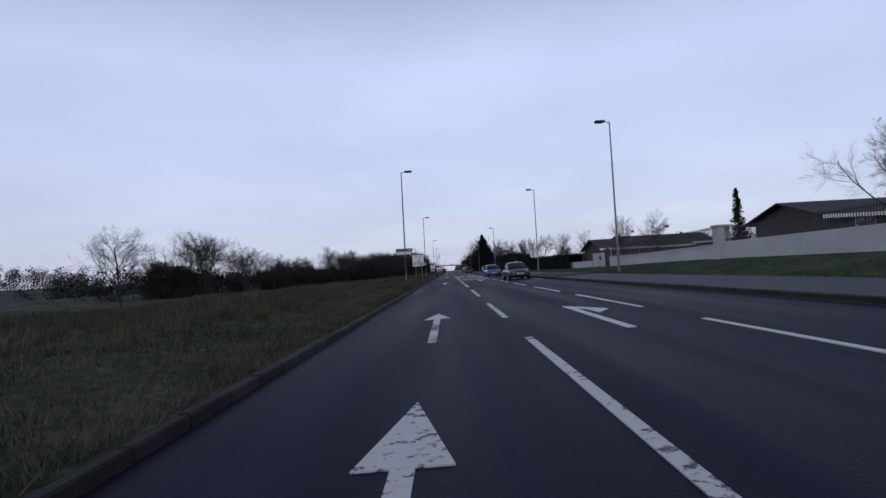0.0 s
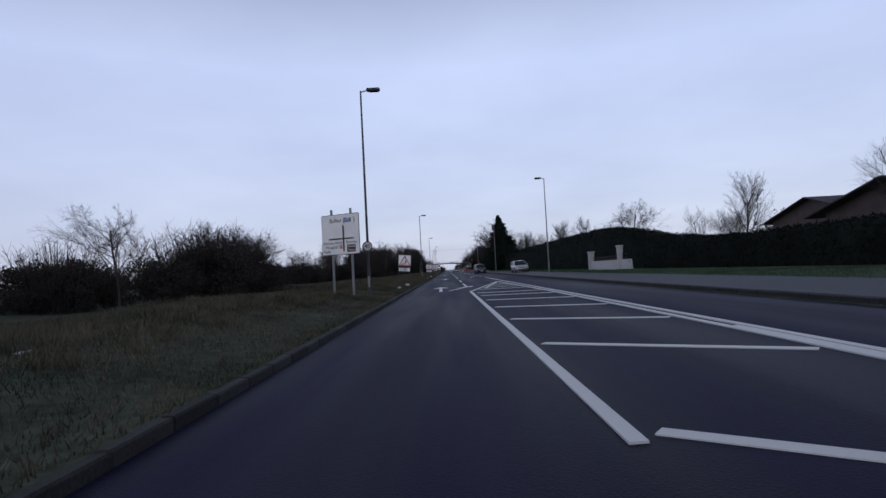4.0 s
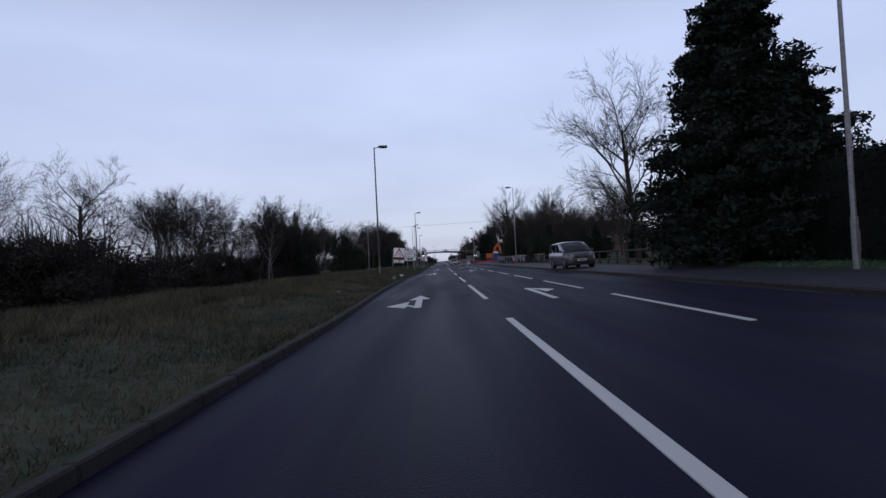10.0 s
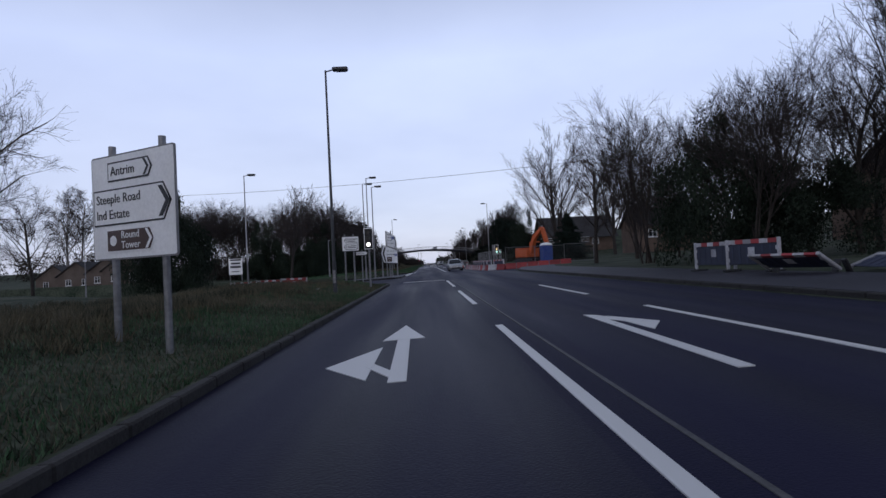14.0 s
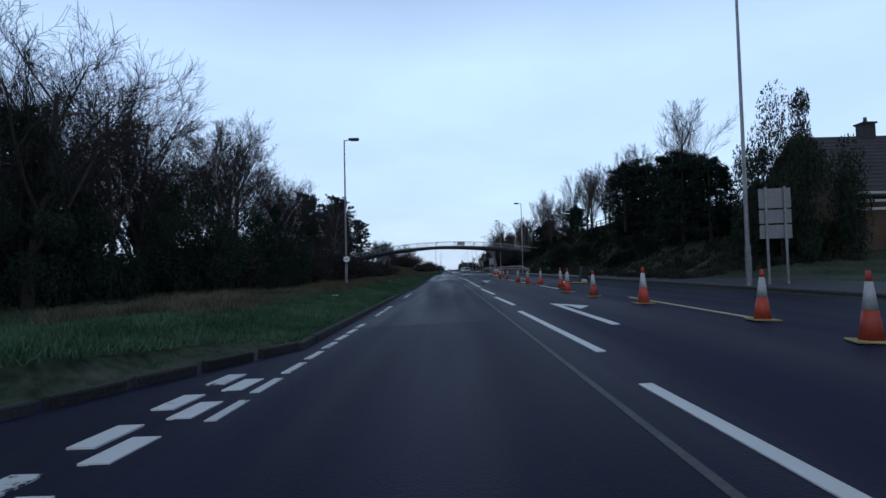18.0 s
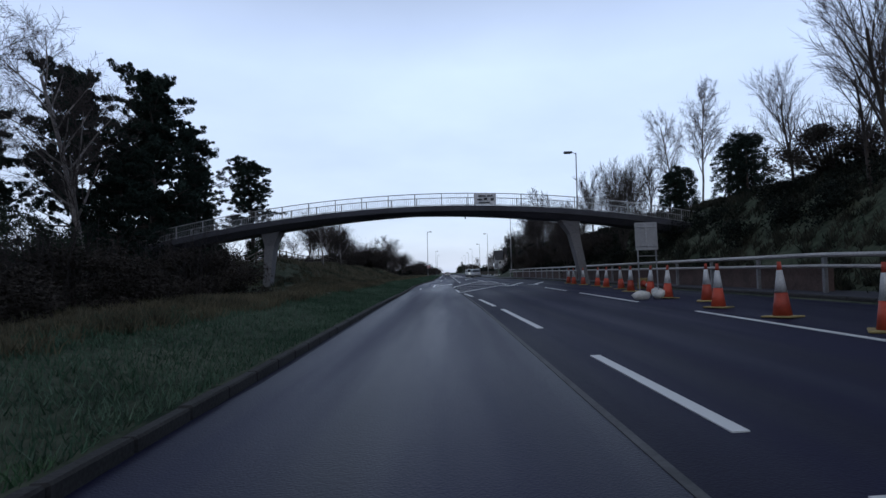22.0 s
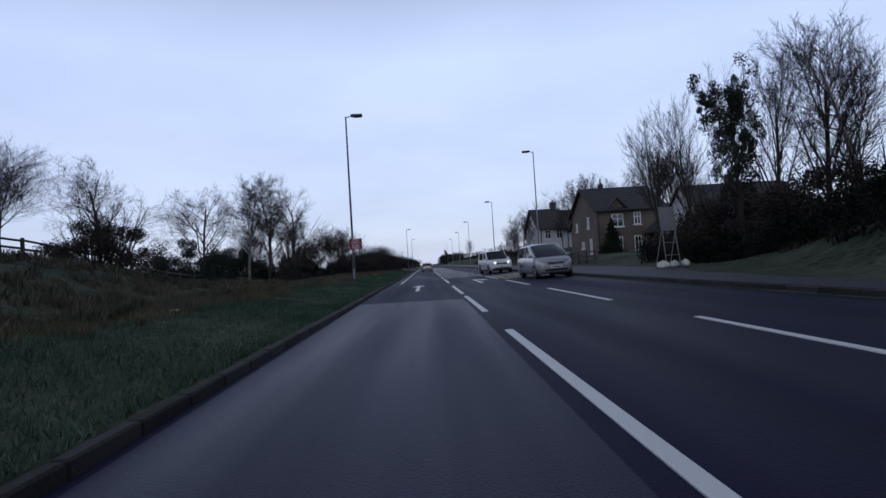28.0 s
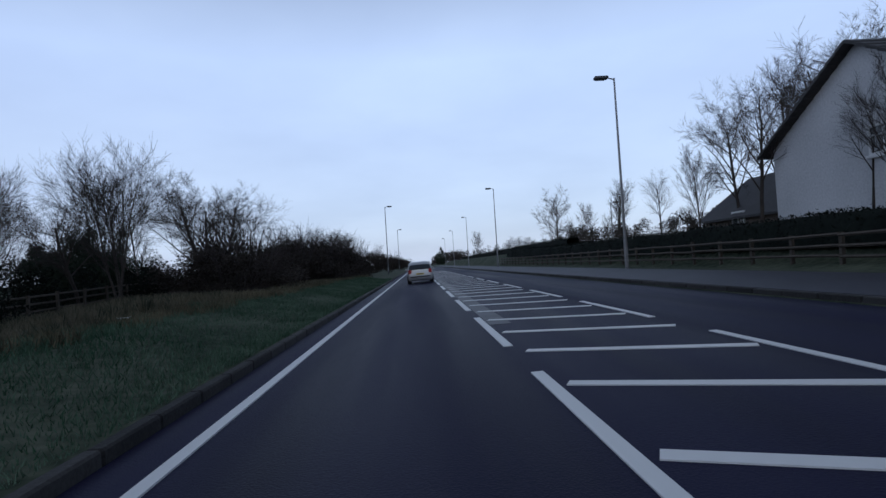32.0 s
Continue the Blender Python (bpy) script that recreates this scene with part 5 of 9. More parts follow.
def gable_house(name, label, x0, x1, y0, y1, zb, eave, ridge, wall_mat, along, over=0.35, chim=None, rows=1):
    """A gabled house; along: 'x' or 'y', the way the ridge runs."""
    root = thing(name, label, "house")
    cx, cy = (x0 + x1) / 2, (y0 + y1) / 2
    bm = B()
    if along == "x":
        sec = [(y0, zb), (y1, zb), (y1, eave), (cy, ridge), (y0, eave)]
        a, b = [[bm.verts.new((x, s, z)) for s, z in sec] for x in (x0, x1)]
    else:
        sec = [(x0, zb), (x1, zb), (x1, eave), (cx, ridge), (x0, eave)]
        a, b = [[bm.verts.new((s, y, z)) for s, z in sec] for y in (y0, y1)]
    bm.faces.new(a)
    bm.faces.new(b[::-1])
    for i in range(5):
        bm.faces.new((a[i], b[i], b[(i + 1) % 5], a[(i + 1) % 5]))
    bmesh.ops.recalc_face_normals(bm, faces=bm.faces[:])
    part("wall", bm, wall_mat, root)
    half = (y1 - y0) / 2 if along == "x" else (x1 - x0) / 2
    sl = (ridge - eave) / half
    for s in (-1, 1):
        e0, e1 = (x0 - over, x1 + over) if along == "x" else (y0 - over, y1 + over)
        pts = []
        for j in range(rows + 1):
            d = (half + over) * j / rows
            for e in (e0, e1):
                z = ridge + 0.07 - sl * d
                pts.append((e, cy + s * d, z) if along == "x" else (cx + s * d, e, z))
        slab = None
        for j in range(rows):
            bm = B()
            p, q, r, t = pts[2 * j], pts[2 * j + 1], pts[2 * j + 3], pts[2 * j + 2]
            v = [bm.verts.new(c) for c in (p, q, r, t)] + [bm.verts.new((c[0], c[1], c[2] - 0.07 - (0.035 if i in (0, 1) else 0))) for i, c in enumerate((p, q, r, t))]
            v[2].co.z += 0.035
            v[3].co.z += 0.035
            for fc in ((0, 1, 2, 3), (7, 6, 5, 4), (0, 4, 5, 1), (1, 5, 6, 2), (2, 6, 7, 3), (3, 7, 4, 0)):
                bm.faces.new([v[i] for i in fc])
            bmesh.ops.recalc_face_normals(bm, faces=bm.faces[:])
            if rows == 1:
                part("roof", bm, ROOF, root)
            else:
                part("tile_course", bm, ROOF, root)
    for (px, py) in (chim or ()):
        bm = B()
        box(bm, px - 0.35, py - 0.35, ridge - 0.5, px + 0.35, py + 0.35, ridge + 0.75, 0.02)
        box(bm, px - 0.42, py - 0.42, ridge + 0.75, px + 0.42, py + 0.42, ridge + 0.85)
        ch = part("chimney", bm, RENDER_T if wall_mat is RENDER_T else ROOF, root)
        bm = B()
        tube(bm, (px, py, ridge + 0.85), (px, py, ridge + 1.2), 0.11, 0.09, 8)
        part("chimney_pot", bm, ROOF, ch)
    return root


h1 = gable_house("house", "brown brick two-storey house with a dark tiled roof", 14.9, 20.7, 518.9, 526.5, 0.0, 4.35, 6.55, RENDER_T, "x", 0.35, None, 14)
for x, z, w, hh in ((16.65, 3.35, 1.0, 1.1), (18.35, 3.45, 0.6, 1.05), (16.75, 1.35, 0.5, 1.2), (18.3, 1.35, 0.62, 1.25)):
    window(h1, x, 518.9, z, w, hh, "y-")
for y, z, w, hh in ((521.3, 3.4, 0.55, 1.0), (524.9, 3.2, 0.45, 0.8), (520.8, 1.3, 0.55, 1.3), (523.2, 1.45, 0.75, 0.65)):
    window(h1, 14.9, y, z, w, hh, "x-")
# small gable over the upper window
bm = B()
prism(bm, [(15.85, 4.25), (17.45, 4.25), (16.65, 5.15)], 518.86, 520.4)
part("dormer_gable", bm, RENDER_T, h1)
for q in (-1, 1):
    bm = B()
    prism(bm, [(16.65, 5.2), (16.65 + q * 1.0, 4.12), (16.65 + q * 1.0, 4.24), (16.65, 5.32)], 518.6, 521.0)
    part("dormer_roof", bm, ROOF, h1)
bm = B()
box(bm, 16.45, 522.5, 6.4, 16.85, 522.9, 6.95, 0.03)
ch = part("chimney", bm, ROOF, h1)
part("chimney_pot", tube(B(), (16.65, 522.7, 6.95), (16.65, 522.7, 7.45), 0.09, 0.05, 8), ROOF, ch)
part("finial", tube(B(), (14.75, 522.7, 6.5), (14.75, 522.7, 7.0), 0.035, 0.015, 6), ROOF, h1)
for y in (518.82,):
    part("drainpipe", tube(B(), (14.98, y, 0.0), (14.98, y, 4.2), 0.045, 0.045, 6), BLACK, h1)
part("gutter", box(B(), 14.6, 518.5, 4.12, 21.0, 518.62, 4.22, 0.02), BLACK, h1)
# rear wing with a lower roof
bm = B()
prism(bm, [(526.4, 0.0), (528.6, 0.0), (528.6, 3.1), (526.4, 4.3)], 0, 4.8)
bmesh.ops.transform(bm, matrix=Matrix(((0, 1, 0, 15.3), (1, 0, 0, 0), (0, 0, 1, 0), (0, 0, 0, 1))), verts=bm.verts[:])
bmesh.ops.recalc_face_normals(bm, faces=bm.faces[:])
part("rear_wing", bm, RENDER_T, h1)
for y0, z0, y1, z1 in ((526.3, 4.4, 528.95, 2.98),):
    bm = B()
    prism(bm, [(y0, z0), (y1, z1), (y1, z1 + 0.1), (y0, z0 + 0.1)], 0, 5.2)
    bmesh.ops.transform(bm, matrix=Matrix(((0, 1, 0, 15.05), (1, 0, 0, 0), (0, 0, 1, 0), (0, 0, 0, 1))), verts=bm.verts[:])
    bmesh.ops.recalc_face_normals(bm, faces=bm.faces[:])
    part("wing_roof", bm, ROOF, h1)
# open porch with a little gable
for x in (19.15, 20.75):
    part("porch_post", box(B(), x - 0.08, 517.3, 0.0, x + 0.08, 517.46, 2.1), WOOD, h1)
part("door", box(B(), 19.55, 518.8, 0.1, 20.4, 518.88, 2.1, 0.01), mat("red_door_paint", (0.12, 0.02, 0.02), 0.5, 0, 0.15, 2, 20), h1, "dark red front door")
for q in (-1, 1):
    bm = B()
    prism(bm, [(19.95, 3.05), (19.95 + q * 1.15, 2.05), (19.95 + q * 1.15, 2.17), (19.95, 3.17)], 517.0, 518.88)
    part("porch_roof", bm, ROOF, h1)
bm = B()
prism(bm, [(19.1, 2.12), (20.8, 2.12), (19.95, 2.98)], 517.25, 517.35)
part("porch_gable", bm, RENDER_T, h1)
for x0, x1, drop, wins in ((14.0, 17.2, 0.0, (14.95, 16.3)), (17.21, 20.9, 0.35, (18.2, 19.8)), (20.91, 24.2, 0.75, (21.6, 23.2))):
    terrace = gable_house("terraced_house", "white rendered terraced house with a dark tiled roof", x0, x1, 537.6, 545.9, 0.3, 4.2 - drop, 6.7 - drop, RENDER_W, "x", 0.4, [(x1 - 0.45, 541.75)] if drop < 0.6 else None, 12)
    for x in wins:
        window(terrace, x, 537.6, 3.35 - drop, 0.7, 1.05, "y-")
    bm = B()
    tube(bm, (x0 + 0.12, 537.5, 0.3), (x0 + 0.12, 537.5, 4.15 - drop), 0.05, 0.05, 6)
    part("drainpipe", bm, BLACK, terrace)
    bm = B()
    tube(bm, (x0, 537.3, 4.02 - drop), (x1, 537.3, 4.02 - drop), 0.06, 0.06, 6)
    part("gutter", bm, BLACK, terrace)
    if x0 == 14.0:
        window(terrace, 14.0, 541.0, 3.6, 1.1, 0.9, "x-")
h3 = gable_house("house", "white rendered house with a dark tiled roof", 24.5, 36, 539, 546.5, 0.3, 3.9, 6.2, RENDER_W, "x", 0.4, [(28, 542.7)])
for x in (26.5, 30, 34):
    window(h3, x, 539, 2.9, 0.9, 1.1, "y-")
h4 = gable_house("house", "white rendered gabled house with a dark tiled roof", 26, 36, 523.6, 529.6, 0.1, 3.9, 6.4, RENDER_W, "x", 0.35, [(31, 526.6)], 12)
for y, z in ((526.9, 3.2), (526.7, 1.3)):
    window(h4, 26, y, z, 0.7, 1.1, "x-")
for x, z in ((27.6, 2.9), (30, 2.9), (28, 1.2)):
    window(h4, x, 523.6, z, 0.9, 1.0, "y-")
part("finial", tube(B(), (25.8, 526.6, 6.4), (25.8, 526.6, 6.95), 0.035, 0.015, 6), ROOF, h4)
street = thing("street_lamp", "small swan-neck street lamp in the side street", "street lamp", "street lamps", pose(22.5, 523.5, 0.2))
part("column", tube(B(), (0, 0, -0.3), (0, 0, 6.1), 0.06, 0.045, 8), STEEL_D, street)
bm = B()
for p, q in (((0, 0, 6.1), (0.1, 0, 6.45)), ((0.1, 0, 6.45), (0.35, 0, 6.6)), ((0.35, 0, 6.6), (0.6, 0, 6.6))):
    tube(bm, p, q, 0.04, 0.035, 6)
part("bracket", bm, STEEL_D, street)
lan = part("lantern", box(B(), 0.5, -0.14, 6.5, 1.15, 0.14, 6.66, 0.06), STEEL_D, street)
part("glass_bowl", box(B(), 0.62, -0.1, 6.44, 1.08, 0.1, 6.5, 0.02), GLASS, lan)
h5 = gable_house("house", "low brick annexe with a dark roof", 15.6, 21, 548, 554, 0.4, 2.1, 4.1, RENDER_T, "y", 0.3)
window(h5, 15.6, 551, 1.8, 1, 0.9, "x-")
# distant buildings on the right at the start
for x0, x1, y0, y1, e, r in ((30, 52, 56, 66, 2.8, 4.2), (46, 70, 40, 52, 3.6, 5.6), (26, 40, 104, 116, 2.6, 4.2), (38, 56, 128, 142, 3.2, 5.2)):
    hb = gable_house("low_building", "long low pavilion with a dark shallow roof and pale fascia", x0, x1, y0, y1, 0.2, e, r, mat("dark_brick", (0.09, 0.07, 0.065), 0.9, 0, 0.3, 1, 15), "x", 0.9)
    for i in range(4):
        window(hb, x0 + (i + 0.6) * (x1 - x0) / 4.4, y0, e - 1.0, 1.6, 1.0, "y-")
    bm = B()
    box(bm, x0 - 0.95, y0 - 1.0, e - 0.45, x1 + 0.95, y0 - 0.92, e - 0.15)
    part("fascia", bm, WHITE, hb)
# houses far off on the left by the junction, and on the right among trees
for x, y, lab in ((-50, 340, "tan"), (-57, 344, "tan"), (-64, 349, "tan"), (-44, 334, "tan")):
    hh = gable_house("house", "small distant house with a dark roof", x - 3, x + 3, y, y + 8, 0.3, 4.0, 6.2, RENDER_W if lab == "white" else RENDER_T, "y", 0.3)
    for dx in (-1.3, 1.3):
        window(hh, x + dx, y, 2.9, 0.9, 1.0, "y-")
        window(hh, x + dx, y, 1.2, 0.9, 1.0, "y-")
for x, y, d in ((26, 280, 9), (34, 292, 8), (27, 322, 9)):
    hh = gable_house("house", "house half hidden behind bare trees", x, x + d, y, y + 7, 0.2, 3.8, 6.2, mat("brown_brick", (0.11, 0.075, 0.055), 0.9, 0, 0.3, 1, 15), "x", 0.4, [(x + 2, y + 3.5)])
    for i in range(3):
        window(hh, x + 1.4 + 2.6 * i, y, 2.6, 1.1, 1.0, "y-")
roofed = gable_house("house", "dark steep-roofed house behind the site fence", 21.5, 34, 352, 361, 0.0, 4.0, 7.7, mat("brown_brick", (0.11, 0.075, 0.055), 0.9, 0, 0.3, 1, 15), "x", 0.6, [(25.5, 356.5)], 16)
for z in (2.75, 3.15, 3.55):
    part("balcony_rail", box(B(), 20.2, 350.6, z, 29, 350.66, z + 0.12), RENDER_W, roofed, "pale horizontal boarding")
for x in (20.3, 23.2, 26.1, 28.9):
    part("balcony_post", box(B(), x - 0.05, 350.67, 0.4, x + 0.05, 350.77, 3.7), WOOD, roofed)
for x in (24.5, 27.5, 30.5):
    window(roofed, x, 352, 2.9, 1.2, 1.0, "y-")
# ---- signs ----
def sign_plate(root, w, h, x, z, face, y=0.0, r=0.04, edge=None, name="plate"):
    """A thin plate with rounded corners whose face looks along -y."""
    def outline(a, b, rr):
        o = []
        for cx, cz, s in ((a / 2 - rr, b / 2 - rr, 0), (-a / 2 + rr, b / 2 - rr, 90), (-a / 2 + rr, -b / 2 + rr, 180), (a / 2 - rr, -b / 2 + rr, 270)):
            for k in range(4):
                t = radians(s + 30 * k)
                o.append((x + cx + rr * math.cos(t), z + cz + rr * math.sin(t)))
        return o
    p = part(name, prism(B(), outline(w, h, r), y - 0.012, y + 0.012), edge or SIGN_GREY, root)
    part("face", prism(B(), outline(w - 0.05, h - 0.05, max(0.01, r - 0.02)), y - 0.018, y - 0.0125), face, p)
    return p


def post(root, x, h, r=0.045, y=0.06, material=None, z0=-0.3, name="post"):
    return part(name, tube(B(), (x, y, z0), (x, y, h), r, r, 10), material or STEEL, root)


def words(root, body, x, z, size, material=None, y=-0.02, align="LEFT"):
    return text_mesh("lettering", body, size, material or BLACK, root, pose(x, y, z, 90), align)


def plate(root, name, x0, z0, x1, z1, material, y=-0.022, d=0.005):
    return part(name, box(B(), x0, y - d, z0, x1, y, z1), material, root)


def chevron(root, x, z, w, h, material, flip=1, y=-0.022):
    o = [(x, z + h / 2), (x + flip * w, z), (x, z - h / 2), (x + flip * w * 0.55, z - h / 2), (x + flip * (w + w * 0.55), z), (x + flip * w * 0.55, z + h / 2)]
    return part("chevron", prism(B(), o, y - 0.005, y), material, root)


def finger_sign():
    root = thing("finger_sign", "pair of white finger signs clamped to the lamp column", "road sign", at=pose(-4.1, 61.8, 0))
    for z, txt, y in ((3.42, "", -0.05), (3.14, "Civic Centre", -0.12)):
        o = [(-0.8, z - 0.13), (0.62, z - 0.13), (0.78, z), (0.62, z + 0.13), (-0.8, z + 0.13)]
        p = part("blade", prism(B(), o, y - 0.012, y + 0.012), BLACK, root)
        o = [(-0.77, z - 0.105), (0.61, z - 0.105), (0.74, z), (0.61, z + 0.105), (-0.77, z + 0.105)]
        part("face", prism(B(), o, y - 0.018, y - 0.0125), WHITE if txt else SIGN_GREY, p)
        if txt:
            words(p, txt, -0.72, z, 0.2, y=y - 0.02)
            chevron(p, 0.56, z, 0.08, 0.18, BLACK, y=y - 0.02)
        else:
            plate(p, "unreadable_line", -0.7, z - 0.04, 0.3, z + 0.04, STEEL_D, y - 0.02)
            plate(p, "badge", 0.4, z - 0.05, 0.52, z + 0.05, WHITE, y - 0.02)


def direction_sign():
    g = ground_z(-5.3, 105)
    root = thing("direction_sign", "large white map-type direction sign on two posts in grass", "road sign", at=pose(-5.3, 104.9, 0, 0, 0, -26))
    p = sign_plate(root, 2.25, 1.98, 0, 3.38, WHITE, 0, 0.08, BLACK)
    for x in (-0.55, 0.6):
        post(root, x, 4.62, 0.06, z0=g - 0.3)
    words(p, "Belfast", -0.62, 4.06, 0.27)
    words(p, "(     )", 0.17, 4.06, 0.36)
    b = plate(p, "motorway_panel", 0.28, 3.96, 0.66, 4.16, BLUE)
    words(b, "M2", 0.47, 4.06, 0.22, WHITE, -0.028, "CENTER")
    plate(p, "route_bar", 0.14, 2.55, 0.23, 3.82, BLACK)
    plate(p, "route_bar", -0.7, 3.13, 0.14, 3.2, BLACK)
    plate(p, "route_bar", 0.23, 3.13, 0.78, 3.2, BLACK)
    words(p, "Antrim Area", -1.05, 2.98, 0.22)
    words(p, "Hospital", -0.9, 2.78, 0.22)
    b = plate(p, "hospital_panel", -0.06, 2.69, 0.1, 2.87, RED)
    words(b, "H", 0.02, 2.78, 0.16, WHITE, -0.028, "CENTER")
    words(p, "Kells", -1.05, 2.56, 0.22)
    words(p, "Antrim", 0.32, 2.98, 0.22)
    b = plate(p, "brown_panel", 0.38, 2.5, 0.88, 2.86, BROWN)
    words(b, "Round", 0.63, 2.77, 0.15, WHITE, -0.028, "CENTER")
    words(b, "Tower", 0.63, 2.6, 0.15, WHITE, -0.028, "CENTER")


def speed_roundel(x, y, z, r=0.23):
    root = thing("speed_limit_sign", "round white 40 speed-limit sign strapped to a lamp column", "road sign", "speed signs", pose(x, y - 0.12, z))
    p = part("rim", tube(B(), (0, 0.02, 0), (0, -0.006, 0), r, r, 28), mat("dark_red_rim", (0.09, 0.02, 0.03), 0.5, 0, 0.1, 3, 30), root)
    f = part("face", tube(B(), (0, -0.007, 0), (0, -0.011, 0), r * 0.8, r * 0.8, 28), WHITE, p)
    words(f, "40", 0, 0, r * 1.15, BLACK, -0.014, "CENTER")
    part("strap", tube(B(), (0, 0.13, -0.04), (0, 0.13, 0.04), 0.085, 0.085, 12), STEEL, root)


def tri_outline(cx, z0, w, h):
    return [(cx - w / 2, z0), (cx + w / 2, z0), (cx, z0 + h)]


def roadworks_sign(x, y, symbol, yaw=0.0, lean=0.0, lift=0.0, roll=0.0):
    """A temporary warning sign: white plate with a red triangle over an arrow plate, on a thin metal stand, held by sandbags."""
    z = ground_z(x, y)
    root = thing("roadworks_sign", "white roadworks warning sign over an arrow plate on a wire stand" if symbol == "dig"
                 else "white lane-narrowing sign over an arrow plate on a wire stand", "road sign", "roadworks signs", pose(x, y, z + lift, lean, roll, yaw))
    for sx in (-0.42, 0.42):
        part("leg", tube(B(), (sx, 0.0, -lift - 0.06), (sx * 0.92, 0.03, 2.1), 0.015, 0.015, 6), STEEL_D, root)
        part("leg", tube(B(), (sx * 1.05, 0.7, -lift - 0.06), (sx * 0.95, 0.06, 1.9), 0.015, 0.015, 6), STEEL_D, root)
        part("side_bar", tube(B(), (sx, 0.0, 0.12 - lift), (sx * 1.05, 0.68, 0.12 - lift), 0.014, 0.014, 6), STEEL_D, root)
    part("cross_bar", tube(B(), (-0.42, 0.02, 0.95), (0.42, 0.02, 0.95), 0.014, 0.014, 6), STEEL_D, root)
    part("cross_bar", tube(B(), (-0.44, 0.68, 0.14 - lift), (0.44, 0.68, 0.14 - lift), 0.014, 0.014, 6), STEEL_D, root)
    p = sign_plate(root, 0.9, 0.82, 0, 1.82, WHITE, 0, 0.02, SIGN_GREY)
    for bx in (-0.3, 0.32):
        part("bolt", tube(B(), (bx, -0.02, 2.14), (bx, -0.03, 2.14), 0.014, 0.014, 8), BLACK, p)
    t = part("triangle_border", prism(B(), tri_outline(0, 1.415, 0.89, 0.79), -0.025, -0.0195), RED, p)
    f = part("triangle_field", prism(B(), tri_outline(0, 1.495, 0.64, 0.56), -0.031, -0.0255), WHITE, t)
    bm = B()
    yy = (-0.037, -0.0315)
    up = lambda o: [(a, c + 0.2) for a, c in o]
    if symbol == "dig":
        for o in ([(-0.25, 1.32), (-0.06, 1.32), (-0.12, 1.43)], [(-0.10, 1.40), (0.02, 1.52), (0.035, 1.505), (-0.09, 1.38)], [(-0.02, 1.32), (0.02, 1.32), (0.06, 1.46), (0.02, 1.48)],
                  [(0.13, 1.32), (0.17, 1.335), (0.085, 1.49), (0.045, 1.46)], [(0.02, 1.46), (0.085, 1.47), (0.12, 1.6), (0.05, 1.63)], [(0.01, 1.62), (0.06, 1.62), (0.06, 1.68), (0.01, 1.68)]):
            prism(bm, up(o), *yy)
    else:
        for o in ([(-0.10, 1.33), (-0.065, 1.33), (-0.045, 1.64), (-0.08, 1.64)], [(0.06, 1.33), (0.10, 1.33), (0.11, 1.45), (0.065, 1.53), (0.06, 1.64), (0.025, 1.64), (0.025, 1.52), (0.07, 1.44)]):
            prism(bm, up(o), *yy)
    part("symbol", bm, BLACK, f)
    q = sign_plate(root, 0.82, 0.29, 0, 1.17, WHITE, 0.01, 0.01, SIGN_GREY, "arrow_plate")
    fr = part("arrow_frame", box(B(), -0.3, -0.016, 1.055, 0.2, -0.0105, 1.285), BLACK, q)
    ff = part("arrow_field", box(B(), -0.275, -0.022, 1.08, 0.175, -0.0165, 1.26), WHITE, fr)
    part("arrow", prism(B(), [(-0.21, 1.155), (0.03, 1.155), (-0.01, 1.11), (0.05, 1.11), (0.12, 1.17), (0.05, 1.23), (-0.01, 1.23), (0.03, 1.185), (-0.21, 1.185)], -0.029, -0.0225), BLACK, ff)
    return root


def sandbag(x, y, z, s=1.0, yaw=0.0, label="white plastic sandbag slumped on the ground"):
    root_m = pose(x, y, z, 0, 0, yaw)
    bm = B()
    bmesh.ops.create_icosphere(bm, subdivisions=2, radius=1)
    for v in bm.verts:
        n = noise.noise(v.co * 1.7 + Vector((x, y, 0)))
        v.co = Vector((v.co.x * 0.27 * s * (1 + 0.3 * n), v.co.y * 0.16 * s * (1 + 0.35 * n), max(-0.02, (v.co.z + 0.75) * 0.145 * s * (1 + 0.4 * n))))
    o = part("sandbag", bm, mat("white_sack", (0.5, 0.49, 0.47), 0.9, 0, 0.25, 5, 40, obj_var=0.2), None, "", True)
    o.matrix_basis = root_m
    return tagged(o, label, "sandbag", "sandbags")


finger_sign()
direction_sign()
speed_roundel(-4.1, 105.6, 2.72, 0.25)
speed_roundel(-6.55, 359.2, 2.28, 0.24)
for x, y, s, yaw, lean in ((-3.36, 117.5, "dig", 9, -8), (-3.2, 166.8, "narrow", 0, 0), (-3.55, 225.2, "narrow", 6, -7), (-3.5, 262.0, "narrow", 0, 0)):
    if y != 262.0:
        roadworks_sign(x, y, s, yaw, lean, *((0, 0) if s == "narrow" and y < 200 else (0.22, 5)))
        sandbag(x - 0.3, y - 0.3, ground_z(x, y), 0.72, 60, "white sandbag by the foot of the sign stand")
        sandbag(x + 0.25, y + 0.1, ground_z(x, y) + 0.2, 0.6, 10, "white sandbag hung on the sign stand")


def big_text_sign(x, y, yaw, w, h, zc, label, posts, build, edge=None):
    root = thing("direction_sign", label, "road sign", at=pose(x, y, 0, 0, 0, yaw))
    p = sign_plate(root, w, h, 0, zc, WHITE, 0, 0.05, edge or SIGN_GREY)
    for px in posts:
        post(root, px, zc + h / 2 + 0.15, 0.055, z0=ground_z(x, y) - 0.3)
    build(p)
    return root


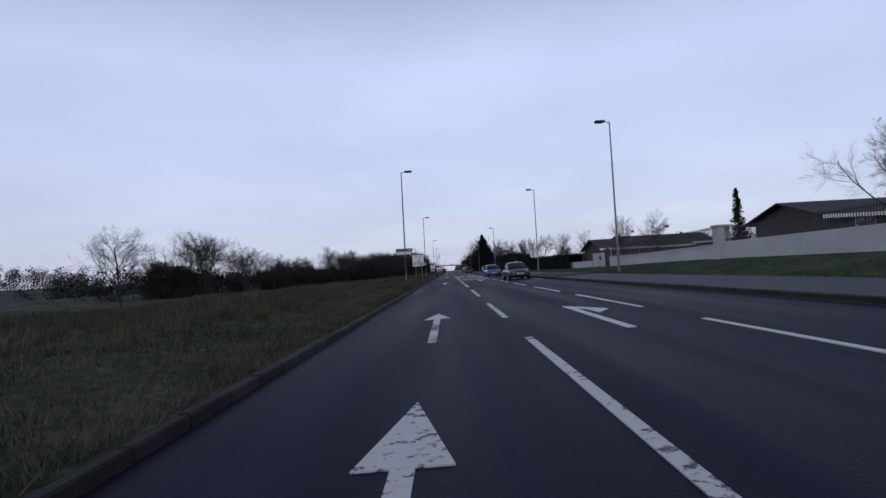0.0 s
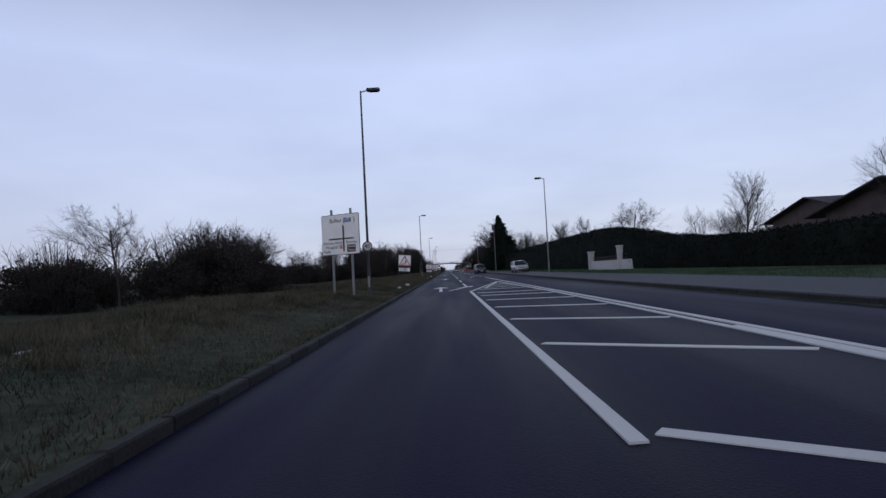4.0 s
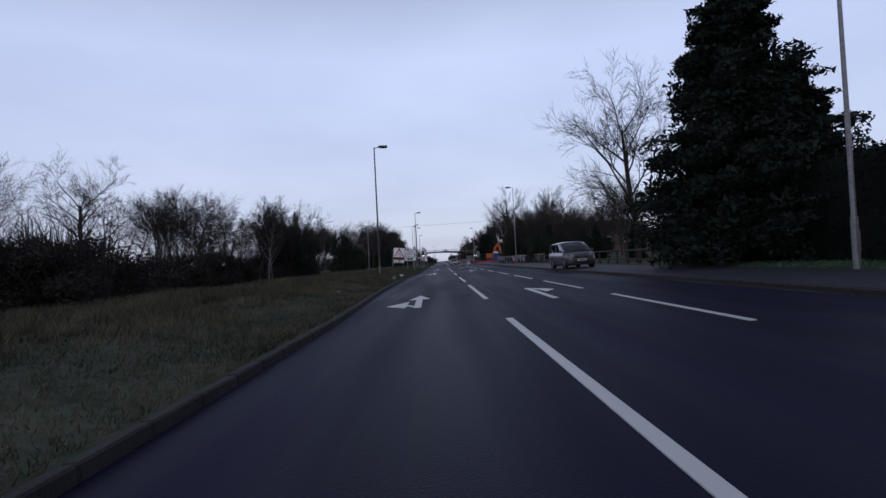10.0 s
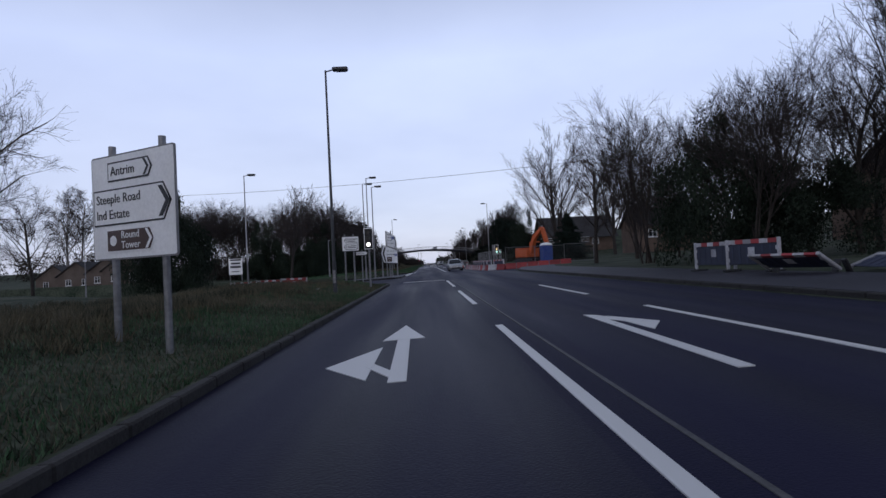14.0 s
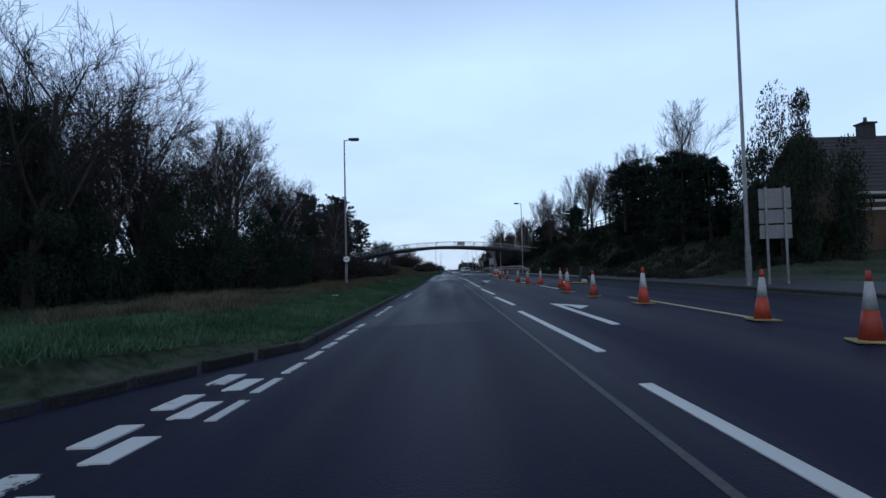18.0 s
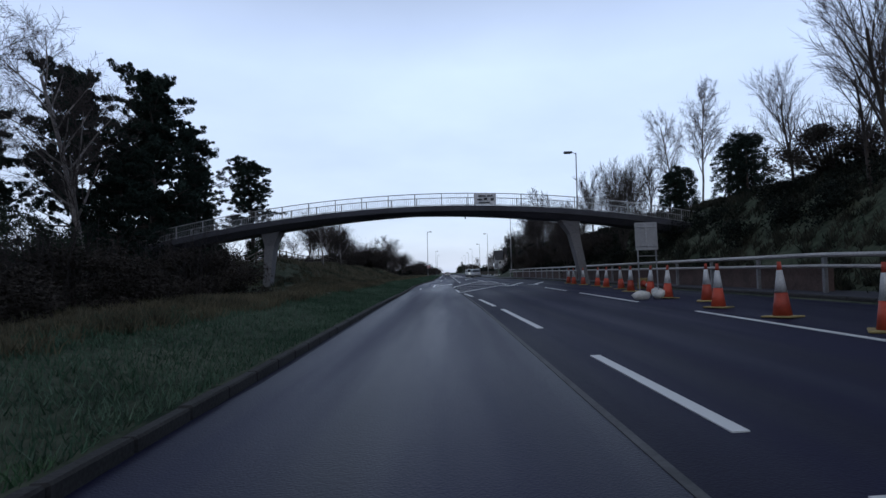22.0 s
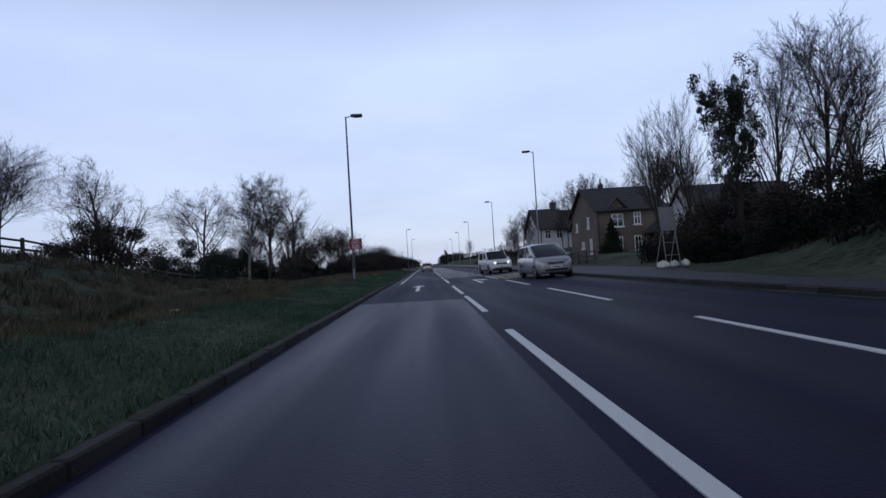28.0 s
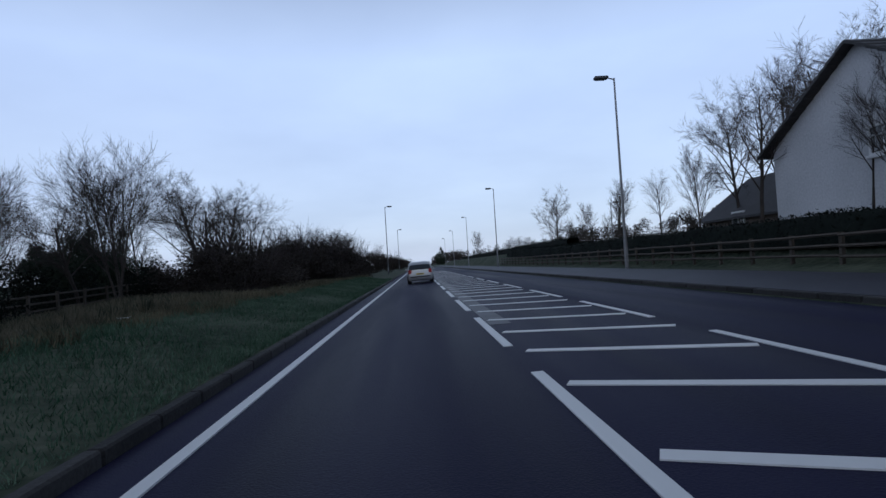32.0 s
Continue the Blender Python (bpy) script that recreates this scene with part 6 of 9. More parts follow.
def antrim_panels(p):
    z0 = 2.45
    for zc, hh, lines, x0, x1, face in ((3.0, 0.3, ("Antrim",), -0.55, 0.4, WHITE), (2.46, 0.56, ("Steeple Road", "Ind Estate"), -0.92, 0.72, WHITE), (1.94, 0.36, ("Round", "Tower"), -0.62, 0.4, BROWN)):
        o = [(x0, zc - hh / 2), (x1, zc - hh / 2), (x1 + hh * 0.3, zc), (x1, zc + hh / 2), (x0, zc + hh / 2)]
        b = part("panel_border", prism(B(), o, -0.026, -0.0195), BLACK if face is WHITE else WHITE, p)
        o = [(x0 + 0.025, zc - hh / 2 + 0.025), (x1 - 0.01, zc - hh / 2 + 0.025), (x1 + hh * 0.3 - 0.035, zc), (x1 - 0.01, zc + hh / 2 - 0.025), (x0 + 0.025, zc + hh / 2 - 0.025)]
        f = part("panel", prism(B(), o, -0.032, -0.0265), face, b)
        n = len(lines)
        for i, t in enumerate(lines):
            words(f, t, x0 + (0.08 if face is WHITE else 0.36), zc + (0.12 if n > 1 else 0) * (1 if i == 0 else -1) * (hh / 0.56), 0.2 if face is WHITE else 0.16, BLACK if face is WHITE else WHITE, -0.036)
        chevron(f, x1 - 0.1, zc, hh * 0.28, hh * 0.8, BLACK if face is WHITE else WHITE, 1, -0.036)
        if face is BROWN:
            part("badge", tube(B(), (x0 + 0.17, -0.034, zc), (x0 + 0.17, -0.038, zc), 0.08, 0.08, 12), WHITE, f)


big_text_sign(-4.6, 262.6, -28, 1.95, 1.62, 2.46, "white direction sign with three pointed panels on two posts", (-0.55, 0.62), antrim_panels)


def junction_signs():
    """Two large pointed signs stacked on four posts on the traffic island."""
    root = thing("direction_sign", "two large pointed white direction signs stacked on grey posts", "road sign", at=pose(-4.0, 310.5, 0, 0, 0, 28))
    for x in (-0.85, -0.35, 0.2, 0.8):
        post(root, x, 3.55 if x < -0.5 else (4.9 if x < 0.5 else 3.2), 0.06, z0=0.0)
        part("post_base", tube(B(), (x, 0.06, 0.1), (x, 0.06, 0.75), 0.085, 0.085, 10), STEEL, root)
    o = [(0.85, 1.5), (-0.72, 1.62), (-1.02, 2.6), (-0.72, 3.42), (0.85, 2.93)]
    p = part("plate", prism(B(), o, -0.02, 0.02), BLACK, root)
    o2 = [(0.82, 1.54), (-0.7, 1.66), (-0.97, 2.6), (-0.69, 3.36), (0.82, 2.89)]
    f = part("face", prism(B(), o2, -0.026, -0.0205), WHITE, p)
    part("chevron", prism(B(), [(-0.45, 3.2), (-0.62, 3.25), (-0.84, 2.6), (-0.62, 1.72), (-0.45, 1.7), (-0.66, 2.58)], -0.034, -0.0265), BLACK, f)
    words(f, "Ballymena (A 26)", -0.38, 2.82, 0.165, BLACK, -0.03)
    words(f, "Randalstown", -0.38, 2.45, 0.175, BLACK, -0.03)
    b = plate(f, "motorway_panel", 0.46, 2.28, 0.79, 2.5, BLUE, -0.0265)
    words(b, "(M22)", 0.625, 2.39, 0.15, WHITE, -0.034, "CENTER")
    b = plate(f, "brown_panel", -0.36, 1.72, 0.18, 2.2, BROWN, -0.0265)
    words(b, "Springfarm", -0.09, 2.05, 0.1, WHITE, -0.034, "CENTER")
    words(b, "Rath", -0.09, 1.84, 0.14, WHITE, -0.034, "CENTER")
    o = [(-0.28, 3.32), (0.68, 3.02), (0.83, 3.5), (0.68, 4.3), (-0.28, 4.86)]
    p = part("plate", prism(B(), o, -0.02, 0.02), BLACK, root)
    o2 = [(-0.25, 3.35), (0.66, 3.06), (0.79, 3.5), (0.66, 4.27), (-0.25, 4.81)]
    f = part("face", prism(B(), o2, -0.026, -0.0205), WHITE, p)
    part("chevron", prism(B(), [(0.52, 3.12), (0.6, 3.1), (0.74, 3.5), (0.6, 4.26), (0.52, 4.3), (0.65, 3.52)], -0.034, -0.0265), STEEL_D, f)
    for i, t in enumerate(("Belfast", "Larne", "Parkgate", "Muckamore")):
        words(f, t, -0.2, 4.5 - 0.3 * i, 0.15, BLACK, -0.03)
    b = plate(f, "motorway_panel", 0.22, 4.0, 0.5, 4.28, BLUE, -0.0265)
    words(b, "(M2)", 0.36, 4.14, 0.12, WHITE, -0.034, "CENTER")


junction_signs()


def small_dir_sign(x, y, yaw=0):
    def f(p):
        for zc, hh in ((3.12, 0.3), (2.72, 0.38)):
            b = part("panel_border", prism(B(), [(-0.42, zc), (-0.3, zc - hh / 2), (0.46, zc - hh / 2), (0.46, zc + hh / 2), (-0.3, zc + hh / 2)], -0.026, -0.0195), BLACK, p)
            c = part("panel", prism(B(), [(-0.38, zc), (-0.28, zc - hh / 2 + 0.03), (0.43, zc - hh / 2 + 0.03), (0.43, zc + hh / 2 - 0.03), (-0.28, zc + hh / 2 - 0.03)], -0.032, -0.0265), WHITE, b)
            for k in range(2):
                plate(c, "unreadable_line", -0.18, zc + 0.03 - 0.1 * k, 0.36, zc + 0.075 - 0.1 * k, BLACK, -0.034)
            chevron(c, -0.2, zc, 0.07, hh * 0.6, BLACK, -1, -0.034)
    big_text_sign(x, y, yaw, 1.1, 0.95, 2.92, "small white direction sign with two left-pointing panels", (-0.38, 0.2), f, SIGN_GREY)


small_dir_sign(-5.2, 290.2)
root = thing("finger_sign", "small white right-pointing finger sign on a post", "road sign", at=pose(-4.55, 290.8, 0))
o = [(-0.4, 2.12), (0.28, 2.12), (0.4, 2.25), (0.28, 2.38), (-0.4, 2.38)]
p = part("blade", prism(B(), o, -0.012, 0.012), BLACK, root)
o = [(-0.375, 2.145), (0.27, 2.145), (0.365, 2.25), (0.27, 2.355), (-0.375, 2.355)]
f = part("face", prism(B(), o, -0.018, -0.0125), WHITE, p)
words(f, "Antrim", -0.3, 2.25, 0.15)
post(root, 0.0, 2.5, 0.04, z0=ground_z(-4.55, 290) - 0.3)


def red_notice():
    root = thing("notice_sign", "maroon notice sign with white capital letters on a lamp column", "road sign", at=pose(-3.78, 505.1, 0, 0, 0, 6))
    p = sign_plate(root, 0.72, 0.62, 0, 2.72, mat("maroon_plate", (0.17, 0.012, 0.03), 0.5, 0, 0.15, 3, 30), 0, 0.02, mat("dark_red_edge", (0.1, 0.01, 0.015), 0.5))
    for i, t in enumerate(("NEW", "TRAFFIC", "ISLAND", "AHEAD")):
        words(p, t, 0, 2.94 - 0.145 * i, 0.135, WHITE, -0.02, "CENTER")
    for z in (2.5, 2.95):
        part("strap", tube(B(), (-0.25, 0.06, z), (0.05, 0.06, z), 0.02, 0.02, 6), STEEL, root)


red_notice()


def white_board(x, y):
    z = ground_z(x, y)
    root = thing("notice_board", "tall white roadside board with dark unreadable panels", "notice board", at=pose(x, y, z))
    for px in (-0.8, 0.8):
        post(root, px, 3.3, 0.06)
    p = sign_plate(root, 1.9, 2.4, 0, 2.0, WHITE, 0, 0.02, STEEL_D)
    for z0, z1, x0, x1 in ((2.75, 2.95, -0.75, 0.75), (2.25, 2.5, -0.6, 0.65), (1.75, 2.05, -0.7, 0.7), (1.2, 1.3, -0.6, 0.5)):
        plate(p, "unreadable_line", x0, z0, x1, z1, STEEL_D, -0.02)
    plate(p, "header", -0.9, 3.02, 0.9, 3.18, BLACK, -0.02)


white_board(-26.6, 330.0)


def trailer_sign(x, y):
    z = 0.13
    root = thing("roadworks_sign", "grey temporary sign on a wire stand held by sandbags", "road sign", "roadworks signs", pose(x, y, z, -6, 0, 20))
    p = sign_plate(root, 0.8, 0.95, 0, 1.95, SIGN_GREY, 0, 0.02, STEEL)
    for sx in (-0.36, 0.36):
        part("leg", tube(B(), (sx, 0.02, 0), (sx * 0.9, 0.02, 1.5), 0.02, 0.02, 6), STEEL, root)
        part("leg", tube(B(), (sx, 0.6, 0.06), (sx, 0.04, 1.45), 0.02, 0.02, 6), STEEL, root)
    for zz in (0.5, 1.0):
        part("cross_bar", tube(B(), (-0.36, 0.02, zz), (0.36, 0.02, zz), 0.015, 0.015, 6), STEEL, root)
    for k in range(3):
        sandbag(x - 0.5 + 0.45 * k, y - 0.15, 0.13, 1.0, 40 * k)


trailer_sign(10.0, 494.6)
for x, y in ((10.25, 521.0), (10.85, 521.2)):
    sandbag(x, y, 0.13, 0.7, x * 50)


# ---- traffic lights ----
LIT = glow_mat("lit_lens", (1.0, 0.97, 0.9), 3.0)
GREEN = glow_mat("green_lens", (0.5, 1.0, 0.8), 2.0)
AMBER = glow_mat("amber_lens", (1.0, 0.6, 0.25), 1.5)
DARKLENS = mat("dark_lens", (0.02, 0.02, 0.02), 0.3)


def traffic_light(x, y, zt, lit, arm=False):
    root = thing("traffic_light", "black traffic light with white-edged backing board on a pole", "traffic light", "traffic lights", pose(x, y, 0.1))
    post(root, 0, zt, 0.055, 0.1)
    bm = B()
    o = [(-0.24, zt - 1.15), (0.24 if not arm else 0.62, zt - 1.15), (0.24 if not arm else 0.62, zt - 0.72 if arm else zt), (0.24, zt - 0.72 if arm else zt), (0.24, zt), (-0.24, zt)]
    o = o if arm else [o[0], o[1], o[2], o[5]]
    p = part("backing_board", prism(bm, o, 0.0, 0.02), WHITE, root)
    s = 0.035
    o = [(-0.24 + s, zt - 1.15 + s), ((0.24 if not arm else 0.62) - s, zt - 1.15 + s)] + ([(0.62 - s, zt - 0.72 - s), (0.24 - s, zt - 0.72 - s)] if arm else []) + [(0.24 - s, zt - s), (-0.24 + s, zt - s)]
    part("board_face", prism(B(), o, -0.008, -0.001), BLACK, p)
    hd = part("signal_head", box(B(), -0.14, -0.16, zt - 1.08, 0.14, -0.009, zt - 0.07, 0.03), BLACK, root)
    for i, zz in enumerate((zt - 0.24, zt - 0.57, zt - 0.9)):
        part("lens", tube(B(), (0, -0.15, zz), (0, -0.165, zz), 0.1, 0.1, 16), {i: LIT if not arm else GREEN}.get(2, DARKLENS) if i == 2 and lit else (AMBER if arm and i == 1 else DARKLENS), hd)
        bm = B()
        for k in range(9):
            a0, a1 = radians(200 - 25 * k), radians(175 - 25 * k)
            v = [bm.verts.new((0.115 * math.cos(a), yy, zz + 0.115 * math.sin(a))) for a, yy in ((a0, -0.16), (a1, -0.16), (a1, -0.3), (a0, -0.3))]
            bm.faces.new(v)
        part("visor", bm, BLACK, hd)
    if arm:
        part("lens", tube(B(), (0.42, -0.02, zt - 0.93), (0.42, -0.03, zt - 0.93), 0.1, 0.1, 16), GREEN, root)


traffic_light(-3.35, 284.0, 3.3, True)
traffic_light(8.6, 322.5, 2.75, True, True)

# ---- poles and overhead wire ----


def pole(x, y, h):
    root = thing("telegraph_pole", "dark wooden telegraph pole", "pole", at=pose(x, y, ground_z(x, y)))
    part("shaft", tube(B(), (0, 0, -0.4), (0, 0, h), 0.14, 0.1, 10), WOOD, root)
    part("crossarm", box(B(), -0.5, -0.05, h - 0.35, 0.5, 0.05, h - 0.25), WOOD, root)


for x, y, h in ((-29, 319, 11.2), (18, 301, 9.3), (-72, 330, 9.5)):
    pole(x, y, h)


def wire(a, b, sag):
    bm = B()
    pts = [Vector(a).lerp(Vector(b), i / 16) - Vector((0, 0, sag * 4 * (i / 16) * (1 - i / 16))) for i in range(17)]
    sweep(bm, pts, 0.018, 4)
    tagged(part("overhead_wire", bm, BLACK), "single dark overhead cable sagging across the road", "cable")


wire((-29, 319, 11.6), (18, 301, 9.2), 0.5)
wire((-72, 330, 9.8), (-29, 319, 11.6), 0.8)

# two tall columns and a torn flag on the island
street_lamp(-5.75, 307.0, 10.0, 1, STEEL)
street_lamp(-5.45, 309.0, 9.4, 1, STEEL, "tall pale lamp column with a jointed stem")
street_lamp(-15.75, 301.8, 10.2, 1, STEEL)
street_lamp(-42, 322, 8.5, 1, STEEL)
street_lamp(23.1, 588, 6.4, 1, STEEL_D, "short lamp column behind the hedge")
street_lamp(-12.5, 323.0, 5.2, 1, STEEL, "short lamp column with a square top by the side road")
fl = thing("torn_flag", "tattered grey-white flag caught on a lamp column", "flag", at=pose(-5.75, 307.0, 4.6))
v, f = [], []
for j in range(7):
    for i in range(8):
        v.append((-0.06 - 0.42 * i / 7, -0.1 + 0.05 * math.sin(i * 1.3 + j * 0.8), 0.5 - 0.07 * j - 0.02 * i - (0.05 * (i % 3) if j == 6 else 0)))
for j in range(6):
    for i in range(7):
        if not (i > 5 and j > 3):
            f.append((j * 8 + i, j * 8 + i + 1, j * 8 + 9 + i, j * 8 + 8 + i))
raw("cloth", v, f, mat("torn_cloth", (0.35, 0.36, 0.37), 0.9, 0, 0.25, 6, 30), fl)

# ---- cones, barriers and the works site ----
ORANGE = mat("cone_orange", (0.34, 0.045, 0.022), 0.6, 0, 0.25, 4, 30, obj_var=0.3)
SLEEVE = mat("cone_sleeve", (0.42, 0.42, 0.43), 0.5, 0, 0.2, 5, 40, obj_var=0.3)
CONEBASE = mat("cone_base", (0.30, 0.23, 0.09), 0.8, 0, 0.3, 5, 30, obj_var=0.3)


def cone_model():
    root = thing("traffic_cone", "orange traffic cone with a white sleeve on a square base", "traffic cone", "traffic cones")
    part("base", box(B(), -0.25, -0.25, 0.0, 0.25, 0.25, 0.035, 0.012), CONEBASE, root)
    part("skirt", tube(B(), (0, 0, 0.035), (0, 0, 0.44), 0.155, 0.098, 18), ORANGE, root, "", True)
    part("sleeve", tube(B(), (0, 0, 0.44), (0, 0, 0.83), 0.101, 0.046, 18), SLEEVE, root, "reflective white sleeve", True)
    part("tip", tube(B(), (0, 0, 0.83), (0, 0, 0.98), 0.044, 0.03, 14), ORANGE, root, "", True)
    return root


cone = cone_model()
CONES = [(5.35, 330.6, 1), (5.6, 333.4, 1), (5.55, 350.3, 1), (5.42, 355.5, 1), (5.1, 358.3, 1), (5.0, 362.3, 1), (5.05, 342.5, 1), (5.0, 346.4, 1), (5.63, 367.1, 1), (5.95, 369.8, 1), (5.55, 374.4, 1), (5.3, 378.8, 1),
         (6.2, 384.6, 0.88), (6.2, 389.0, 0.82), (6.6, 392.6, 1), (6.4, 395.6, 0.95), (6.42, 398.2, 1), (6.57, 401.0, 1), (7.4, 403.3, 1), (7.15, 405.5, 1), (7.6, 408.2, 1), (7.8, 411.0, 1), (8.3, 413.8, 1), (8.4, 416.6, 1),
         (8.6, 419.0, 1), (8.6, 422.2, 1), (8.5, 424.3, 1), (8.7, 426.8, 1), (10.6, 222.5, 1), (10.9, 227, 1), (9.0, 251.5, 1), (9.4, 246, 1)]
cone.matrix_basis = pose(5.3, 338.4, 0.0)
crng = random.Random(5)
for x, y, s in CONES:
    zz = 0.13 if x > right_edge(y) else 0.0
    k = s * (0.92 if y < 345 else (1.02 if y < 386 else 1.12))
    copy_thing(cone, pose(x, y, zz, crng.uniform(-2, 2), crng.uniform(-2, 2), crng.uniform(0, 90)) @ Matrix.Diagonal((k, k, k, 1)))
copy_thing(cone, pose(8.9, 412.6, 0.27, 101, 0, 8))["label"] = "orange traffic cone lying on its side"

BLUE_P = mat("dark_blue_plastic", (0.022, 0.028, 0.055), 0.6, 0, 0.25, 3, 20, obj_var=0.4)
WHITE_P = mat("dirty_white_plastic", (0.36, 0.36, 0.38), 0.6, 0, 0.3, 3, 20, obj_var=0.3)
RED_P = mat("red_plastic", (0.27, 0.03, 0.035), 0.6, 0, 0.3, 2, 20, obj_var=0.35)


def barrier_model(colour=None):
    root = thing("pedestrian_barrier", "dark blue plastic works barrier with white ends", "barrier", "works barriers")
    bm = B()
    box(bm, -0.9, -0.02, 0.22, 0.9, 0.02, 0.86, 0.015)
    part("panel", bm, colour or BLUE_P, root)
    bm = B()
    for k in range(6):
        box(bm, -0.75 + 0.28 * k, -0.03, 0.28, -0.69 + 0.28 * k, 0.03, 0.82)
    part("panel_ribs", bm, colour or BLUE_P, root)
    for k in range(6):
        part("strip_block", box(B(), -0.9 + 0.3 * k, -0.032, 0.87, -0.9 + 0.3 * k + 0.298, 0.032, 1.0), RED_P if k % 2 else WHITE_P, root)
    for s in (-1, 1):
        bm = B()
        box(bm, s * 0.95 - 0.05, -0.045, 0.08, s * 0.95 + 0.05, 0.045, 1.02, 0.02)
        box(bm, s * 0.88 - 0.03, -0.03, 0.3, s * 0.88 + 0.03, 0.03, 0.42)
        box(bm, s * 0.88 - 0.03, -0.03, 0.66, s * 0.88 + 0.03, 0.03, 0.78)
        part("end_post", bm, WHITE_P, root)
        part("foot", box(B(), s * 0.8 - 0.09, -0.3, 0, s * 0.8 + 0.09, 0.3, 0.08, 0.02), BLACK, root)
    part("label_plate", box(B(), -0.12, -0.034, 0.5, 0.12, -0.022, 0.76), WHITE_P, root)
    return root


barrier = barrier_model()
barrier.matrix_basis = pose(9.55, 272.5, 0.11, 0, 0, -80)
for i, (x, y, yaw, rx) in enumerate(((9.7, 270.6, -75, 0), (9.9, 268.6, -70, 62), (10.2, 266.8, -95, -68), (10.4, 264.9, -70, 22), (10.7, 263.0, -82, 0), (11.0, 261.1, -78, -14), (11.3, 259.2, -80, 0),
                                     (11.6, 257.3, -78, 0), (11.9, 255.4, -84, 0), (12.2, 253.5, -75, 0), (12.5, 251.6, -80, 0))):
    copy_thing(barrier, pose(x, y, 0.12 + (0.05 if rx else 0), rx, 0, yaw))
for x, y, yaw in ((-14.6, 297.2, 8), (-12.5, 296.6, -6)):
    copy_thing(barrier, pose(x, y, ground_z(x, y), 0, 0, yaw))
red_b = barrier_model(RED_P)
red_b["label"] = "red plastic works barrier with white ends"
red_b.matrix_basis = pose(-10.6, 296.9, ground_z(-10.6, 296.9), 0, 0, 4)
SITE = [(7.6, 308.0), (6.5, 310.5), (6.25, 313), (6.15, 315.1), (6.1, 317.2), (6.05, 319.3), (6.0, 321.4), (6.0, 323.5), (6.0, 325.6), (6.0, 327.7)]
for (x0, y0), (x1, y1) in zip(SITE, SITE[1:]):
    copy_thing(barrier, pose((x0 + x1) / 2, (y0 + y1) / 2, 0.0, 0, crng.uniform(-2, 2), math.degrees(math.atan2(y1 - y0, x1 - x0))))


def water_barrier(material, colour):
    root = thing("water_barrier", "%s moulded plastic water-filled road barrier" % colour, "barrier", "water barriers")
    o = [(-0.2, 0), (0.2, 0), (0.2, 0.08), (0.11, 0.26), (0.075, 0.56), (-0.075, 0.56), (-0.11, 0.26), (-0.2, 0.08)]
    bm = prism(B(), o, -0.49, 0.49)
    part("body", bm, material, root)
    bm = B()
    box(bm, -0.16, -0.3, -0.001, 0.16, -0.15, 0.09)
    box(bm, -0.16, 0.15, -0.001, 0.16, 0.3, 0.09)
    part("fork_pocket", bm, BLACK, root)
    part("filler_cap", tube(B(), (0, 0, 0.56), (0, 0, 0.59), 0.05, 0.05, 10), BLACK, root)
    return root


wb = [water_barrier(RED_P, "red"), water_barrier(WHITE_P, "white")]
RUN = [(13.5, 305.6), (7.4, 306.9), (5.9, 308.6), (5.5, 312), (5.3, 318), (5.22, 325), (5.2, 328.2)]
first, n = [True, True], 0
for (x0, y0), (x1, y1) in zip(RUN, RUN[1:]):
    L = math.dist((x0, y0), (x1, y1))
    for i in range(max(1, int(round(L)))):
        t = (i + 0.5) / max(1, int(round(L)))
        m = pose(x0 + (x1 - x0) * t, y0 + (y1 - y0) * t, 0.0, 0, 0, math.degrees(math.atan2(y1 - y0, x1 - x0)) - 90 + crng.uniform(-2, 2))
        k = (n // 1) % 2 if n > 5 else 0
        if first[k]:
            wb[k].matrix_basis, first[k] = m, False
        else:
            copy_thing(wb[k], m)
        n += 1


def heras_panel():
    root = thing("mesh_fence_panel", "tall galvanised mesh fence panel on concrete feet", "fence", "site fence panels")
    bm = B()
    for a, b in (((-1.7, 0, 0.1), (-1.7, 0, 2.0)), ((1.7, 0, 0.1), (1.7, 0, 2.0)), ((-1.7, 0, 2.0), (1.7, 0, 2.0)), ((-1.7, 0, 0.2), (1.7, 0, 0.2))):
        tube(bm, a, b, 0.021, 0.021, 6)
    part("frame", bm, STEEL, root)
    bm = B()
    for i in range(1, 34):
        box(bm, -1.7 + 0.1 * i - 0.002, -0.002, 0.2, -1.7 + 0.1 * i + 0.002, 0.002, 2.0)
    for i in range(1, 7):
        box(bm, -1.7, -0.002, 0.2 + 0.26 * i - 0.002, 1.7, 0.002, 0.2 + 0.26 * i + 0.002)
    tagged(part("mesh", bm, STEEL, root), kind="stuff")
    for s in (-1.7, 1.7):
        part("foot", box(B(), s - 0.12, -0.33, -0.1, s + 0.12, 0.33, 0.12, 0.02), CONC, root)
    return root


hp = heras_panel()
hp.matrix_basis = pose(9.3, 309.2, 0.1, 0, 0, 20)
for x, y, a in ((12.5, 310.2, 15), (15.8, 311, 12), (7.5, 311.2, 78), (7.3, 314.7, 88), (7.2, 318.2, 90), (7.1, 321.7, 90), (7.0, 325.2, 90), (7.0, 328.7, 90), (9.0, 330.5, 10)):
    copy_thing(hp, pose(x, y, 0.0, 0, 0, a))


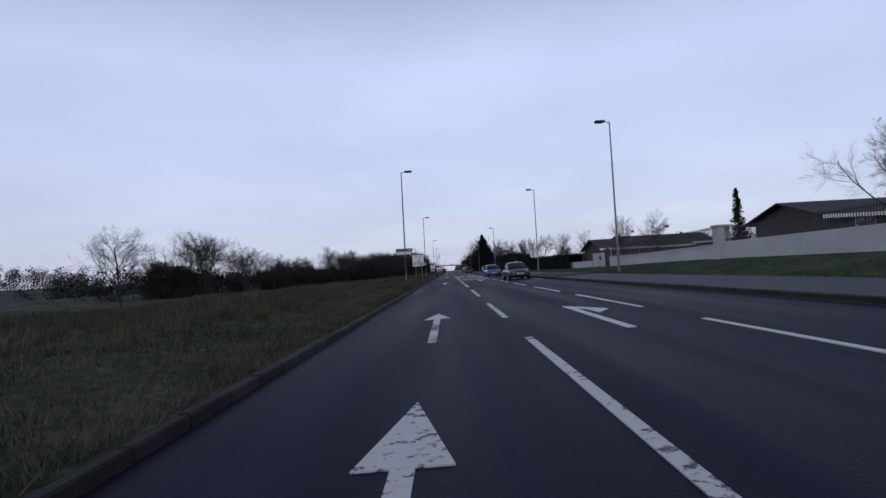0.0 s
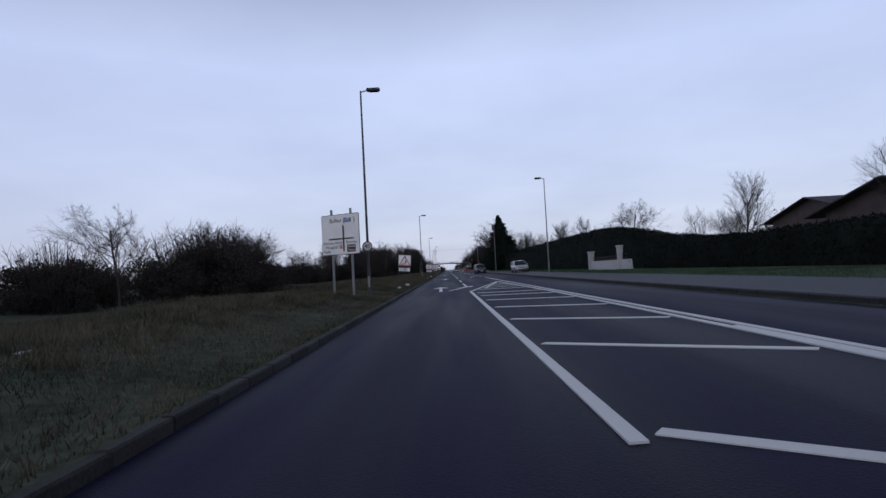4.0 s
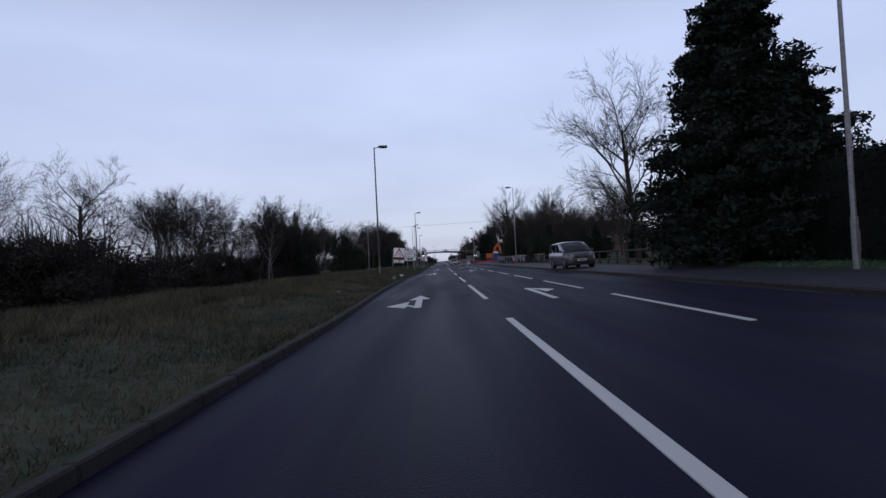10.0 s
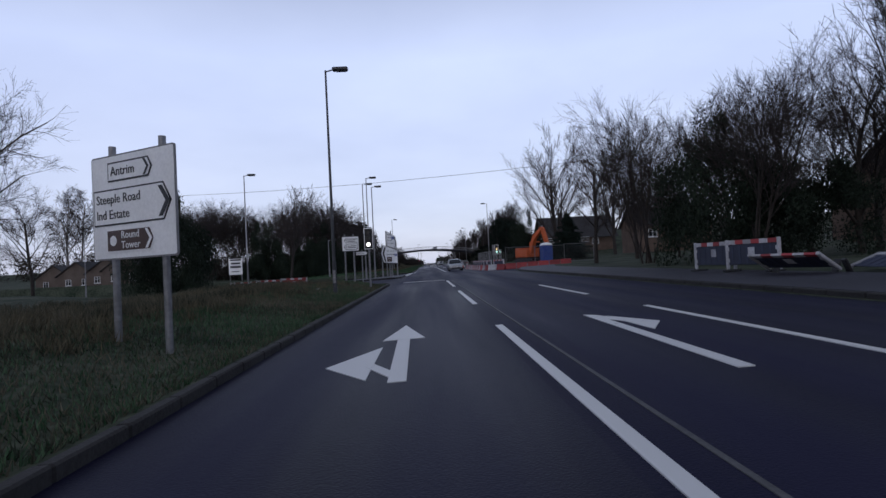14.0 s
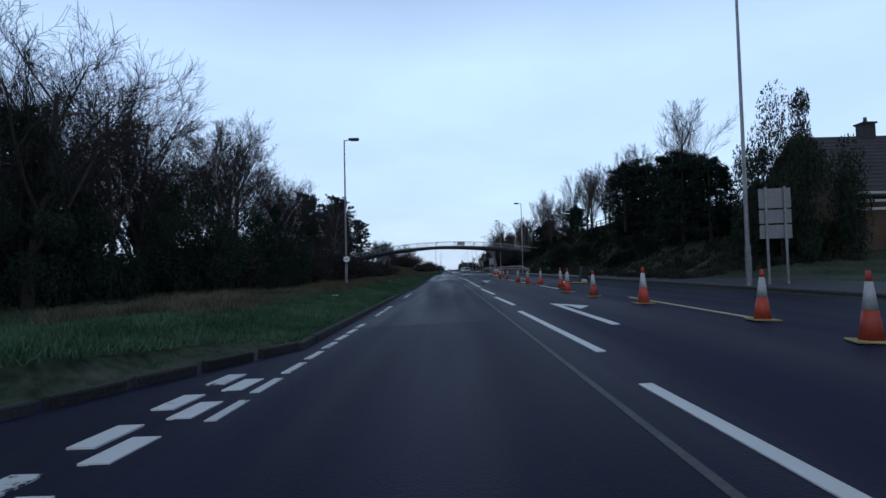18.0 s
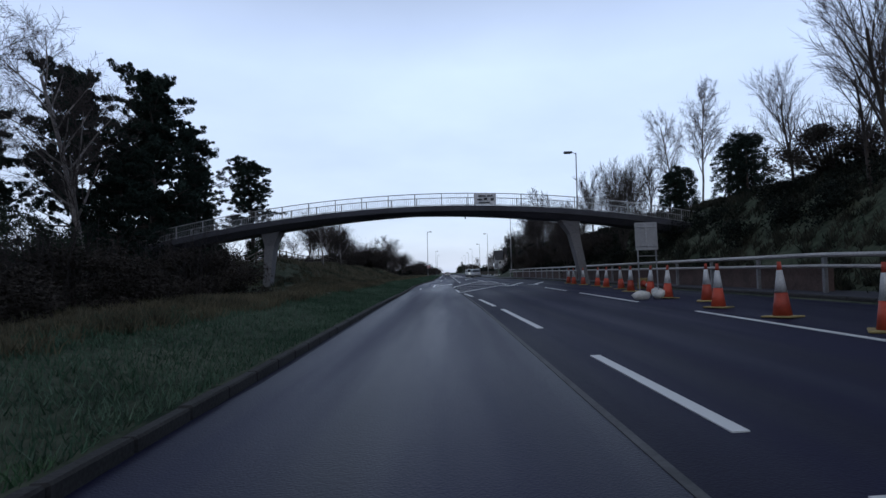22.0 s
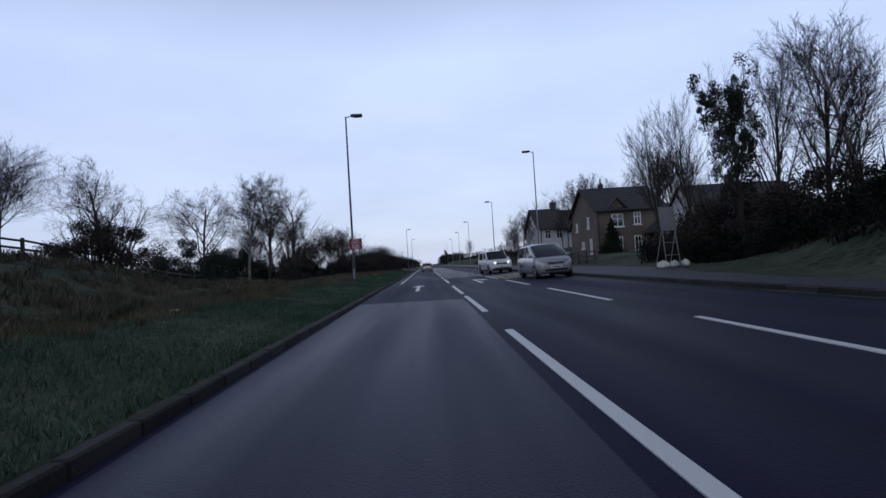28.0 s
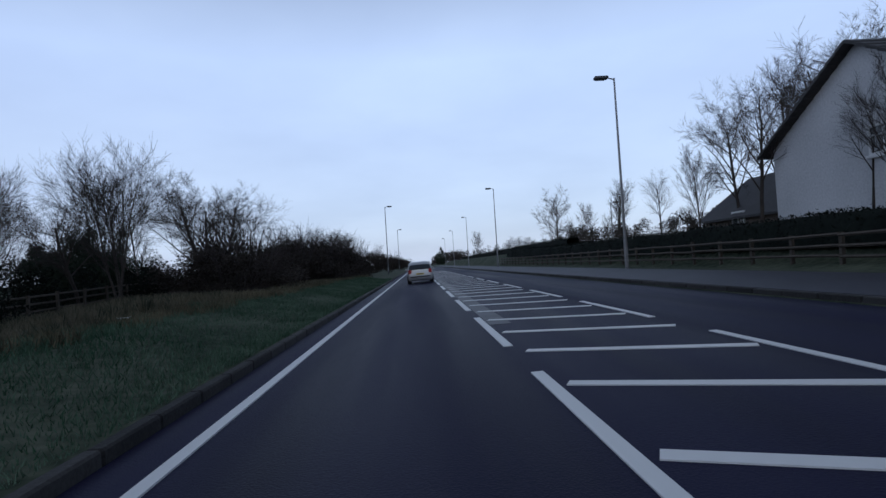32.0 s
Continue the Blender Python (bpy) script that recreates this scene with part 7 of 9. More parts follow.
def excavator():
    org = mat("excavator_orange", (0.5, 0.095, 0.018), 0.5, 0, 0.2, 1.5, 15)
    root = thing("excavator", "orange tracked excavator with its arm folded, in the works", "excavator", at=pose(14.0, 329.6, 0.12, 0, 0, -63))
    for s in (-0.95, 0.95):
        bm = prism(B(), [(-1.5, 0.0), (1.5, 0.0), (1.8, 0.3), (1.5, 0.68), (-1.5, 0.68), (-1.8, 0.3)], s - 0.25, s + 0.25)
        part("track", bm, BLACK, root)
    part("body", box(B(), -1.7, -1.15, 0.75, 1.0, 1.15, 1.85, 0.12), org, root)
    part("engine_cover", box(B(), -1.75, -1.1, 1.85, -0.3, 1.1, 2.1, 0.1), org, root)
    cab = part("cab", box(B(), -0.1, 0.2, 1.8, 1.25, 1.15, 2.9, 0.1), org, root)
    part("cab_glass", box(B(), 0.05, 1.1, 2.0, 1.1, 1.17, 2.75), GLASS, cab)
    part("cab_glass", box(B(), 1.2, 0.3, 2.0, 1.27, 1.05, 2.75), GLASS, cab)
    bm = prism(B(), [(0.6, 1.3), (1.1, 1.2), (2.1, 3.2), (3.6, 4.3), (3.5, 4.75), (1.7, 3.65)], -0.22, 0.22, pose(0, -0.35, 0))
    part("boom", bm, org, root)
    bm = prism(B(), [(3.3, 4.75), (3.9, 4.6), (4.9, 2.0), (4.6, 1.7), (4.3, 2.0)], -0.18, 0.18, pose(0, -0.35, 0))
    part("dipper_arm", bm, org, root)
    bm = prism(B(), [(4.3, 1.9), (4.9, 1.9), (5.0, 1.1), (4.5, 0.8), (4.0, 1.3)], -0.35, 0.35, pose(0, -0.35, 0))
    part("bucket", bm, STEEL_D, root)
    part("hydraulic_ram", tube(B(), (1.9, -0.35, 3.85), (3.7, -0.35, 4.85), 0.07, 0.07, 8), CHROME, root)


excavator()


def site_toilet(x, y):
    bl = mat("toilet_blue", (0.02, 0.05, 0.22), 0.55, 0, 0.2, 1.5, 15)
    root = thing("portable_toilet", "blue portable site toilet with a white domed roof", "portable toilet", at=pose(x, y, 0.1, 0, 0, 12))
    part("body", box(B(), -0.55, -0.55, 0.05, 0.55, 0.55, 2.05, 0.05), bl, root)
    part("door", box(B(), -0.4, -0.585, 0.15, 0.4, -0.552, 1.95, 0.01), bl, root, "ribbed blue door")
    bm = B()
    bmesh.ops.create_icosphere(bm, subdivisions=3, radius=1)
    for v in bm.verts:
        v.co = Vector((max(-0.58, min(0.58, v.co.x * 0.72)), max(-0.58, min(0.58, v.co.y * 0.72)), 2.05 + max(0, v.co.z) * 0.32))
    part("roof", bm, WHITE, root, "translucent white roof", True)


site_toilet(13.4, 315.8)
# a sign fallen on the road among sandbags
yl = thing("fallen_sign", "yellow works sign lying flat on the road beside sandbags", "road sign", at=pose(7.3, 354.8, 0.0, 0, 0, 35))
part("plate", box(B(), -0.6, -0.42, 0.05, 0.6, 0.42, 0.075, 0.005), mat("sign_yellow", (0.5, 0.36, 0.03), 0.5, 0, 0.15, 3, 30), yl)
for k in range(3):
    part("unreadable_line", box(B(), -0.4, 0.18 - 0.2 * k, 0.0755, 0.35, 0.26 - 0.2 * k, 0.079), BLACK, yl)
part("frame", box(B(), -0.7, -0.1, 0.0, 0.7, 0.1, 0.05), STEEL_D, yl)
for x, y in ((6.6, 354.7), (8.0, 355.6), (6.0, 394.3), (6.35, 394.5), (6.75, 394.7)):
    sandbag(x, y, 0.0, 0.85, x * 60)
bx = thing("litter_bin", "dark upright plastic bin standing by the kerb", "bin", at=pose(8.2, 356.6, 0, 0, 6, 10))
part("body", box(B(), -0.22, -0.2, 0, 0.22, 0.2, 0.85, 0.04), BLACK, bx)
part("lid", box(B(), -0.24, -0.22, 0.85, 0.24, 0.22, 0.93, 0.02), BLACK, bx)
# plastic delineator stalks and a small works sign by the cones
for x, y in ((5.8, 394.5), (6.4, 394.7)):
    st = thing("marker_stalk", "thin leaning white marker pole with a sandbag foot", "marker pole", "marker poles", pose(x, y, 0, 0, -9, 0))
    part("stalk", tube(B(), (0, 0, 0), (0, 0, 1.55), 0.025, 0.02, 6), WHITE_P, st)
    part("foot", box(B(), -0.25, -0.15, 0, 0.25, 0.15, 0.1, 0.03), BLACK, st)
ws = thing("works_sign", "grey-backed works sign on a leaning wire stand with sandbags", "road sign", at=pose(6.6, 405.6, 0.0, -7, 0, -8))
p = sign_plate(ws, 0.72, 0.95, 0, 2.12, SIGN_GREY, 0, 0.02, STEEL)
for zz in (1.8, 2.45):
    part("stiffener", box(B(), -0.34, -0.045, zz - 0.03, 0.34, -0.019, zz + 0.03), STEEL, p)
part("stiffener", box(B(), -0.03, -0.044, 1.66, 0.03, -0.019, 2.58), STEEL, p)
for sx in (-0.3, 0.3):
    part("leg", tube(B(), (sx, 0.03, 0), (sx * 0.95, 0.03, 1.7), 0.02, 0.02, 6), STEEL, ws)
    part("leg", tube(B(), (sx + 0.15, 0.75, 0.1), (sx, 0.04, 1.95), 0.02, 0.02, 6), STEEL, ws)
part("cross_bar", tube(B(), (-0.3, 0.03, 1.45), (0.36, 0.03, 1.45), 0.018, 0.018, 6), STEEL, ws)
for x, y, a in ((6.25, 405.4, 20), (6.9, 405.6, 70), (7.1, 406.1, 100)):
    sandbag(x, y, 0.0, 1.25, a, "white sandbag by the foot of the sign stand")
rub = tagged(part("rubber_scrap", box(B(), -0.11, -0.09, 0, 0.11, 0.09, 0.06, 0.03), BLACK), "small black lump of rubber lying on the road", "debris")
rub.matrix_basis = pose(2.6, 364.2, 0.0, 0, 0, 20)
rub = tagged(part("rubber_scrap", box(B(), -0.15, -0.06, 0, 0.15, 0.06, 0.04, 0.02), BLACK), "flat black scrap lying on the road", "debris")
rub.matrix_basis = pose(0.55, 424.5, 0.0, 0, 0, 70)


def safety_barrier():
    root = thing("crash_barrier", "long steel safety barrier with a pale top rail", "crash barrier")
    xs = lambda y: right_edge(y) + 0.75 + 0.3 * smooth(440, 462, y)
    top = lambda y: 1.18 - 0.42 * (1 - smooth(392, 402, y))
    ys = [393 + 3.2 * i for i in range(23)]
    pale = mat("pale_rail_steel", (0.32, 0.30, 0.29), 0.5, 0.3, 0.25, 1, 12)
    for y in ys:
        part("barrier_post", box(B(), xs(y) - 0.05, y - 0.05, 0.0, xs(y) + 0.05, y + 0.05, top(y) + 0.02), STEEL, root)
    for a, b in zip(ys, ys[1:]):
        for f, r in ((1.0, 0.065), (0.74, 0.05)):
            part("rail", tube(B(), (xs(a) - 0.07, a, top(a) * f), (xs(b) - 0.07, b, top(b) * f), r, r, 8), pale, root)


safety_barrier()
wall_run("low_wall", [(10.75, 403, 0.1), (10.75, 416, 0.1), (10.75, 446, 0.1), (9.6, 465, 0.1)], 0.8, 0.25, mat("brown_brick_low", (0.07, 0.045, 0.04), 0.9, 0, 0.35, 1.5, 12), "low brown retaining wall behind the safety barrier")


def rail_fence(pts, h, rails, label, step=1.9):
    root = thing("timber_fence", label, "fence")
    for (x0, y0), (x1, y1) in zip(pts, pts[1:]):
        L = math.dist((x0, y0), (x1, y1))
        k = max(1, int(L / step))
        P = [(x0 + (x1 - x0) * i / k, y0 + (y1 - y0) * i / k) for i in range(k + 1)]
        P = [(x, y, ground_z(x, y)) for x, y in P]
        for x, y, z in P[:-1]:
            o = part("post", box(B(), -0.05, -0.05, -0.3, 0.05, 0.05, h + crng.uniform(-0.03, 0.05)), WOOD, root)
            o.matrix_basis = pose(x, y, z, crng.uniform(-2, 2), crng.uniform(-2, 2), 0)
        for a, b in zip(P, P[1:]):
            for j in range(rails):
                zz = h * (0.32 + 0.6 * j / max(1, rails - 1))
                part("rail", tube(B(), (a[0] - 0.06, a[1], a[2] + zz + crng.uniform(-0.02, 0.02)), (b[0] - 0.06, b[1], b[2] + zz + crng.uniform(-0.02, 0.02)), 0.045, 0.045, 4), WOOD, root)


rail_fence([(-15, 428), (-15, 460), (-15.4, 520), (-16, 580)], 1.05, 3, "weathered post and rail fence along the bank")
rail_fence([(11.4, 509), (11.6, 540), (11.6, 600)], 0.95, 3, "dark weathered timber rail fence behind the footway")
rail_fence([(18.9, 356), (18.6, 372), (18.6, 393)], 1.15, 3, "post and rail fence on top of the embankment")
rail_fence([(10.9, 206), (11.2, 228), (11.8, 250)], 0.9, 2, "low timber rail fence behind the verge")
hedge("hedge", [(12.4, 526), (12.5, 545), (12.6, 575), (13, 600)], 0.95, 0.8, 16000, "low dark scrubby hedge behind the timber fence", HEDGE, 0.06)
hedge("hedge", [(14, 573), (15, 640), (17, 720)], 0.85, 1.1, 16000, "dark hedge behind the footway", HEDGE, 0.07)


# ---- vehicles ----
def car(name, label, x, y, yaw, L, Wd, H, paint, style="hatch", plate_mat=None, lamps_on=False, z=0.0):
    """A car whose nose points along -y before the turn. Origin: ground, middle of the nose.
    One loft of cross-sections; the faces above the waist become the glazing."""
    root = thing(name, label, "car" if style != "van" else "van", "", pose(x, y, z, 0, 0, yaw))
    w = Wd / 2
    belt = (0.60 if style != "van" else 0.55) * H
    hood = (0.575 if style not in ("van", "mpv", "suv") else 0.60) * H
    ws0, ws1, rr, rb = {"hatch": (0.24, 0.44, 0.80, 0.975), "sedan": (0.25, 0.43, 0.66, 0.83), "estate": (0.25, 0.43, 0.90, 0.985), "mpv": (0.15, 0.40, 0.88, 0.985), "suv": (0.26, 0.40, 0.88, 0.985),
                        "van": (0.21, 0.37, 0.95, 0.992)}[style]
    # (place along, bottom, shoulder, roof, width): the roof equals the shoulder where there is no cabin
    st = [(0.0, 0.36, hood * 0.66, None, 0.70), (0.012, 0.27, hood * 0.76, None, 0.84), (0.035, 0.22, hood * 0.86, None, 0.93), (0.08, 0.19, hood * 0.93, None, 0.975), (0.16, 0.18, hood * 0.985, None, 0.995)]
    if style in ("suv", "van"):
        st = [(0.0, 0.34, hood * 0.78, None, 0.80), (0.01, 0.27, hood * 0.85, None, 0.89), (0.03, 0.22, hood * 0.91, None, 0.95), (0.08, 0.19, hood * 0.955, None, 0.98), (0.16, 0.18, hood * 0.99, None, 0.995)]
    st.append((ws0, 0.18, belt, None, 1.0))
    for t in (0.35, 0.7, 1.0):
        st.append((ws0 + (ws1 - ws0) * t, 0.18, belt * (1 + 0.005 * t), belt + (H * 0.965 - belt) * (t ** 0.8), 1.0))
    for t in (0.3, 0.65, 1.0):
        st.append((ws1 + (rr - ws1) * t, 0.18, belt * (1.01 + 0.025 * t), H * (1.0 - 0.035 * abs(t - 0.35) / 0.65), 1.0 - 0.01 * t))
    for t in (0.4, 0.75, 1.0):
        st.append((rr + (rb - rr) * t, 0.2, belt * 1.035, belt * 1.035 + (H * 0.955 - belt * 1.035) * (1 - t ** 1.25), 0.985 - 0.035 * t) if t < 1 else (rb, 0.22, belt * 1.03, None, 0.95))
    if style == "sedan":
        st += [(0.95, 0.24, belt * 1.01, None, 0.93)]
    st += [(0.995, 0.3, belt * (0.86 if style != "sedan" else 0.9), None, 0.88), (1.0, 0.38, belt * 0.74, None, 0.80)]
    tw = 0.76 if style not in ("van", "mpv", "suv") else 0.83
    rings = []
    for fy, zb, zs, zr, k in st:
        ww = w * k
        cab = zr is not None
        zr = zs if zr is None else max(zr, zs + 0.004)
        u = min(1.0, (zr - zs) / (H - belt)) if cab else 0.0
        low = [(0.84, 0.0), (0.955, 0.1), (1.0, 0.38), (0.99, 0.66), (0.955, 0.9)]
        pts = [(ww * a, zb + (zs - zb) * c) for a, c in low]
        pts += [(ww * 0.90, zs), (ww * (0.90 - (0.90 - tw) * 0.85 * u), zs + (zr - zs) * 0.86), (ww * (0.88 - (0.88 - tw + 0.08) * u), zs + (zr - zs) * 0.97), (ww * 0.42, zr + 0.012)]
        rings.append((fy * L, [(-a, c) for a, c in pts] + [(a, c) for a, c in pts[::-1]], cab))
    n = len(rings[0][1])
    shell, glass = B(), B()

    def quad(bm, i, j):
        cs = [(rings[i][1][j], rings[i][0]), (rings[i][1][(j + 1) % n], rings[i][0]), (rings[i + 1][1][(j + 1) % n], rings[i + 1][0]), (rings[i + 1][1][j], rings[i + 1][0])]
        bm.faces.new([bm.verts.new((p[0], yy, p[1])) for p, yy in cs])

    i0 = next(i for i, r in enumerate(rings) if r[2]) - 1
    i1 = max(i for i, r in enumerate(rings) if r[2])
    for i in range(len(rings) - 1):
        for j in range(n):
            side = j in (5, n - 7)
            top = 6 <= j <= n - 8
            front = i0 <= i < i0 + 3
            rear = i1 - 1 <= i <= i1
            is_glass = (side and i0 < i < i1 + 0 and not (style == "van" and i > i0 + 3)) or ((top or side) and front and i >= i0 and (top or i > i0)) or (top and rear and style not in ("van",) and i1 - 1 <= i <= i1)
            quad(glass if is_glass else shell, i, j)
    for k, r in ((0, rings[0]), (1, rings[-1])):
        shell.faces.new([shell.verts.new((p[0], r[0], p[1])) for p in (r[1] if k == 0 else r[1][::-1])])
    for bm in (shell, glass):
        bmesh.ops.remove_doubles(bm, verts=bm.verts[:], dist=0.0005)
        bmesh.ops.recalc_face_normals(bm, faces=bm.faces[:])
    part("body", shell, paint, root, "", True)
    part("glazing", glass, GLASS, root, "dark tinted windows", True)
    zr = H * 0.955
    for s in (-1, 1):
        for f0, f1, t0 in ((ws0 + 0.005, ws1, 0.038), (ws1 + (rr - ws1) * (0.3 if style == "van" else 0.42), ws1 + (rr - ws1) * (0.3 if style == "van" else 0.40), 0.035), (rb - 0.02, rr + 0.02, 0.06)):
            if style == "van" and f0 > 0.9:
                continue
            part("pillar", tube(B(), (s * w * 0.90, f0 * L, belt + 0.01), (s * w * (tw + 0.02), f1 * L, zr - 0.02), t0, t0 * 0.8, 6), paint, root)
        sx = sorted((s * w * 0.97, s * (w + 0.17)))
        part("door_mirror", box(B(), sx[0], (ws0 + 0.06) * L, belt + 0.0, sx[1], (ws0 + 0.06) * L + 0.1, belt + 0.14, 0.035), paint if style != "van" else BLACK, root)
        hx = sorted((s * w * 0.50, s * w * 0.88))
        bm = B()
        box(bm, hx[0], -0.005 if style not in ("suv", "van") else -0.03, hood * 0.66, hx[1], 0.24, hood * 0.84, 0.04)
        for v in bm.verts:
            v.co.y += (0.22 if style not in ("suv", "van") else 0.1) * ((abs(v.co.x) - w * 0.5) / (w * 0.4)) ** 2
        part("headlight", bm, glow_mat("headlight_lit", (1, 0.98, 0.9), 1.1) if lamps_on else mat("headlight_glass", (0.45, 0.45, 0.47), 0.15, 0.3, 0.1, 5, 20), root)
        rx = sorted((s * w * 0.64, s * w * 0.9))
        part("rear_light", box(B(), rx[0], L * 0.975, belt * 0.74, rx[1], L * 0.998, belt * 1.06, 0.03), mat("rear_lamp_red", (0.25, 0.01, 0.01), 0.25, 0, 0.1, 5, 20), root)
        for yy in (0.175 * L, 0.79 * L):
            r = 0.315 if style not in ("suv", "van") else 0.34
            wh = new("wheel")
            wh.parent, wh.location = root, (s * (w - 0.1), yy, r)
            part("tyre", tube(B(), (-0.1, 0, 0), (0.108, 0, 0) if s > 0 else (0.1, 0, 0), r, r, 24), TYRE, wh)
            part("rim", tube(B(), (s * 0.09, 0, 0), (s * 0.114, 0, 0), r * 0.66, r * 0.6, 20), CHROME, wh)
            bm = B()
            for k in range(5):
                t = k * 2 * math.pi / 5
                tube(bm, (s * 0.118, 0, 0), (s * 0.118, math.cos(t) * r * 0.55, math.sin(t) * r * 0.55), 0.03, 0.022, 5)
            part("spokes", bm, STEEL_D, wh)
            bm = B()
            for k in range(14):
                t0, t1 = math.pi * (k * 1.1 - 0.7) / 14, math.pi * (k * 1.1 + 0.4) / 14
                bm.faces.new([bm.verts.new((s * (w * 1.0 + 0.003), yy + math.cos(t) * q, r + math.sin(t) * q)) for t, q in ((t0, 0.0), (t1, 0.0), (t1, r + 0.045), (t0, r + 0.045))][1:])
            part("wheel_arch", bm, BLACK, root)
    bm = B()
    box(bm, -w * 0.46, -0.014, hood * 0.64, w * 0.46, 0.08, hood * 0.74, 0.015)
    part("grille", bm, BLACK, root)
    part("lower_intake", box(B(), -w * 0.62, -0.01, 0.33, w * 0.62, 0.08, 0.43, 0.02), BLACK, root)
    part("grille_bar", box(B(), -w * 0.44, -0.022, hood * 0.675, w * 0.44, -0.015, hood * 0.70), CHROME, root)
    for yy, zz, pm, sg in ((-0.02, 0.50, WHITE, 1), (L + 0.012, 0.64 if style != "sedan" else 0.7, plate_mat or mat("yellow_plate", (0.5, 0.38, 0.05), 0.5, 0, 0.1, 4, 20), -1)):
        np_ = part("number_plate", box(B(), -0.26, yy - 0.008, zz - 0.055, 0.26, yy + 0.008, zz + 0.055), pm, root)
        part("plain_bar", box(B(), -0.2, yy - 0.0125 if sg > 0 else yy + 0.0085, zz - 0.025, 0.2, yy - 0.0085 if sg > 0 else yy + 0.0125, zz + 0.025), BLACK, np_)
    if style == "suv":
        part("lower_bumper", box(B(), -w * 0.86, -0.02, 0.2, w * 0.86, 0.12, 0.4, 0.04), BLACK, root, "black plastic lower bumper")
        for s in (-1, 1):
            part("roof_rail", tube(B(), (s * w * 0.72, 0.44 * L, H * 0.99), (s * w * 0.70, 0.86 * L, H * 0.985), 0.022, 0.022, 6), BLACK, root)
            part("sill", box(B(), min(s * w * 0.93, s * w * 1.005), 0.26 * L, 0.18, max(s * w * 0.93, s * w * 1.005), 0.70 * L, 0.34, 0.02), BLACK, root, "black plastic sill")
            for f in (0.30, 0.52):
                part("door_seam", box(B(), min(s * w * 0.995, s * w * 1.006), f * L, 0.36, max(s * w * 0.995, s * w * 1.006), f * L + 0.012, belt * 0.93), BLACK, root)
    part("rear_bumper_strip", box(B(), -w * 0.78, L - 0.03, 0.42, w * 0.78, L + 0.015, 0.5, 0.01), BLACK, root)
    return root


def paint(name, c, metal=0.0, rough=0.3):
    m = mat(name, c, rough, metal, 0.06, 1.5, 60)
    m.node_tree.nodes["Principled BSDF"].inputs["Coat Weight"].default_value = 0.5
    return m


car("sedan_car", "dark grey saloon car on the far side of the road", 5.5, 56.2, 3, 4.4, 1.72, 1.45, paint("dark_grey_paint", (0.028, 0.028, 0.032), 0.3), "sedan")
car("hatchback_car", "bright blue hatchback on the far side of the road", 5.25, 77.4, 4, 3.95, 1.7, 1.48, paint("blue_paint", (0.035, 0.085, 0.33), 0.3), "hatch")
car("estate_car", "pale silver estate car pulled on to the footway", 9.2, 146.6, 2, 4.4, 1.74, 1.5, paint("pale_silver_paint", (0.42, 0.42, 0.43), 0.4), "estate", z=0.13)
car("panel_van", "dark blue small panel van on the far side of the road", 6.1, 178.4, 6, 4.1, 1.66, 1.80, paint("navy_paint", (0.010, 0.010, 0.022), 0.0, 0.4), "van")
car("people_carrier", "grey people carrier on the far side of the road", 7.9, 214.5, 3, 4.25, 1.76, 1.62, paint("slate_paint", (0.10, 0.105, 0.125), 0.4), "mpv", z=0.13)
car("hatchback_car", "silver hatchback waiting beside the works barriers", 3.3, 321.0, 0, 4.3, 1.76, 1.48, paint("silver_paint", (0.40, 0.41, 0.43), 0.5), "hatch")
car("people_carrier", "silver people carrier on the far side of the road", 6.2, 498.2, 4, 4.15, 1.72, 1.64, paint("silver_grey_paint", (0.36, 0.36, 0.38), 0.4), "mpv")
car("suv_car", "white compact off-roader with lit headlights on the far side", 5.95, 514.2, 8, 4.2, 1.76, 1.74, paint("white_paint", (0.6, 0.6, 0.6)), "suv", None, True)
car("hatchback_car", "silver hatchback driving ahead in the near lane", 0.45, 565.5, 180, 4.0, 1.7, 1.46, paint("light_silver_paint", (0.42, 0.42, 0.43), 0.45), "hatch")


# ---- signal post on the island, seen from behind ----
sp = thing("traffic_light", "grey signal post with a dark signal head seen from behind", "traffic light", "traffic lights", pose(-4.2, 312.7, 0.13, 0, 0, 150))
part("base_section", tube(B(), (0, 0, -0.2), (0, 0, 1.2), 0.085, 0.085, 10), STEEL, sp)
part("pole", tube(B(), (0, 0, 1.2), (0, 0, 3.35), 0.057, 0.057, 10), STEEL, sp)
hd = part("signal_head", box(B(), -0.14, -0.33, 2.35, 0.14, -0.1, 3.3, 0.04), BLACK, sp)
for zz in (3.12, 2.83, 2.53):
    part("lens", tube(B(), (0, -0.33, zz), (0, -0.345, zz), 0.1, 0.1, 14), DARKLENS, hd)
    bm = B()
    for k in range(9):
        a0, a1 = radians(200 - 25 * k), radians(175 - 25 * k)
        bm.faces.new([bm.verts.new((0.115 * math.cos(a), yy, zz + 0.115 * math.sin(a))) for a, yy in ((a0, -0.34), (a1, -0.34), (a1, -0.5), (a0, -0.5))])
    part("visor", bm, BLACK, hd)
cm = part("camera_arm", tube(B(), (0, 0, 3.3), (0.05, 0, 3.5), 0.03, 0.03, 6), BLACK, sp)
part("detector", box(B(), -0.38, -0.08, 3.46, 0.06, 0.08, 3.6, 0.03), BLACK, sp)

# dark climber on the brick house and conifer by its front
plant("spruce", 15.75, 517.9, 2.9, 0.9)

# ---- litter along the verge ----
lrng = random.Random(12)
SCRAP = mat("pale_litter", (0.42, 0.42, 0.43), 0.7, 0, 0.3, 9, 40, obj_var=0.4)


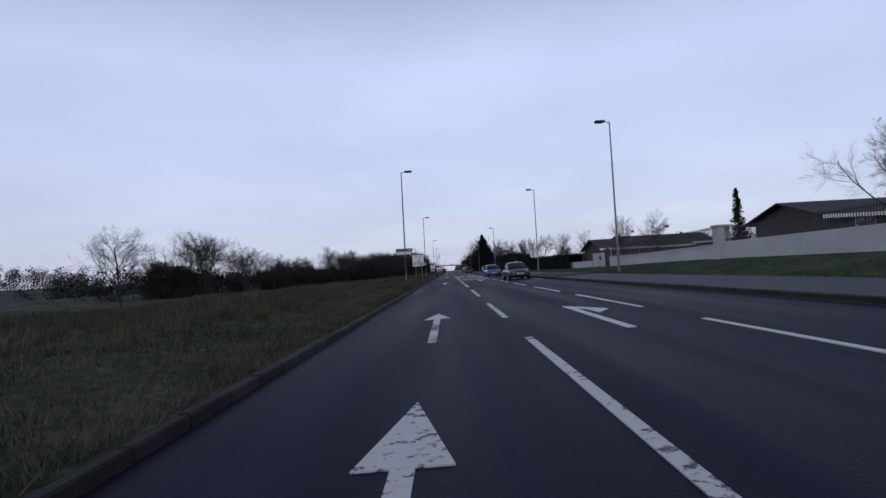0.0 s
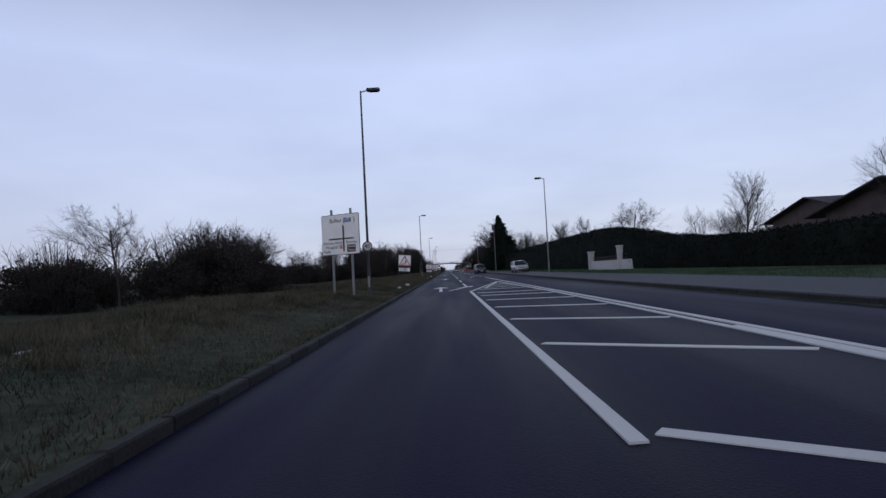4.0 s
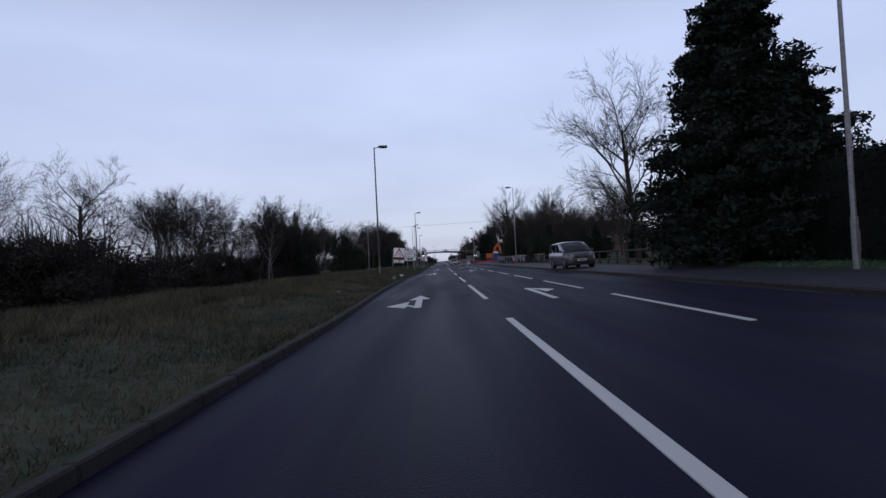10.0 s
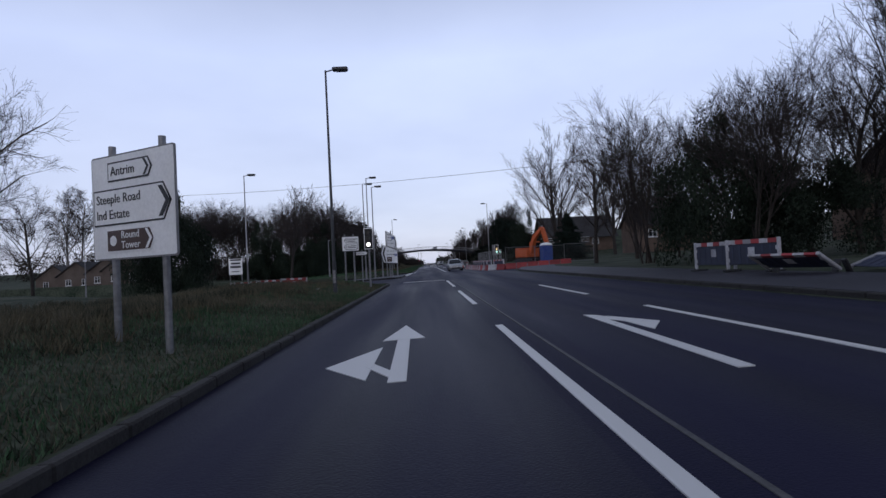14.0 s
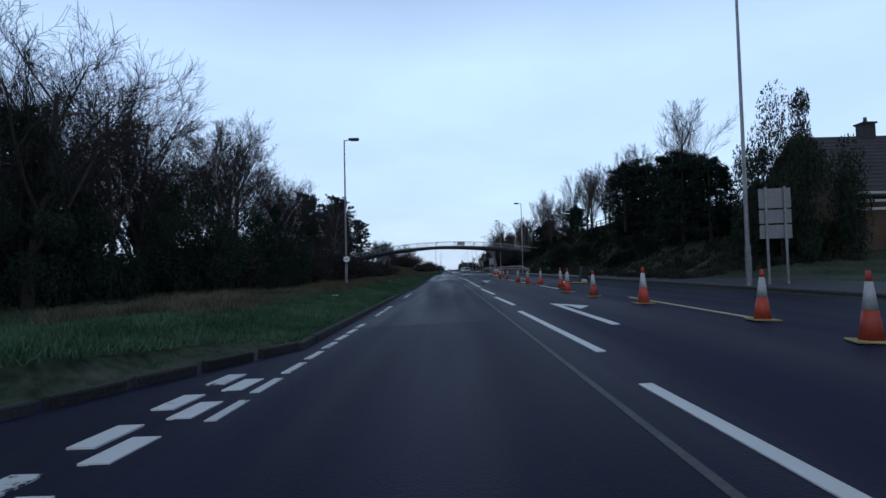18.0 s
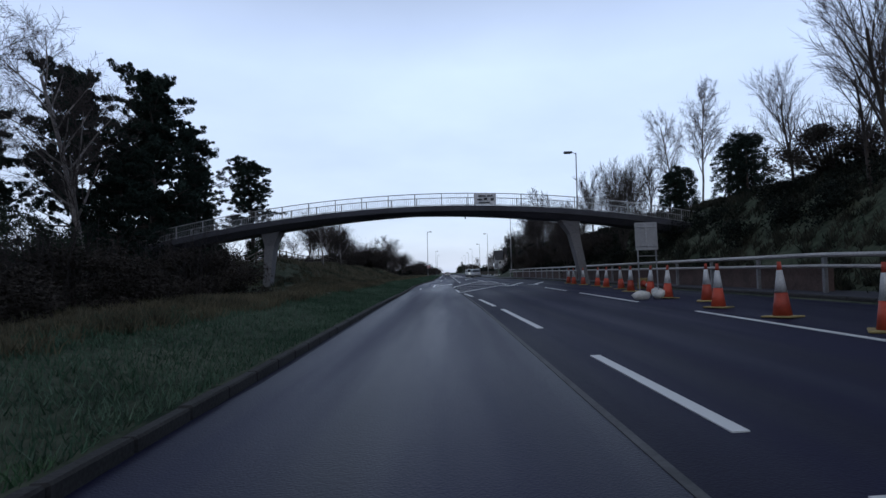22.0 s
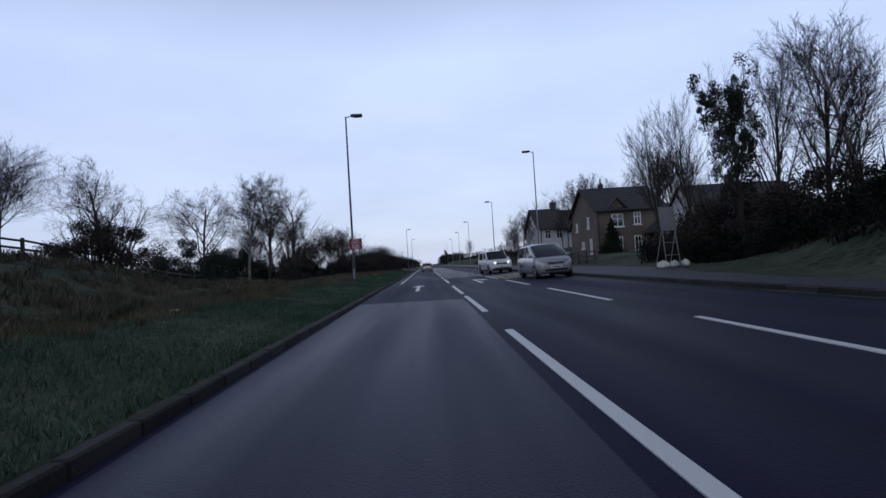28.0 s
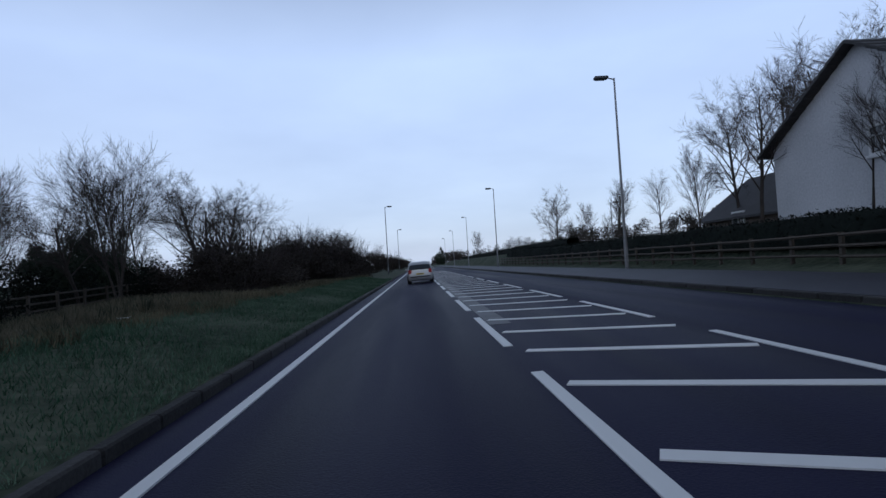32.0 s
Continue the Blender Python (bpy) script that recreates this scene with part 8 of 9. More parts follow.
def litter(x, y, s):
    z = ground_z(x, y) if x < -2.8 or x > 7.2 else 0.0
    bm = B()
    g = 4
    vs = [[bm.verts.new((i / g - 0.5 + lrng.uniform(-0.08, 0.08), j / g - 0.5 + lrng.uniform(-0.08, 0.08), 0.05 + lrng.uniform(0.0, 0.28))) for i in range(g + 1)] for j in range(g + 1)]
    for j in range(g):
        for i in range(g):
            bm.faces.new((vs[j][i], vs[j][i + 1], vs[j + 1][i + 1], vs[j + 1][i]))
    bmesh.ops.transform(bm, matrix=pose(x, y, z + 0.02, 0, 0, lrng.uniform(0, 360)) @ Matrix.Diagonal((s, s * 0.7, s * 0.8, 1)), verts=bm.verts[:])
    tagged(part("litter", bm, SCRAP), "crumpled pale scrap of litter in the grass", "litter", "litter scraps")


for y, x in ((40, -5.2), (70, -4.4), (86, -6.1), (121, -5.6), (152, -6.4), (153.4, -5.9), (155, -7.2), (186, -5.5), (187.2, -6.2), (206, -4.6), (231, -4.4), (254, -6), (279, -5.2), (346, -4.6), (352, -6.1), (371, -5), (392, -4.4), (413, -5.7), (487, -6), (511, -4.9), (522, -3.9), (531, -5.2), (539, -6.6)):
    litter(x, y, lrng.uniform(0.16, 0.34))


# grey sign boards seen from behind, beside a lamp column
gb = thing("sign_boards", "three grey sign boards stacked on two posts, seen from behind", "road sign", at=pose(10.85, 341.6, 0.12, 0, 0, -12))
for z0, z1 in ((1.5, 1.95), (2.0, 2.45), (2.5, 3.15)):
    part("board", box(B(), -0.48, -0.015, z0, 0.48, 0.015, z1, 0.01), SIGN_GREY, gb)
for x in (-0.28, 0.28):
    part("post", tube(B(), (x, -0.07, -0.3), (x, -0.07, 3.2), 0.045, 0.045, 8), STEEL, gb)
# ---- grass ----
def grass(name, label, n, fx, y0, y1, h, material, seed, spread=0.5, width=0.018, clump=0.0):
    """Blades as loose triangles on the ground; fx(u) gives the lateral place."""
    rng = np.random.default_rng(seed)
    u = rng.random(n)
    x = fx(u)
    y = y0 + (y1 - y0) * rng.random(n)
    if clump:
        k = max(1, n // 45)
        c = rng.integers(0, k, n)
        sp = rng.uniform(0.05, 0.2, k)
        x = fx(rng.random(k))[c] + rng.normal(0, 1, n) * sp[c]
        y = (y0 + (y1 - y0) * rng.random(k))[c] + rng.normal(0, 1, n) * sp[c]
    if x.mean() < 0:
        x = x + np.interp(y, EDGE_Y, EDGE_X) + 2.8
    z = np.array([ground_z(a, b) for a, b in zip(x, y)])
    keep = z > 0.05
    x, y, z = x[keep], y[keep], z[keep]
    n = len(x)
    patch = np.array([noise.noise(Vector((a * 0.22, b * 0.22, seed))) for a, b in zip(x, y)])
    hh = h * rng.uniform(0.45, 1.25, n) * (1 + 0.65 * patch)
    a = rng.uniform(0, 2 * np.pi, n)
    wx, wy = np.cos(a) * width * (0.6 + hh), np.sin(a) * width * (0.6 + hh)
    lx, ly = rng.normal(0, spread, n) * hh, rng.normal(0, spread, n) * hh
    v = np.empty((n, 3, 3))
    v[:, 0] = np.stack([x - wx, y - wy, z - 0.03], 1)
    v[:, 1] = np.stack([x + wx, y + wy, z - 0.03], 1)
    v[:, 2] = np.stack([x + lx, y + ly, z + hh], 1)
    tagged(tris(name, v, material), label, "grass", kind="stuff")


near = lambda u: -2.95 - 5.5 * u ** 1.3
grass("verge_grass", "short green and straw-coloured verge grass", 380000, near, 12, 290, 0.10, GRASS, 1, 0.6, 0.015)
grass("verge_grass", "bright green mown verge grass", 200000, near, 316, 391, 0.10, GRASS_G, 2, 0.6, 0.017)
grass("verge_grass", "short green verge grass flecked with straw", 320000, near, 391, 580, 0.10, GRASS_M, 3, 0.6, 0.016)
grass("verge_grass", "green mown grass by the junction", 50000, near, 235, 292, 0.09, GRASS_G, 7, 0.5, 0.022)
rough = lambda u: -6.5 - 13 * u
grass("tall_grass", "tall dry tussocky winter grass", 260000, rough, 14, 290, 0.30, GRASS, 4, 0.42, 0.016, 0.9)
grass("tall_grass", "tall dry tussocky winter grass", 150000, rough, 334, 600, 0.27, GRASS, 5, 0.42, 0.016, 0.9)
grass("bank_grass", "rough grass on the embankment", 170000, lambda u: 11.2 + 8.5 * u, 350, 490, 0.34, GRASS_D, 6, 0.45, 0.04, 0.8)
grass("verge_grass", "green grass strip behind the footway", 60000, lambda u: 10.3 + 2.6 * u, 12, 205, 0.1, GRASS_G, 8, 0.5, 0.022)
grass("tall_grass", "tan tufts of dead winter grass", 110000, lambda u: -5.4 - 4.6 * u, 336, 440, 0.24, STRAW, 21, 0.5, 0.015, 0.9)
grass("tall_grass", "tan tufts of dead winter grass", 110000, lambda u: -5.8 - 6 * u, 440, 590, 0.22, STRAW, 22, 0.5, 0.015, 0.9)
grass("tall_grass", "tan tufts of dead winter grass", 190000, lambda u: -4.9 - 9 * u, 14, 286, 0.22, STRAW, 23, 0.5, 0.015, 0.9)
grass("bank_grass", "rough grass on the low bank behind the verge", 110000, lambda u: -7 - 15 * u, 422, 560, 0.3, GRASS, 9, 0.4, 0.03, 0.8)
grass("verge_grass", "green mown grass inside the junction curve", 40000, lambda u: -4 - 14 * u, 318, 345, 0.12, GRASS_G, 13, 0.5, 0.022)
# ---- far hedgerows and woods ----
def belt(label, pts, h, w, n, seed, leaf=None, size=0.16, gaps=0.0):
    """A far belt of scrub and small trees along ground points: loose clumps with an uneven top."""
    rng = np.random.default_rng(seed)
    P = np.array(pts, dtype=float)
    seg = np.linalg.norm(np.diff(P, axis=0), axis=1)
    cum = np.concatenate([[0], np.cumsum(seg)])
    k = int(cum[-1] / 1.6)
    s = rng.uniform(0, cum[-1], k)
    x, y = np.interp(s, cum, P[:, 0]), np.interp(s, cum, P[:, 1])
    x = x + rng.normal(0, w / 2, k)
    y = y + rng.normal(0, w / 3, k)
    top = np.array([max(0.0, 0.62 + 0.55 * noise.noise(Vector((a * 0.05, b * 0.05, seed))) + 0.3 * noise.noise(Vector((a * 0.3, b * 0.3, seed + 9))) - gaps) for a, b in zip(x, y)]) * h
    gz = np.array([ground_z(a, b) for a, b in zip(x, y)])
    cs, rs = [], []
    for a, b, t, g in zip(x, y, top, gz):
        if t < 0.6:
            continue
        for q in (0.12, 0.38, 0.66, 0.9):
            cs.append((a + rng.normal(0, 0.5), b + rng.normal(0, 0.5), g + q * t))
            rs.append(0.32 * t * (1.25 - q * 0.6) + 0.35)
    if cs:
        tagged(tris("far_scrub", leaf_tris(rng, cs, rs, n, size, 0.95), leaf or BRAMBLE), label, "scrub", kind="stuff")


belt("far dark hedgerow across the fields", [(-62, -10), (-60, 120), (-56, 280)], 4.2, 3, 60000, 1)
belt("far dark woodland edge behind the fields", [(-130, -20), (-125, 200), (-120, 420), (-110, 700)], 9, 9, 70000, 2, None, 0.3)
belt("tangled leafless scrub along the field edge", [(-31, 60), (-30, 170), (-29, 285)], 3.4, 3, 60000, 3)
# the shade between the trunks is painted into the near-black leaves
belt("scrub behind the verge trees, coloured near-black for shade", [(-22, 336), (-21, 380), (-21, 425)], 3.4, 4, 60000, 4, HEDGE, 0.12)
belt("low scrub along the top of the bank", [(-21, 425), (-22, 480), (-22, 540), (-19, 640)], 2.2, 3, 50000, 5)
belt("far dark woodland edge ahead of the road", [(-60, 700), (-14, 760), (-9, 960)], 7, 5, 30000, 6, None, 0.25)
belt("far dark woodland edge ahead of the road", [(60, 700), (22, 800), (15, 960)], 7, 5, 30000, 7, None, 0.25)
belt("tangled scrub behind the gardens", [(62, 20), (60, 150), (44, 260), (34, 330)], 6, 6, 50000, 8, None, 0.2)
belt("dark scrub on the embankment", [(21, 352), (23, 420), (22, 490)], 1.3, 4, 60000, 9, None, 0.13)
for i in range(4):
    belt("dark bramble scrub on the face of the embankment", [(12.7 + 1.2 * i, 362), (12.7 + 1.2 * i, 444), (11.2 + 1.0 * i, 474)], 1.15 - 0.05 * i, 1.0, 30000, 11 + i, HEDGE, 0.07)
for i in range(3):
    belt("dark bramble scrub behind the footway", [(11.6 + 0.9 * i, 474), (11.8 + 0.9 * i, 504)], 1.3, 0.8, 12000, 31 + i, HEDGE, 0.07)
# fills the gaps under the trees, with the shade put into the leaf colour
belt("undergrowth deep in the roadside wood, near-black for shade", [(-27, 340), (-28, 390), (-28, 430)], 5.5, 4, 60000, 18, HEDGE, 0.15)
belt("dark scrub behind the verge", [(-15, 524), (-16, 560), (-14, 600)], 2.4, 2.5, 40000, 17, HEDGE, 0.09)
belt("far scrub behind the houses", [(44, 500), (48, 560), (40, 680)], 6, 6, 40000, 10, None, 0.2)
# ---- planting, along the road ----
for x, y, h, w in ((-21, 46.9, 5.3, 1), (33, 53.2, 10, 1), (24, 75.9, 6.4, 1), (-26, 93.2, 5.7, 1), (-75, 105.6, 5.8, 1), (-18, 107.8, 6.2, 1), (-75, 112.2, 6, 1), (-75, 118.8, 5.8, 1), (24, 149.5, 8.6, 1), (20, 176.9, 6, 1), (25, 182.1, 6.2, 1), (-55, 187.3, 8.2, 1),):
    plant("spread", x, y, h, w)
for x, y, h, w in ((-20, 191.7, 7.9, 1), (-55, 192.5, 8.1, 1), (22, 194.8, 7.4, 1), (-55, 197.9, 8.6, 1), (-55, 203.1, 8.7, 1), (-55, 210.2, 9.8, 1), (-19, 211.8, 8.5, 1.1), (11.9, 216.5, 13.5, 1), (-55, 218.1, 9.8, 1), (-40, 220.2, 10, 1), (-55, 221.8, 9.7, 1), (22, 224.1, 6.8, 1),):
    plant("spread", x, y, h, w)
for x, y, h, w in ((-21, 230.3, 7.5, 1), (17, 233.3, 7.3, 1.2), (-24, 240.5, 6.7, 1), (-21, 245.3, 8.7, 1), (22, 247.8, 4, 1), (20, 250.4, 6.2, 1), (19, 253.2, 7.9, 1.2), (-22, 256.5, 11, 1), (17, 257, 6.6, 1.2), (20, 265.3, 7.5, 1), (20, 277.9, 10.3, 1), (20, 282.2, 11.5, 1),):
    plant("spread", x, y, h, w)
for x, y, h, w in ((-25, 283.4, 14.7, 0.85), (19, 288.1, 9.5, 1.1), (-30, 296.2, 9, 1), (13, 296.4, 11.7, 1), (-50, 303, 8.8, 1), (-26, 333.7, 6.4, 1), (-16, 344.3, 14.7, 1), (-45, 348.5, 12.7, 1), (-18, 352.6, 14.3, 0.8), (-26, 363.8, 16, 1), (-24, 384.6, 19, 1), (-17, 387.6, 12.7, 0.8),):
    plant("spread", x, y, h, w)
for x, y, h, w in ((-26, 388.3, 19, 1), (-16, 390.3, 11.8, 0.7), (-17, 448.5, 3.6, 1), (-17, 455, 6.3, 1), (-17, 466.1, 7.6, 1), (-22, 496.3, 8.4, 1), (-17, 503.7, 7.1, 1), (-15.5, 512.2, 7.8, 1), (18, 532.5, 7.1, 1), (-15.5, 536.3, 8.7, 1), (-16, 542.1, 9.9, 1), (16, 551.6, 7.7, 0.8),):
    plant("spread", x, y, h, w)
for x, y, h, w in ((22, 552.4, 10.9, 1), (-16, 553, 6.4, 1), (32, 557.9, 12.9, 1), (-13, 560.4, 7.7, 1.25), (20, 563.4, 2.5, 1), (-14, 563.8, 8, 1), (20, 566.6, 1.7, 1), (-15, 570, 9, 1), (26, 623.4, 12.4, 1),):
    plant("spread", x, y, h, w)
for x, y, h, w in ((-24, 65.2, 6.8, 1.5), (-26, 81.2, 6.3, 1.6), (-17, 118.3, 5.8, 1.5), (-17, 122.4, 5.9, 1.3), (24, 124.9, 4.6, 1), (-30, 160.4, 8.5, 1.5), (-24, 184.7, 6.3, 1), (24, 188.2, 5.9, 1), (-21, 206.6, 7.5, 1), (-20, 222.1, 8.1, 1.3), (-24, 234.5, 10.5, 1.3), (15, 244.1, 6.2, 1),):
    plant("multi", x, y, h, w)
for x, y, h, w in ((26, 246.1, 8.4, 1), (-19, 249.6, 8.5, 1), (13, 259.9, 8, 1), (14, 276.9, 9.1, 1), (13, 286.5, 10.8, 1), (18, 293.1, 6.9, 1.2), (18, 300.3, 8.1, 1.2), (-24, 336.5, 9.2, 1.3), (-48, 346.2, 12, 1), (-42, 354.3, 15, 1.4), (-45, 361.8, 15.9, 1.5),):
    plant("multi", x, y, h, w)
for x, y, h, w in ((-40, 365.9, 17.2, 1.4), (-42, 372.8, 15.9, 1.5), (-18, 382.7, 12.7, 1), (-18, 388.1, 7.6, 1), (-38, 391.1, 18.2, 1.5), (14, 430.5, 7.45, 1), (12, 441.2, 8.24, 1),):
    plant("multi", x, y, h, w)
for x, y, h, w in ((14, 446.9, 5.44, 1), (13, 452.4, 7.16, 1), (-17, 456.7, 5.7, 1), (-16, 463.5, 6.4, 1), (13, 465.5, 7.89, 1), (-15, 473, 4.4, 1), (14, 474.4, 4.83, 1), (15, 478.3, 5.71, 1), (-18, 482.9, 6.2, 1), (13, 483.3, 6.03, 1), (-20, 486.7, 8.7, 1), (-13, 490.7, 3.9, 1.4),):
    plant("multi", x, y, h, w)
for x, y, h, w in ((-17, 527.9, 6.3, 1), (33, 542.9, 13.3, 1), (-15, 545.8, 6.2, 1), (-13, 550.6, 7.7, 1), (-9, 593.6, 6.3, 1.2),):
    plant("multi", x, y, h, w)
for x, y, h, w in ((-28, 66.7, 4.4, 1.03), (-27, 97.6, 4.5, 1), (-16, 111.9, 4.1, 1.1), (-16, 114.6, 4.1, 1.1), (-27, 115.7, 4.5, 1), (-15, 117.3, 4, 1.12), (-30, 120.8, 4.5, 1), (-30, 153.5, 4.5, 1), (-30, 154.1, 4.5, 1), (-30, 164.5, 4.5, 1), (-26, 175.5, 4.5, 1), (-26, 184, 4.1, 1.1),):
    plant("scrub", x, y, h, w)
for x, y, h, w in ((-30, 186.3, 4, 1.12), (-19, 192.8, 4, 1.12), (-19, 198.2, 3.3, 1.36), (-23, 198.7, 4.5, 1), (-26, 200, 4.5, 1), (-17, 209, 3.9, 1.16), (-24, 209.3, 4.5, 1), (-22, 212.1, 4.5, 1), (-23, 214.4, 4.5, 1), (-50, 216.7, 4.5, 1), (-45, 220.7, 4.5, 1), (-22, 227.1, 3.6, 1.24),):
    plant("scrub", x, y, h, w)
for x, y, h, w in ((-23, 239.5, 4.5, 1), (-22, 250.4, 4.5, 1), (-22, 251.3, 4.5, 1), (-24, 273.3, 4.5, 1), (-30, 336.9, 4.5, 1), (-15, 357.1, 4.5, 1), (-14, 367.8, 3.5, 1.3), (-14, 373, 3.7, 1.2), (-13, 377.9, 4.2, 1.07), (-12, 389.4, 3.7, 1.21), (-11, 397.3, 2.3, 1.4), (-20, 400.2, 4.5, 1),):
    plant("scrub", x, y, h, w)
for x, y, h, w in ((-11, 402.4, 2.4, 1.4), (-11, 410.3, 2.5, 1.4), (12, 459, 3.77, 1), (-16, 459.8, 1.5, 1.5), (-16, 469.3, 2.7, 1.5), (-14, 473.8, 2.7, 1.5), (-13, 475.4, 3.7, 1.2), (14, 477.2, 1.43, 1.2), (14, 486, 1.43, 1.2), (15.5, 481.5, 1.65, 1.3), (15, 491, 2.87, 1.25), (14.5, 497.5, 3.4, 1.15), (17, 503.5, 3.2, 1.0), (-14, 478.3, 3.3, 1.2), (-14, 497.7, 2.6, 1), (-16, 529.7, 3, 1.48),):
    plant("scrub", x, y, h, w)
for x, y, h, w in ((-10, 556.6, 3.2, 1.42), (-12, 564.2, 4.5, 1), (-10, 572.9, 4.4, 1), (-10, 573.6, 4.5, 1), (-9, 577.9, 4.5, 1), (-12, 580, 4.5, 1), (-9, 584, 3.8, 1.17), (-9, 589.6, 4.5, 1), (-10, 596.9, 4.5, 1), (-8, 619.3, 4.5, 1), (30, 637.8, 1.2, 2), (30, 672.7, 2.8, 1.58),):
    plant("scrub", x, y, h, w)
for x, y, h, w in ((-7, 674.9, 4.5, 1), (26, 687.3, 2.1, 2),):
    plant("scrub", x, y, h, w)
for x, y, h, w in ((34, 76.6, 7.8, 1),):
    plant("cypress", x, y, h, w)
for x, y, h, w in ((24, 88.4, 6.6, 1), (26, 94.8, 7.5, 1), (24, 107.6, 6.4, 1), (24, 130.6, 5.4, 1), (16, 401.9, 5.06, 1), (16, 408, 6.36, 1), (-14, 523.1, 10.4, 1), (-14, 533.4, 10.7, 1), (16, 538.3, 2.9, 1), (14, 541.6, 4.3, 1), (13.5, 546.1, 6, 1.2), (-17, 548.8, 6.4, 1),):
    plant("sapling", x, y, h, w)
for x, y, h, w in ((14, 555.7, 3.9, 1), (-16, 558.8, 6, 1), (15, 567.2, 2.4, 1), (-14, 568.3, 6, 1), (20, 577.8, 5.3, 1), (30, 643.9, 6.3, 1),):
    plant("sapling", x, y, h, w)
for x, y, h, w in ((22, 118.9, 6.8, 1), (-30, 144.6, 9.1, 1), (26, 179.8, 9.2, 1), (-24, 190, 8.8, 1), (-24, 196, 9.4, 1), (26, 196.8, 9.8, 1), (-21, 200.9, 8.1, 1), (-21, 203.6, 8.1, 1), (26, 204.3, 9.8, 1), (20, 215.9, 9.3, 1), (-22, 238.2, 8.4, 1), (19, 239.6, 8.7, 1),):
    plant("upright", x, y, h, w)
for x, y, h, w in ((-20, 245, 9.4, 1), (-21, 249.3, 10.9, 1), (22, 249.4, 9.8, 1), (20, 261.6, 7.5, 1), (19, 270.5, 9.7, 1), (19, 275.6, 12.5, 1), (19, 291.7, 10.1, 1), (-18, 325.8, 12.7, 1), (-20, 335.1, 7.3, 1), (-22, 341.3, 11, 1), (-22, 346.3, 12.5, 1), (-21, 352.8, 14.4, 1),):
    plant("upright", x, y, h, w)
for x, y, h, w in ((-16, 362.1, 13, 1), (17, 362.9, 9.4, 1), (16, 377.6, 5.26, 0.8), (16, 384.2, 7.76, 1), (-16, 401.2, 9.4, 1), (17, 401.4, 6.14, 1), (16, 406.9, 9.16, 1),):
    plant("upright", x, y, h, w)
for x, y, h, w in ((17, 432.2, 5.84, 1), (17, 435.7, 6.34, 1), (17, 440, 7.24, 1), (17, 450.2, 7.92, 1), (17, 454.9, 6.21, 1), (16, 458.7, 5.42, 1), (-17, 459.9, 5.9, 1), (15, 483, 8.23, 0.8), (17, 487.5, 10.1, 0.8), (16, 494.2, 9.93, 1), (17, 498.5, 10.1, 0.8), (34, 552.4, 14.2, 1), (28, 565.6, 12.9, 1),):
    plant("upright", x, y, h, w)
for x, y, h, w in ((18, 582, 4.7, 1), (16, 668.5, 7.3, 1),):
    plant("upright", x, y, h, w)
for x, y, h, w in ((20, 202.9, 7.1, 1), (-19, 242.7, 8.9, 1), (-20, 247.4, 9.4, 1), (-60, 346.3, 17.3, 1), (-60, 349.6, 18.1, 1), (-18, 367.8, 14.6, 1), (-19, 370.9, 15.7, 1), (-15, 375, 11.2, 1), (-17, 383.5, 11, 1), (-15, 394.4, 11, 1), (-16, 402.7, 10.9, 1), (-18, 414.5, 14.1, 1),):
    plant("birch", x, y, h, w)
for x, y, h, w in ((17, 443.9, 6.94, 1), (-13, 444.5, 5.9, 1.3), (-15, 465, 6.7, 1), (14, 471, 9.96, 1), (17, 493.3, 8.78, 1), (-14, 517.6, 9.9, 1), (-16, 532.9, 12, 1.2),):
    plant("birch", x, y, h, w)
for x, y, h, w in ((14.6, 205.4, 7.8, 1.4), (12.3, 205.8, 12.9, 1.15), (13.6, 208.2, 9.6, 1.2), (14, 222.5, 3.2, 0.8), (16, 239.5, 3.5, 0.9), (17, 247.9, 3.5, 1.1), (18, 323.2, 6, 1.2),):
    plant("spruce", x, y, h, w)
for x, y, h, w in ((15, 239.9, 3.1, 1.04), (-19, 252.8, 8, 0.41), (-19, 254.5, 7.2, 0.45), (14, 254.9, 4.5, 0.71), (-20, 257.2, 8, 0.41), (15, 257.8, 4.1, 0.79), (16, 277, 4.6, 0.7), (14, 279.9, 6.7, 0.48), (-20, 294.7, 8, 0.41), (-20, 297.8, 8, 0.41),):
    plant("ever", x, y, h, w)
for x, y, h, w in ((-18, 331.3, 5.2, 0.62), (-24, 333.5, 7.8, 0.42), (-17, 333.6, 5.6, 0.58), (-16, 338, 6, 0.54), (-16, 346.3, 6, 0.54), (18, 351.6, 8, 0.41), (-14, 352.5, 5.5, 0.59), (-20, 360, 8, 0.41), (-13, 360.4, 5.1, 0.64), (-13, 363.4, 5.8, 0.56),):
    plant("ever", x, y, h, w)
for x, y, h, w in ((-19, 413, 4.2, 0.8), (-25, 417, 5, 0.8), (-21, 420, 4.6, 0.8), (-20, 428, 4.4, 0.8), (-23, 433, 4.8, 0.8), (-17.5, 439, 3.2, 0.8), (14, 492.7, 1.36, 1.4), (14, 497, 2.1, 1.4), (-17, 511.7, 3.5, 0.8), (-17, 515.4, 3.7, 0.8), (-17, 522.7, 4, 0.8), (-20, 558.4, 4.5, 0.7),):
    plant("ever", x, y, h, w)
for x, y, h, w in ((-20, 560.5, 4.5, 0.7), (-20, 563.6, 4.5, 0.7), (12, 788.8, 7.9, 0.41),):
    plant("ever", x, y, h, w)
for x, y, h, w in ((-17, 345.3, 9.7, 0.8), (-15, 385, 7.8, 0.8), (16, 462, 4.8, 0.8), (16, 465.4, 5.37, 0.8), (13.2, 495, 8.58, 0.75),):
    plant("ivy", x, y, h, w)
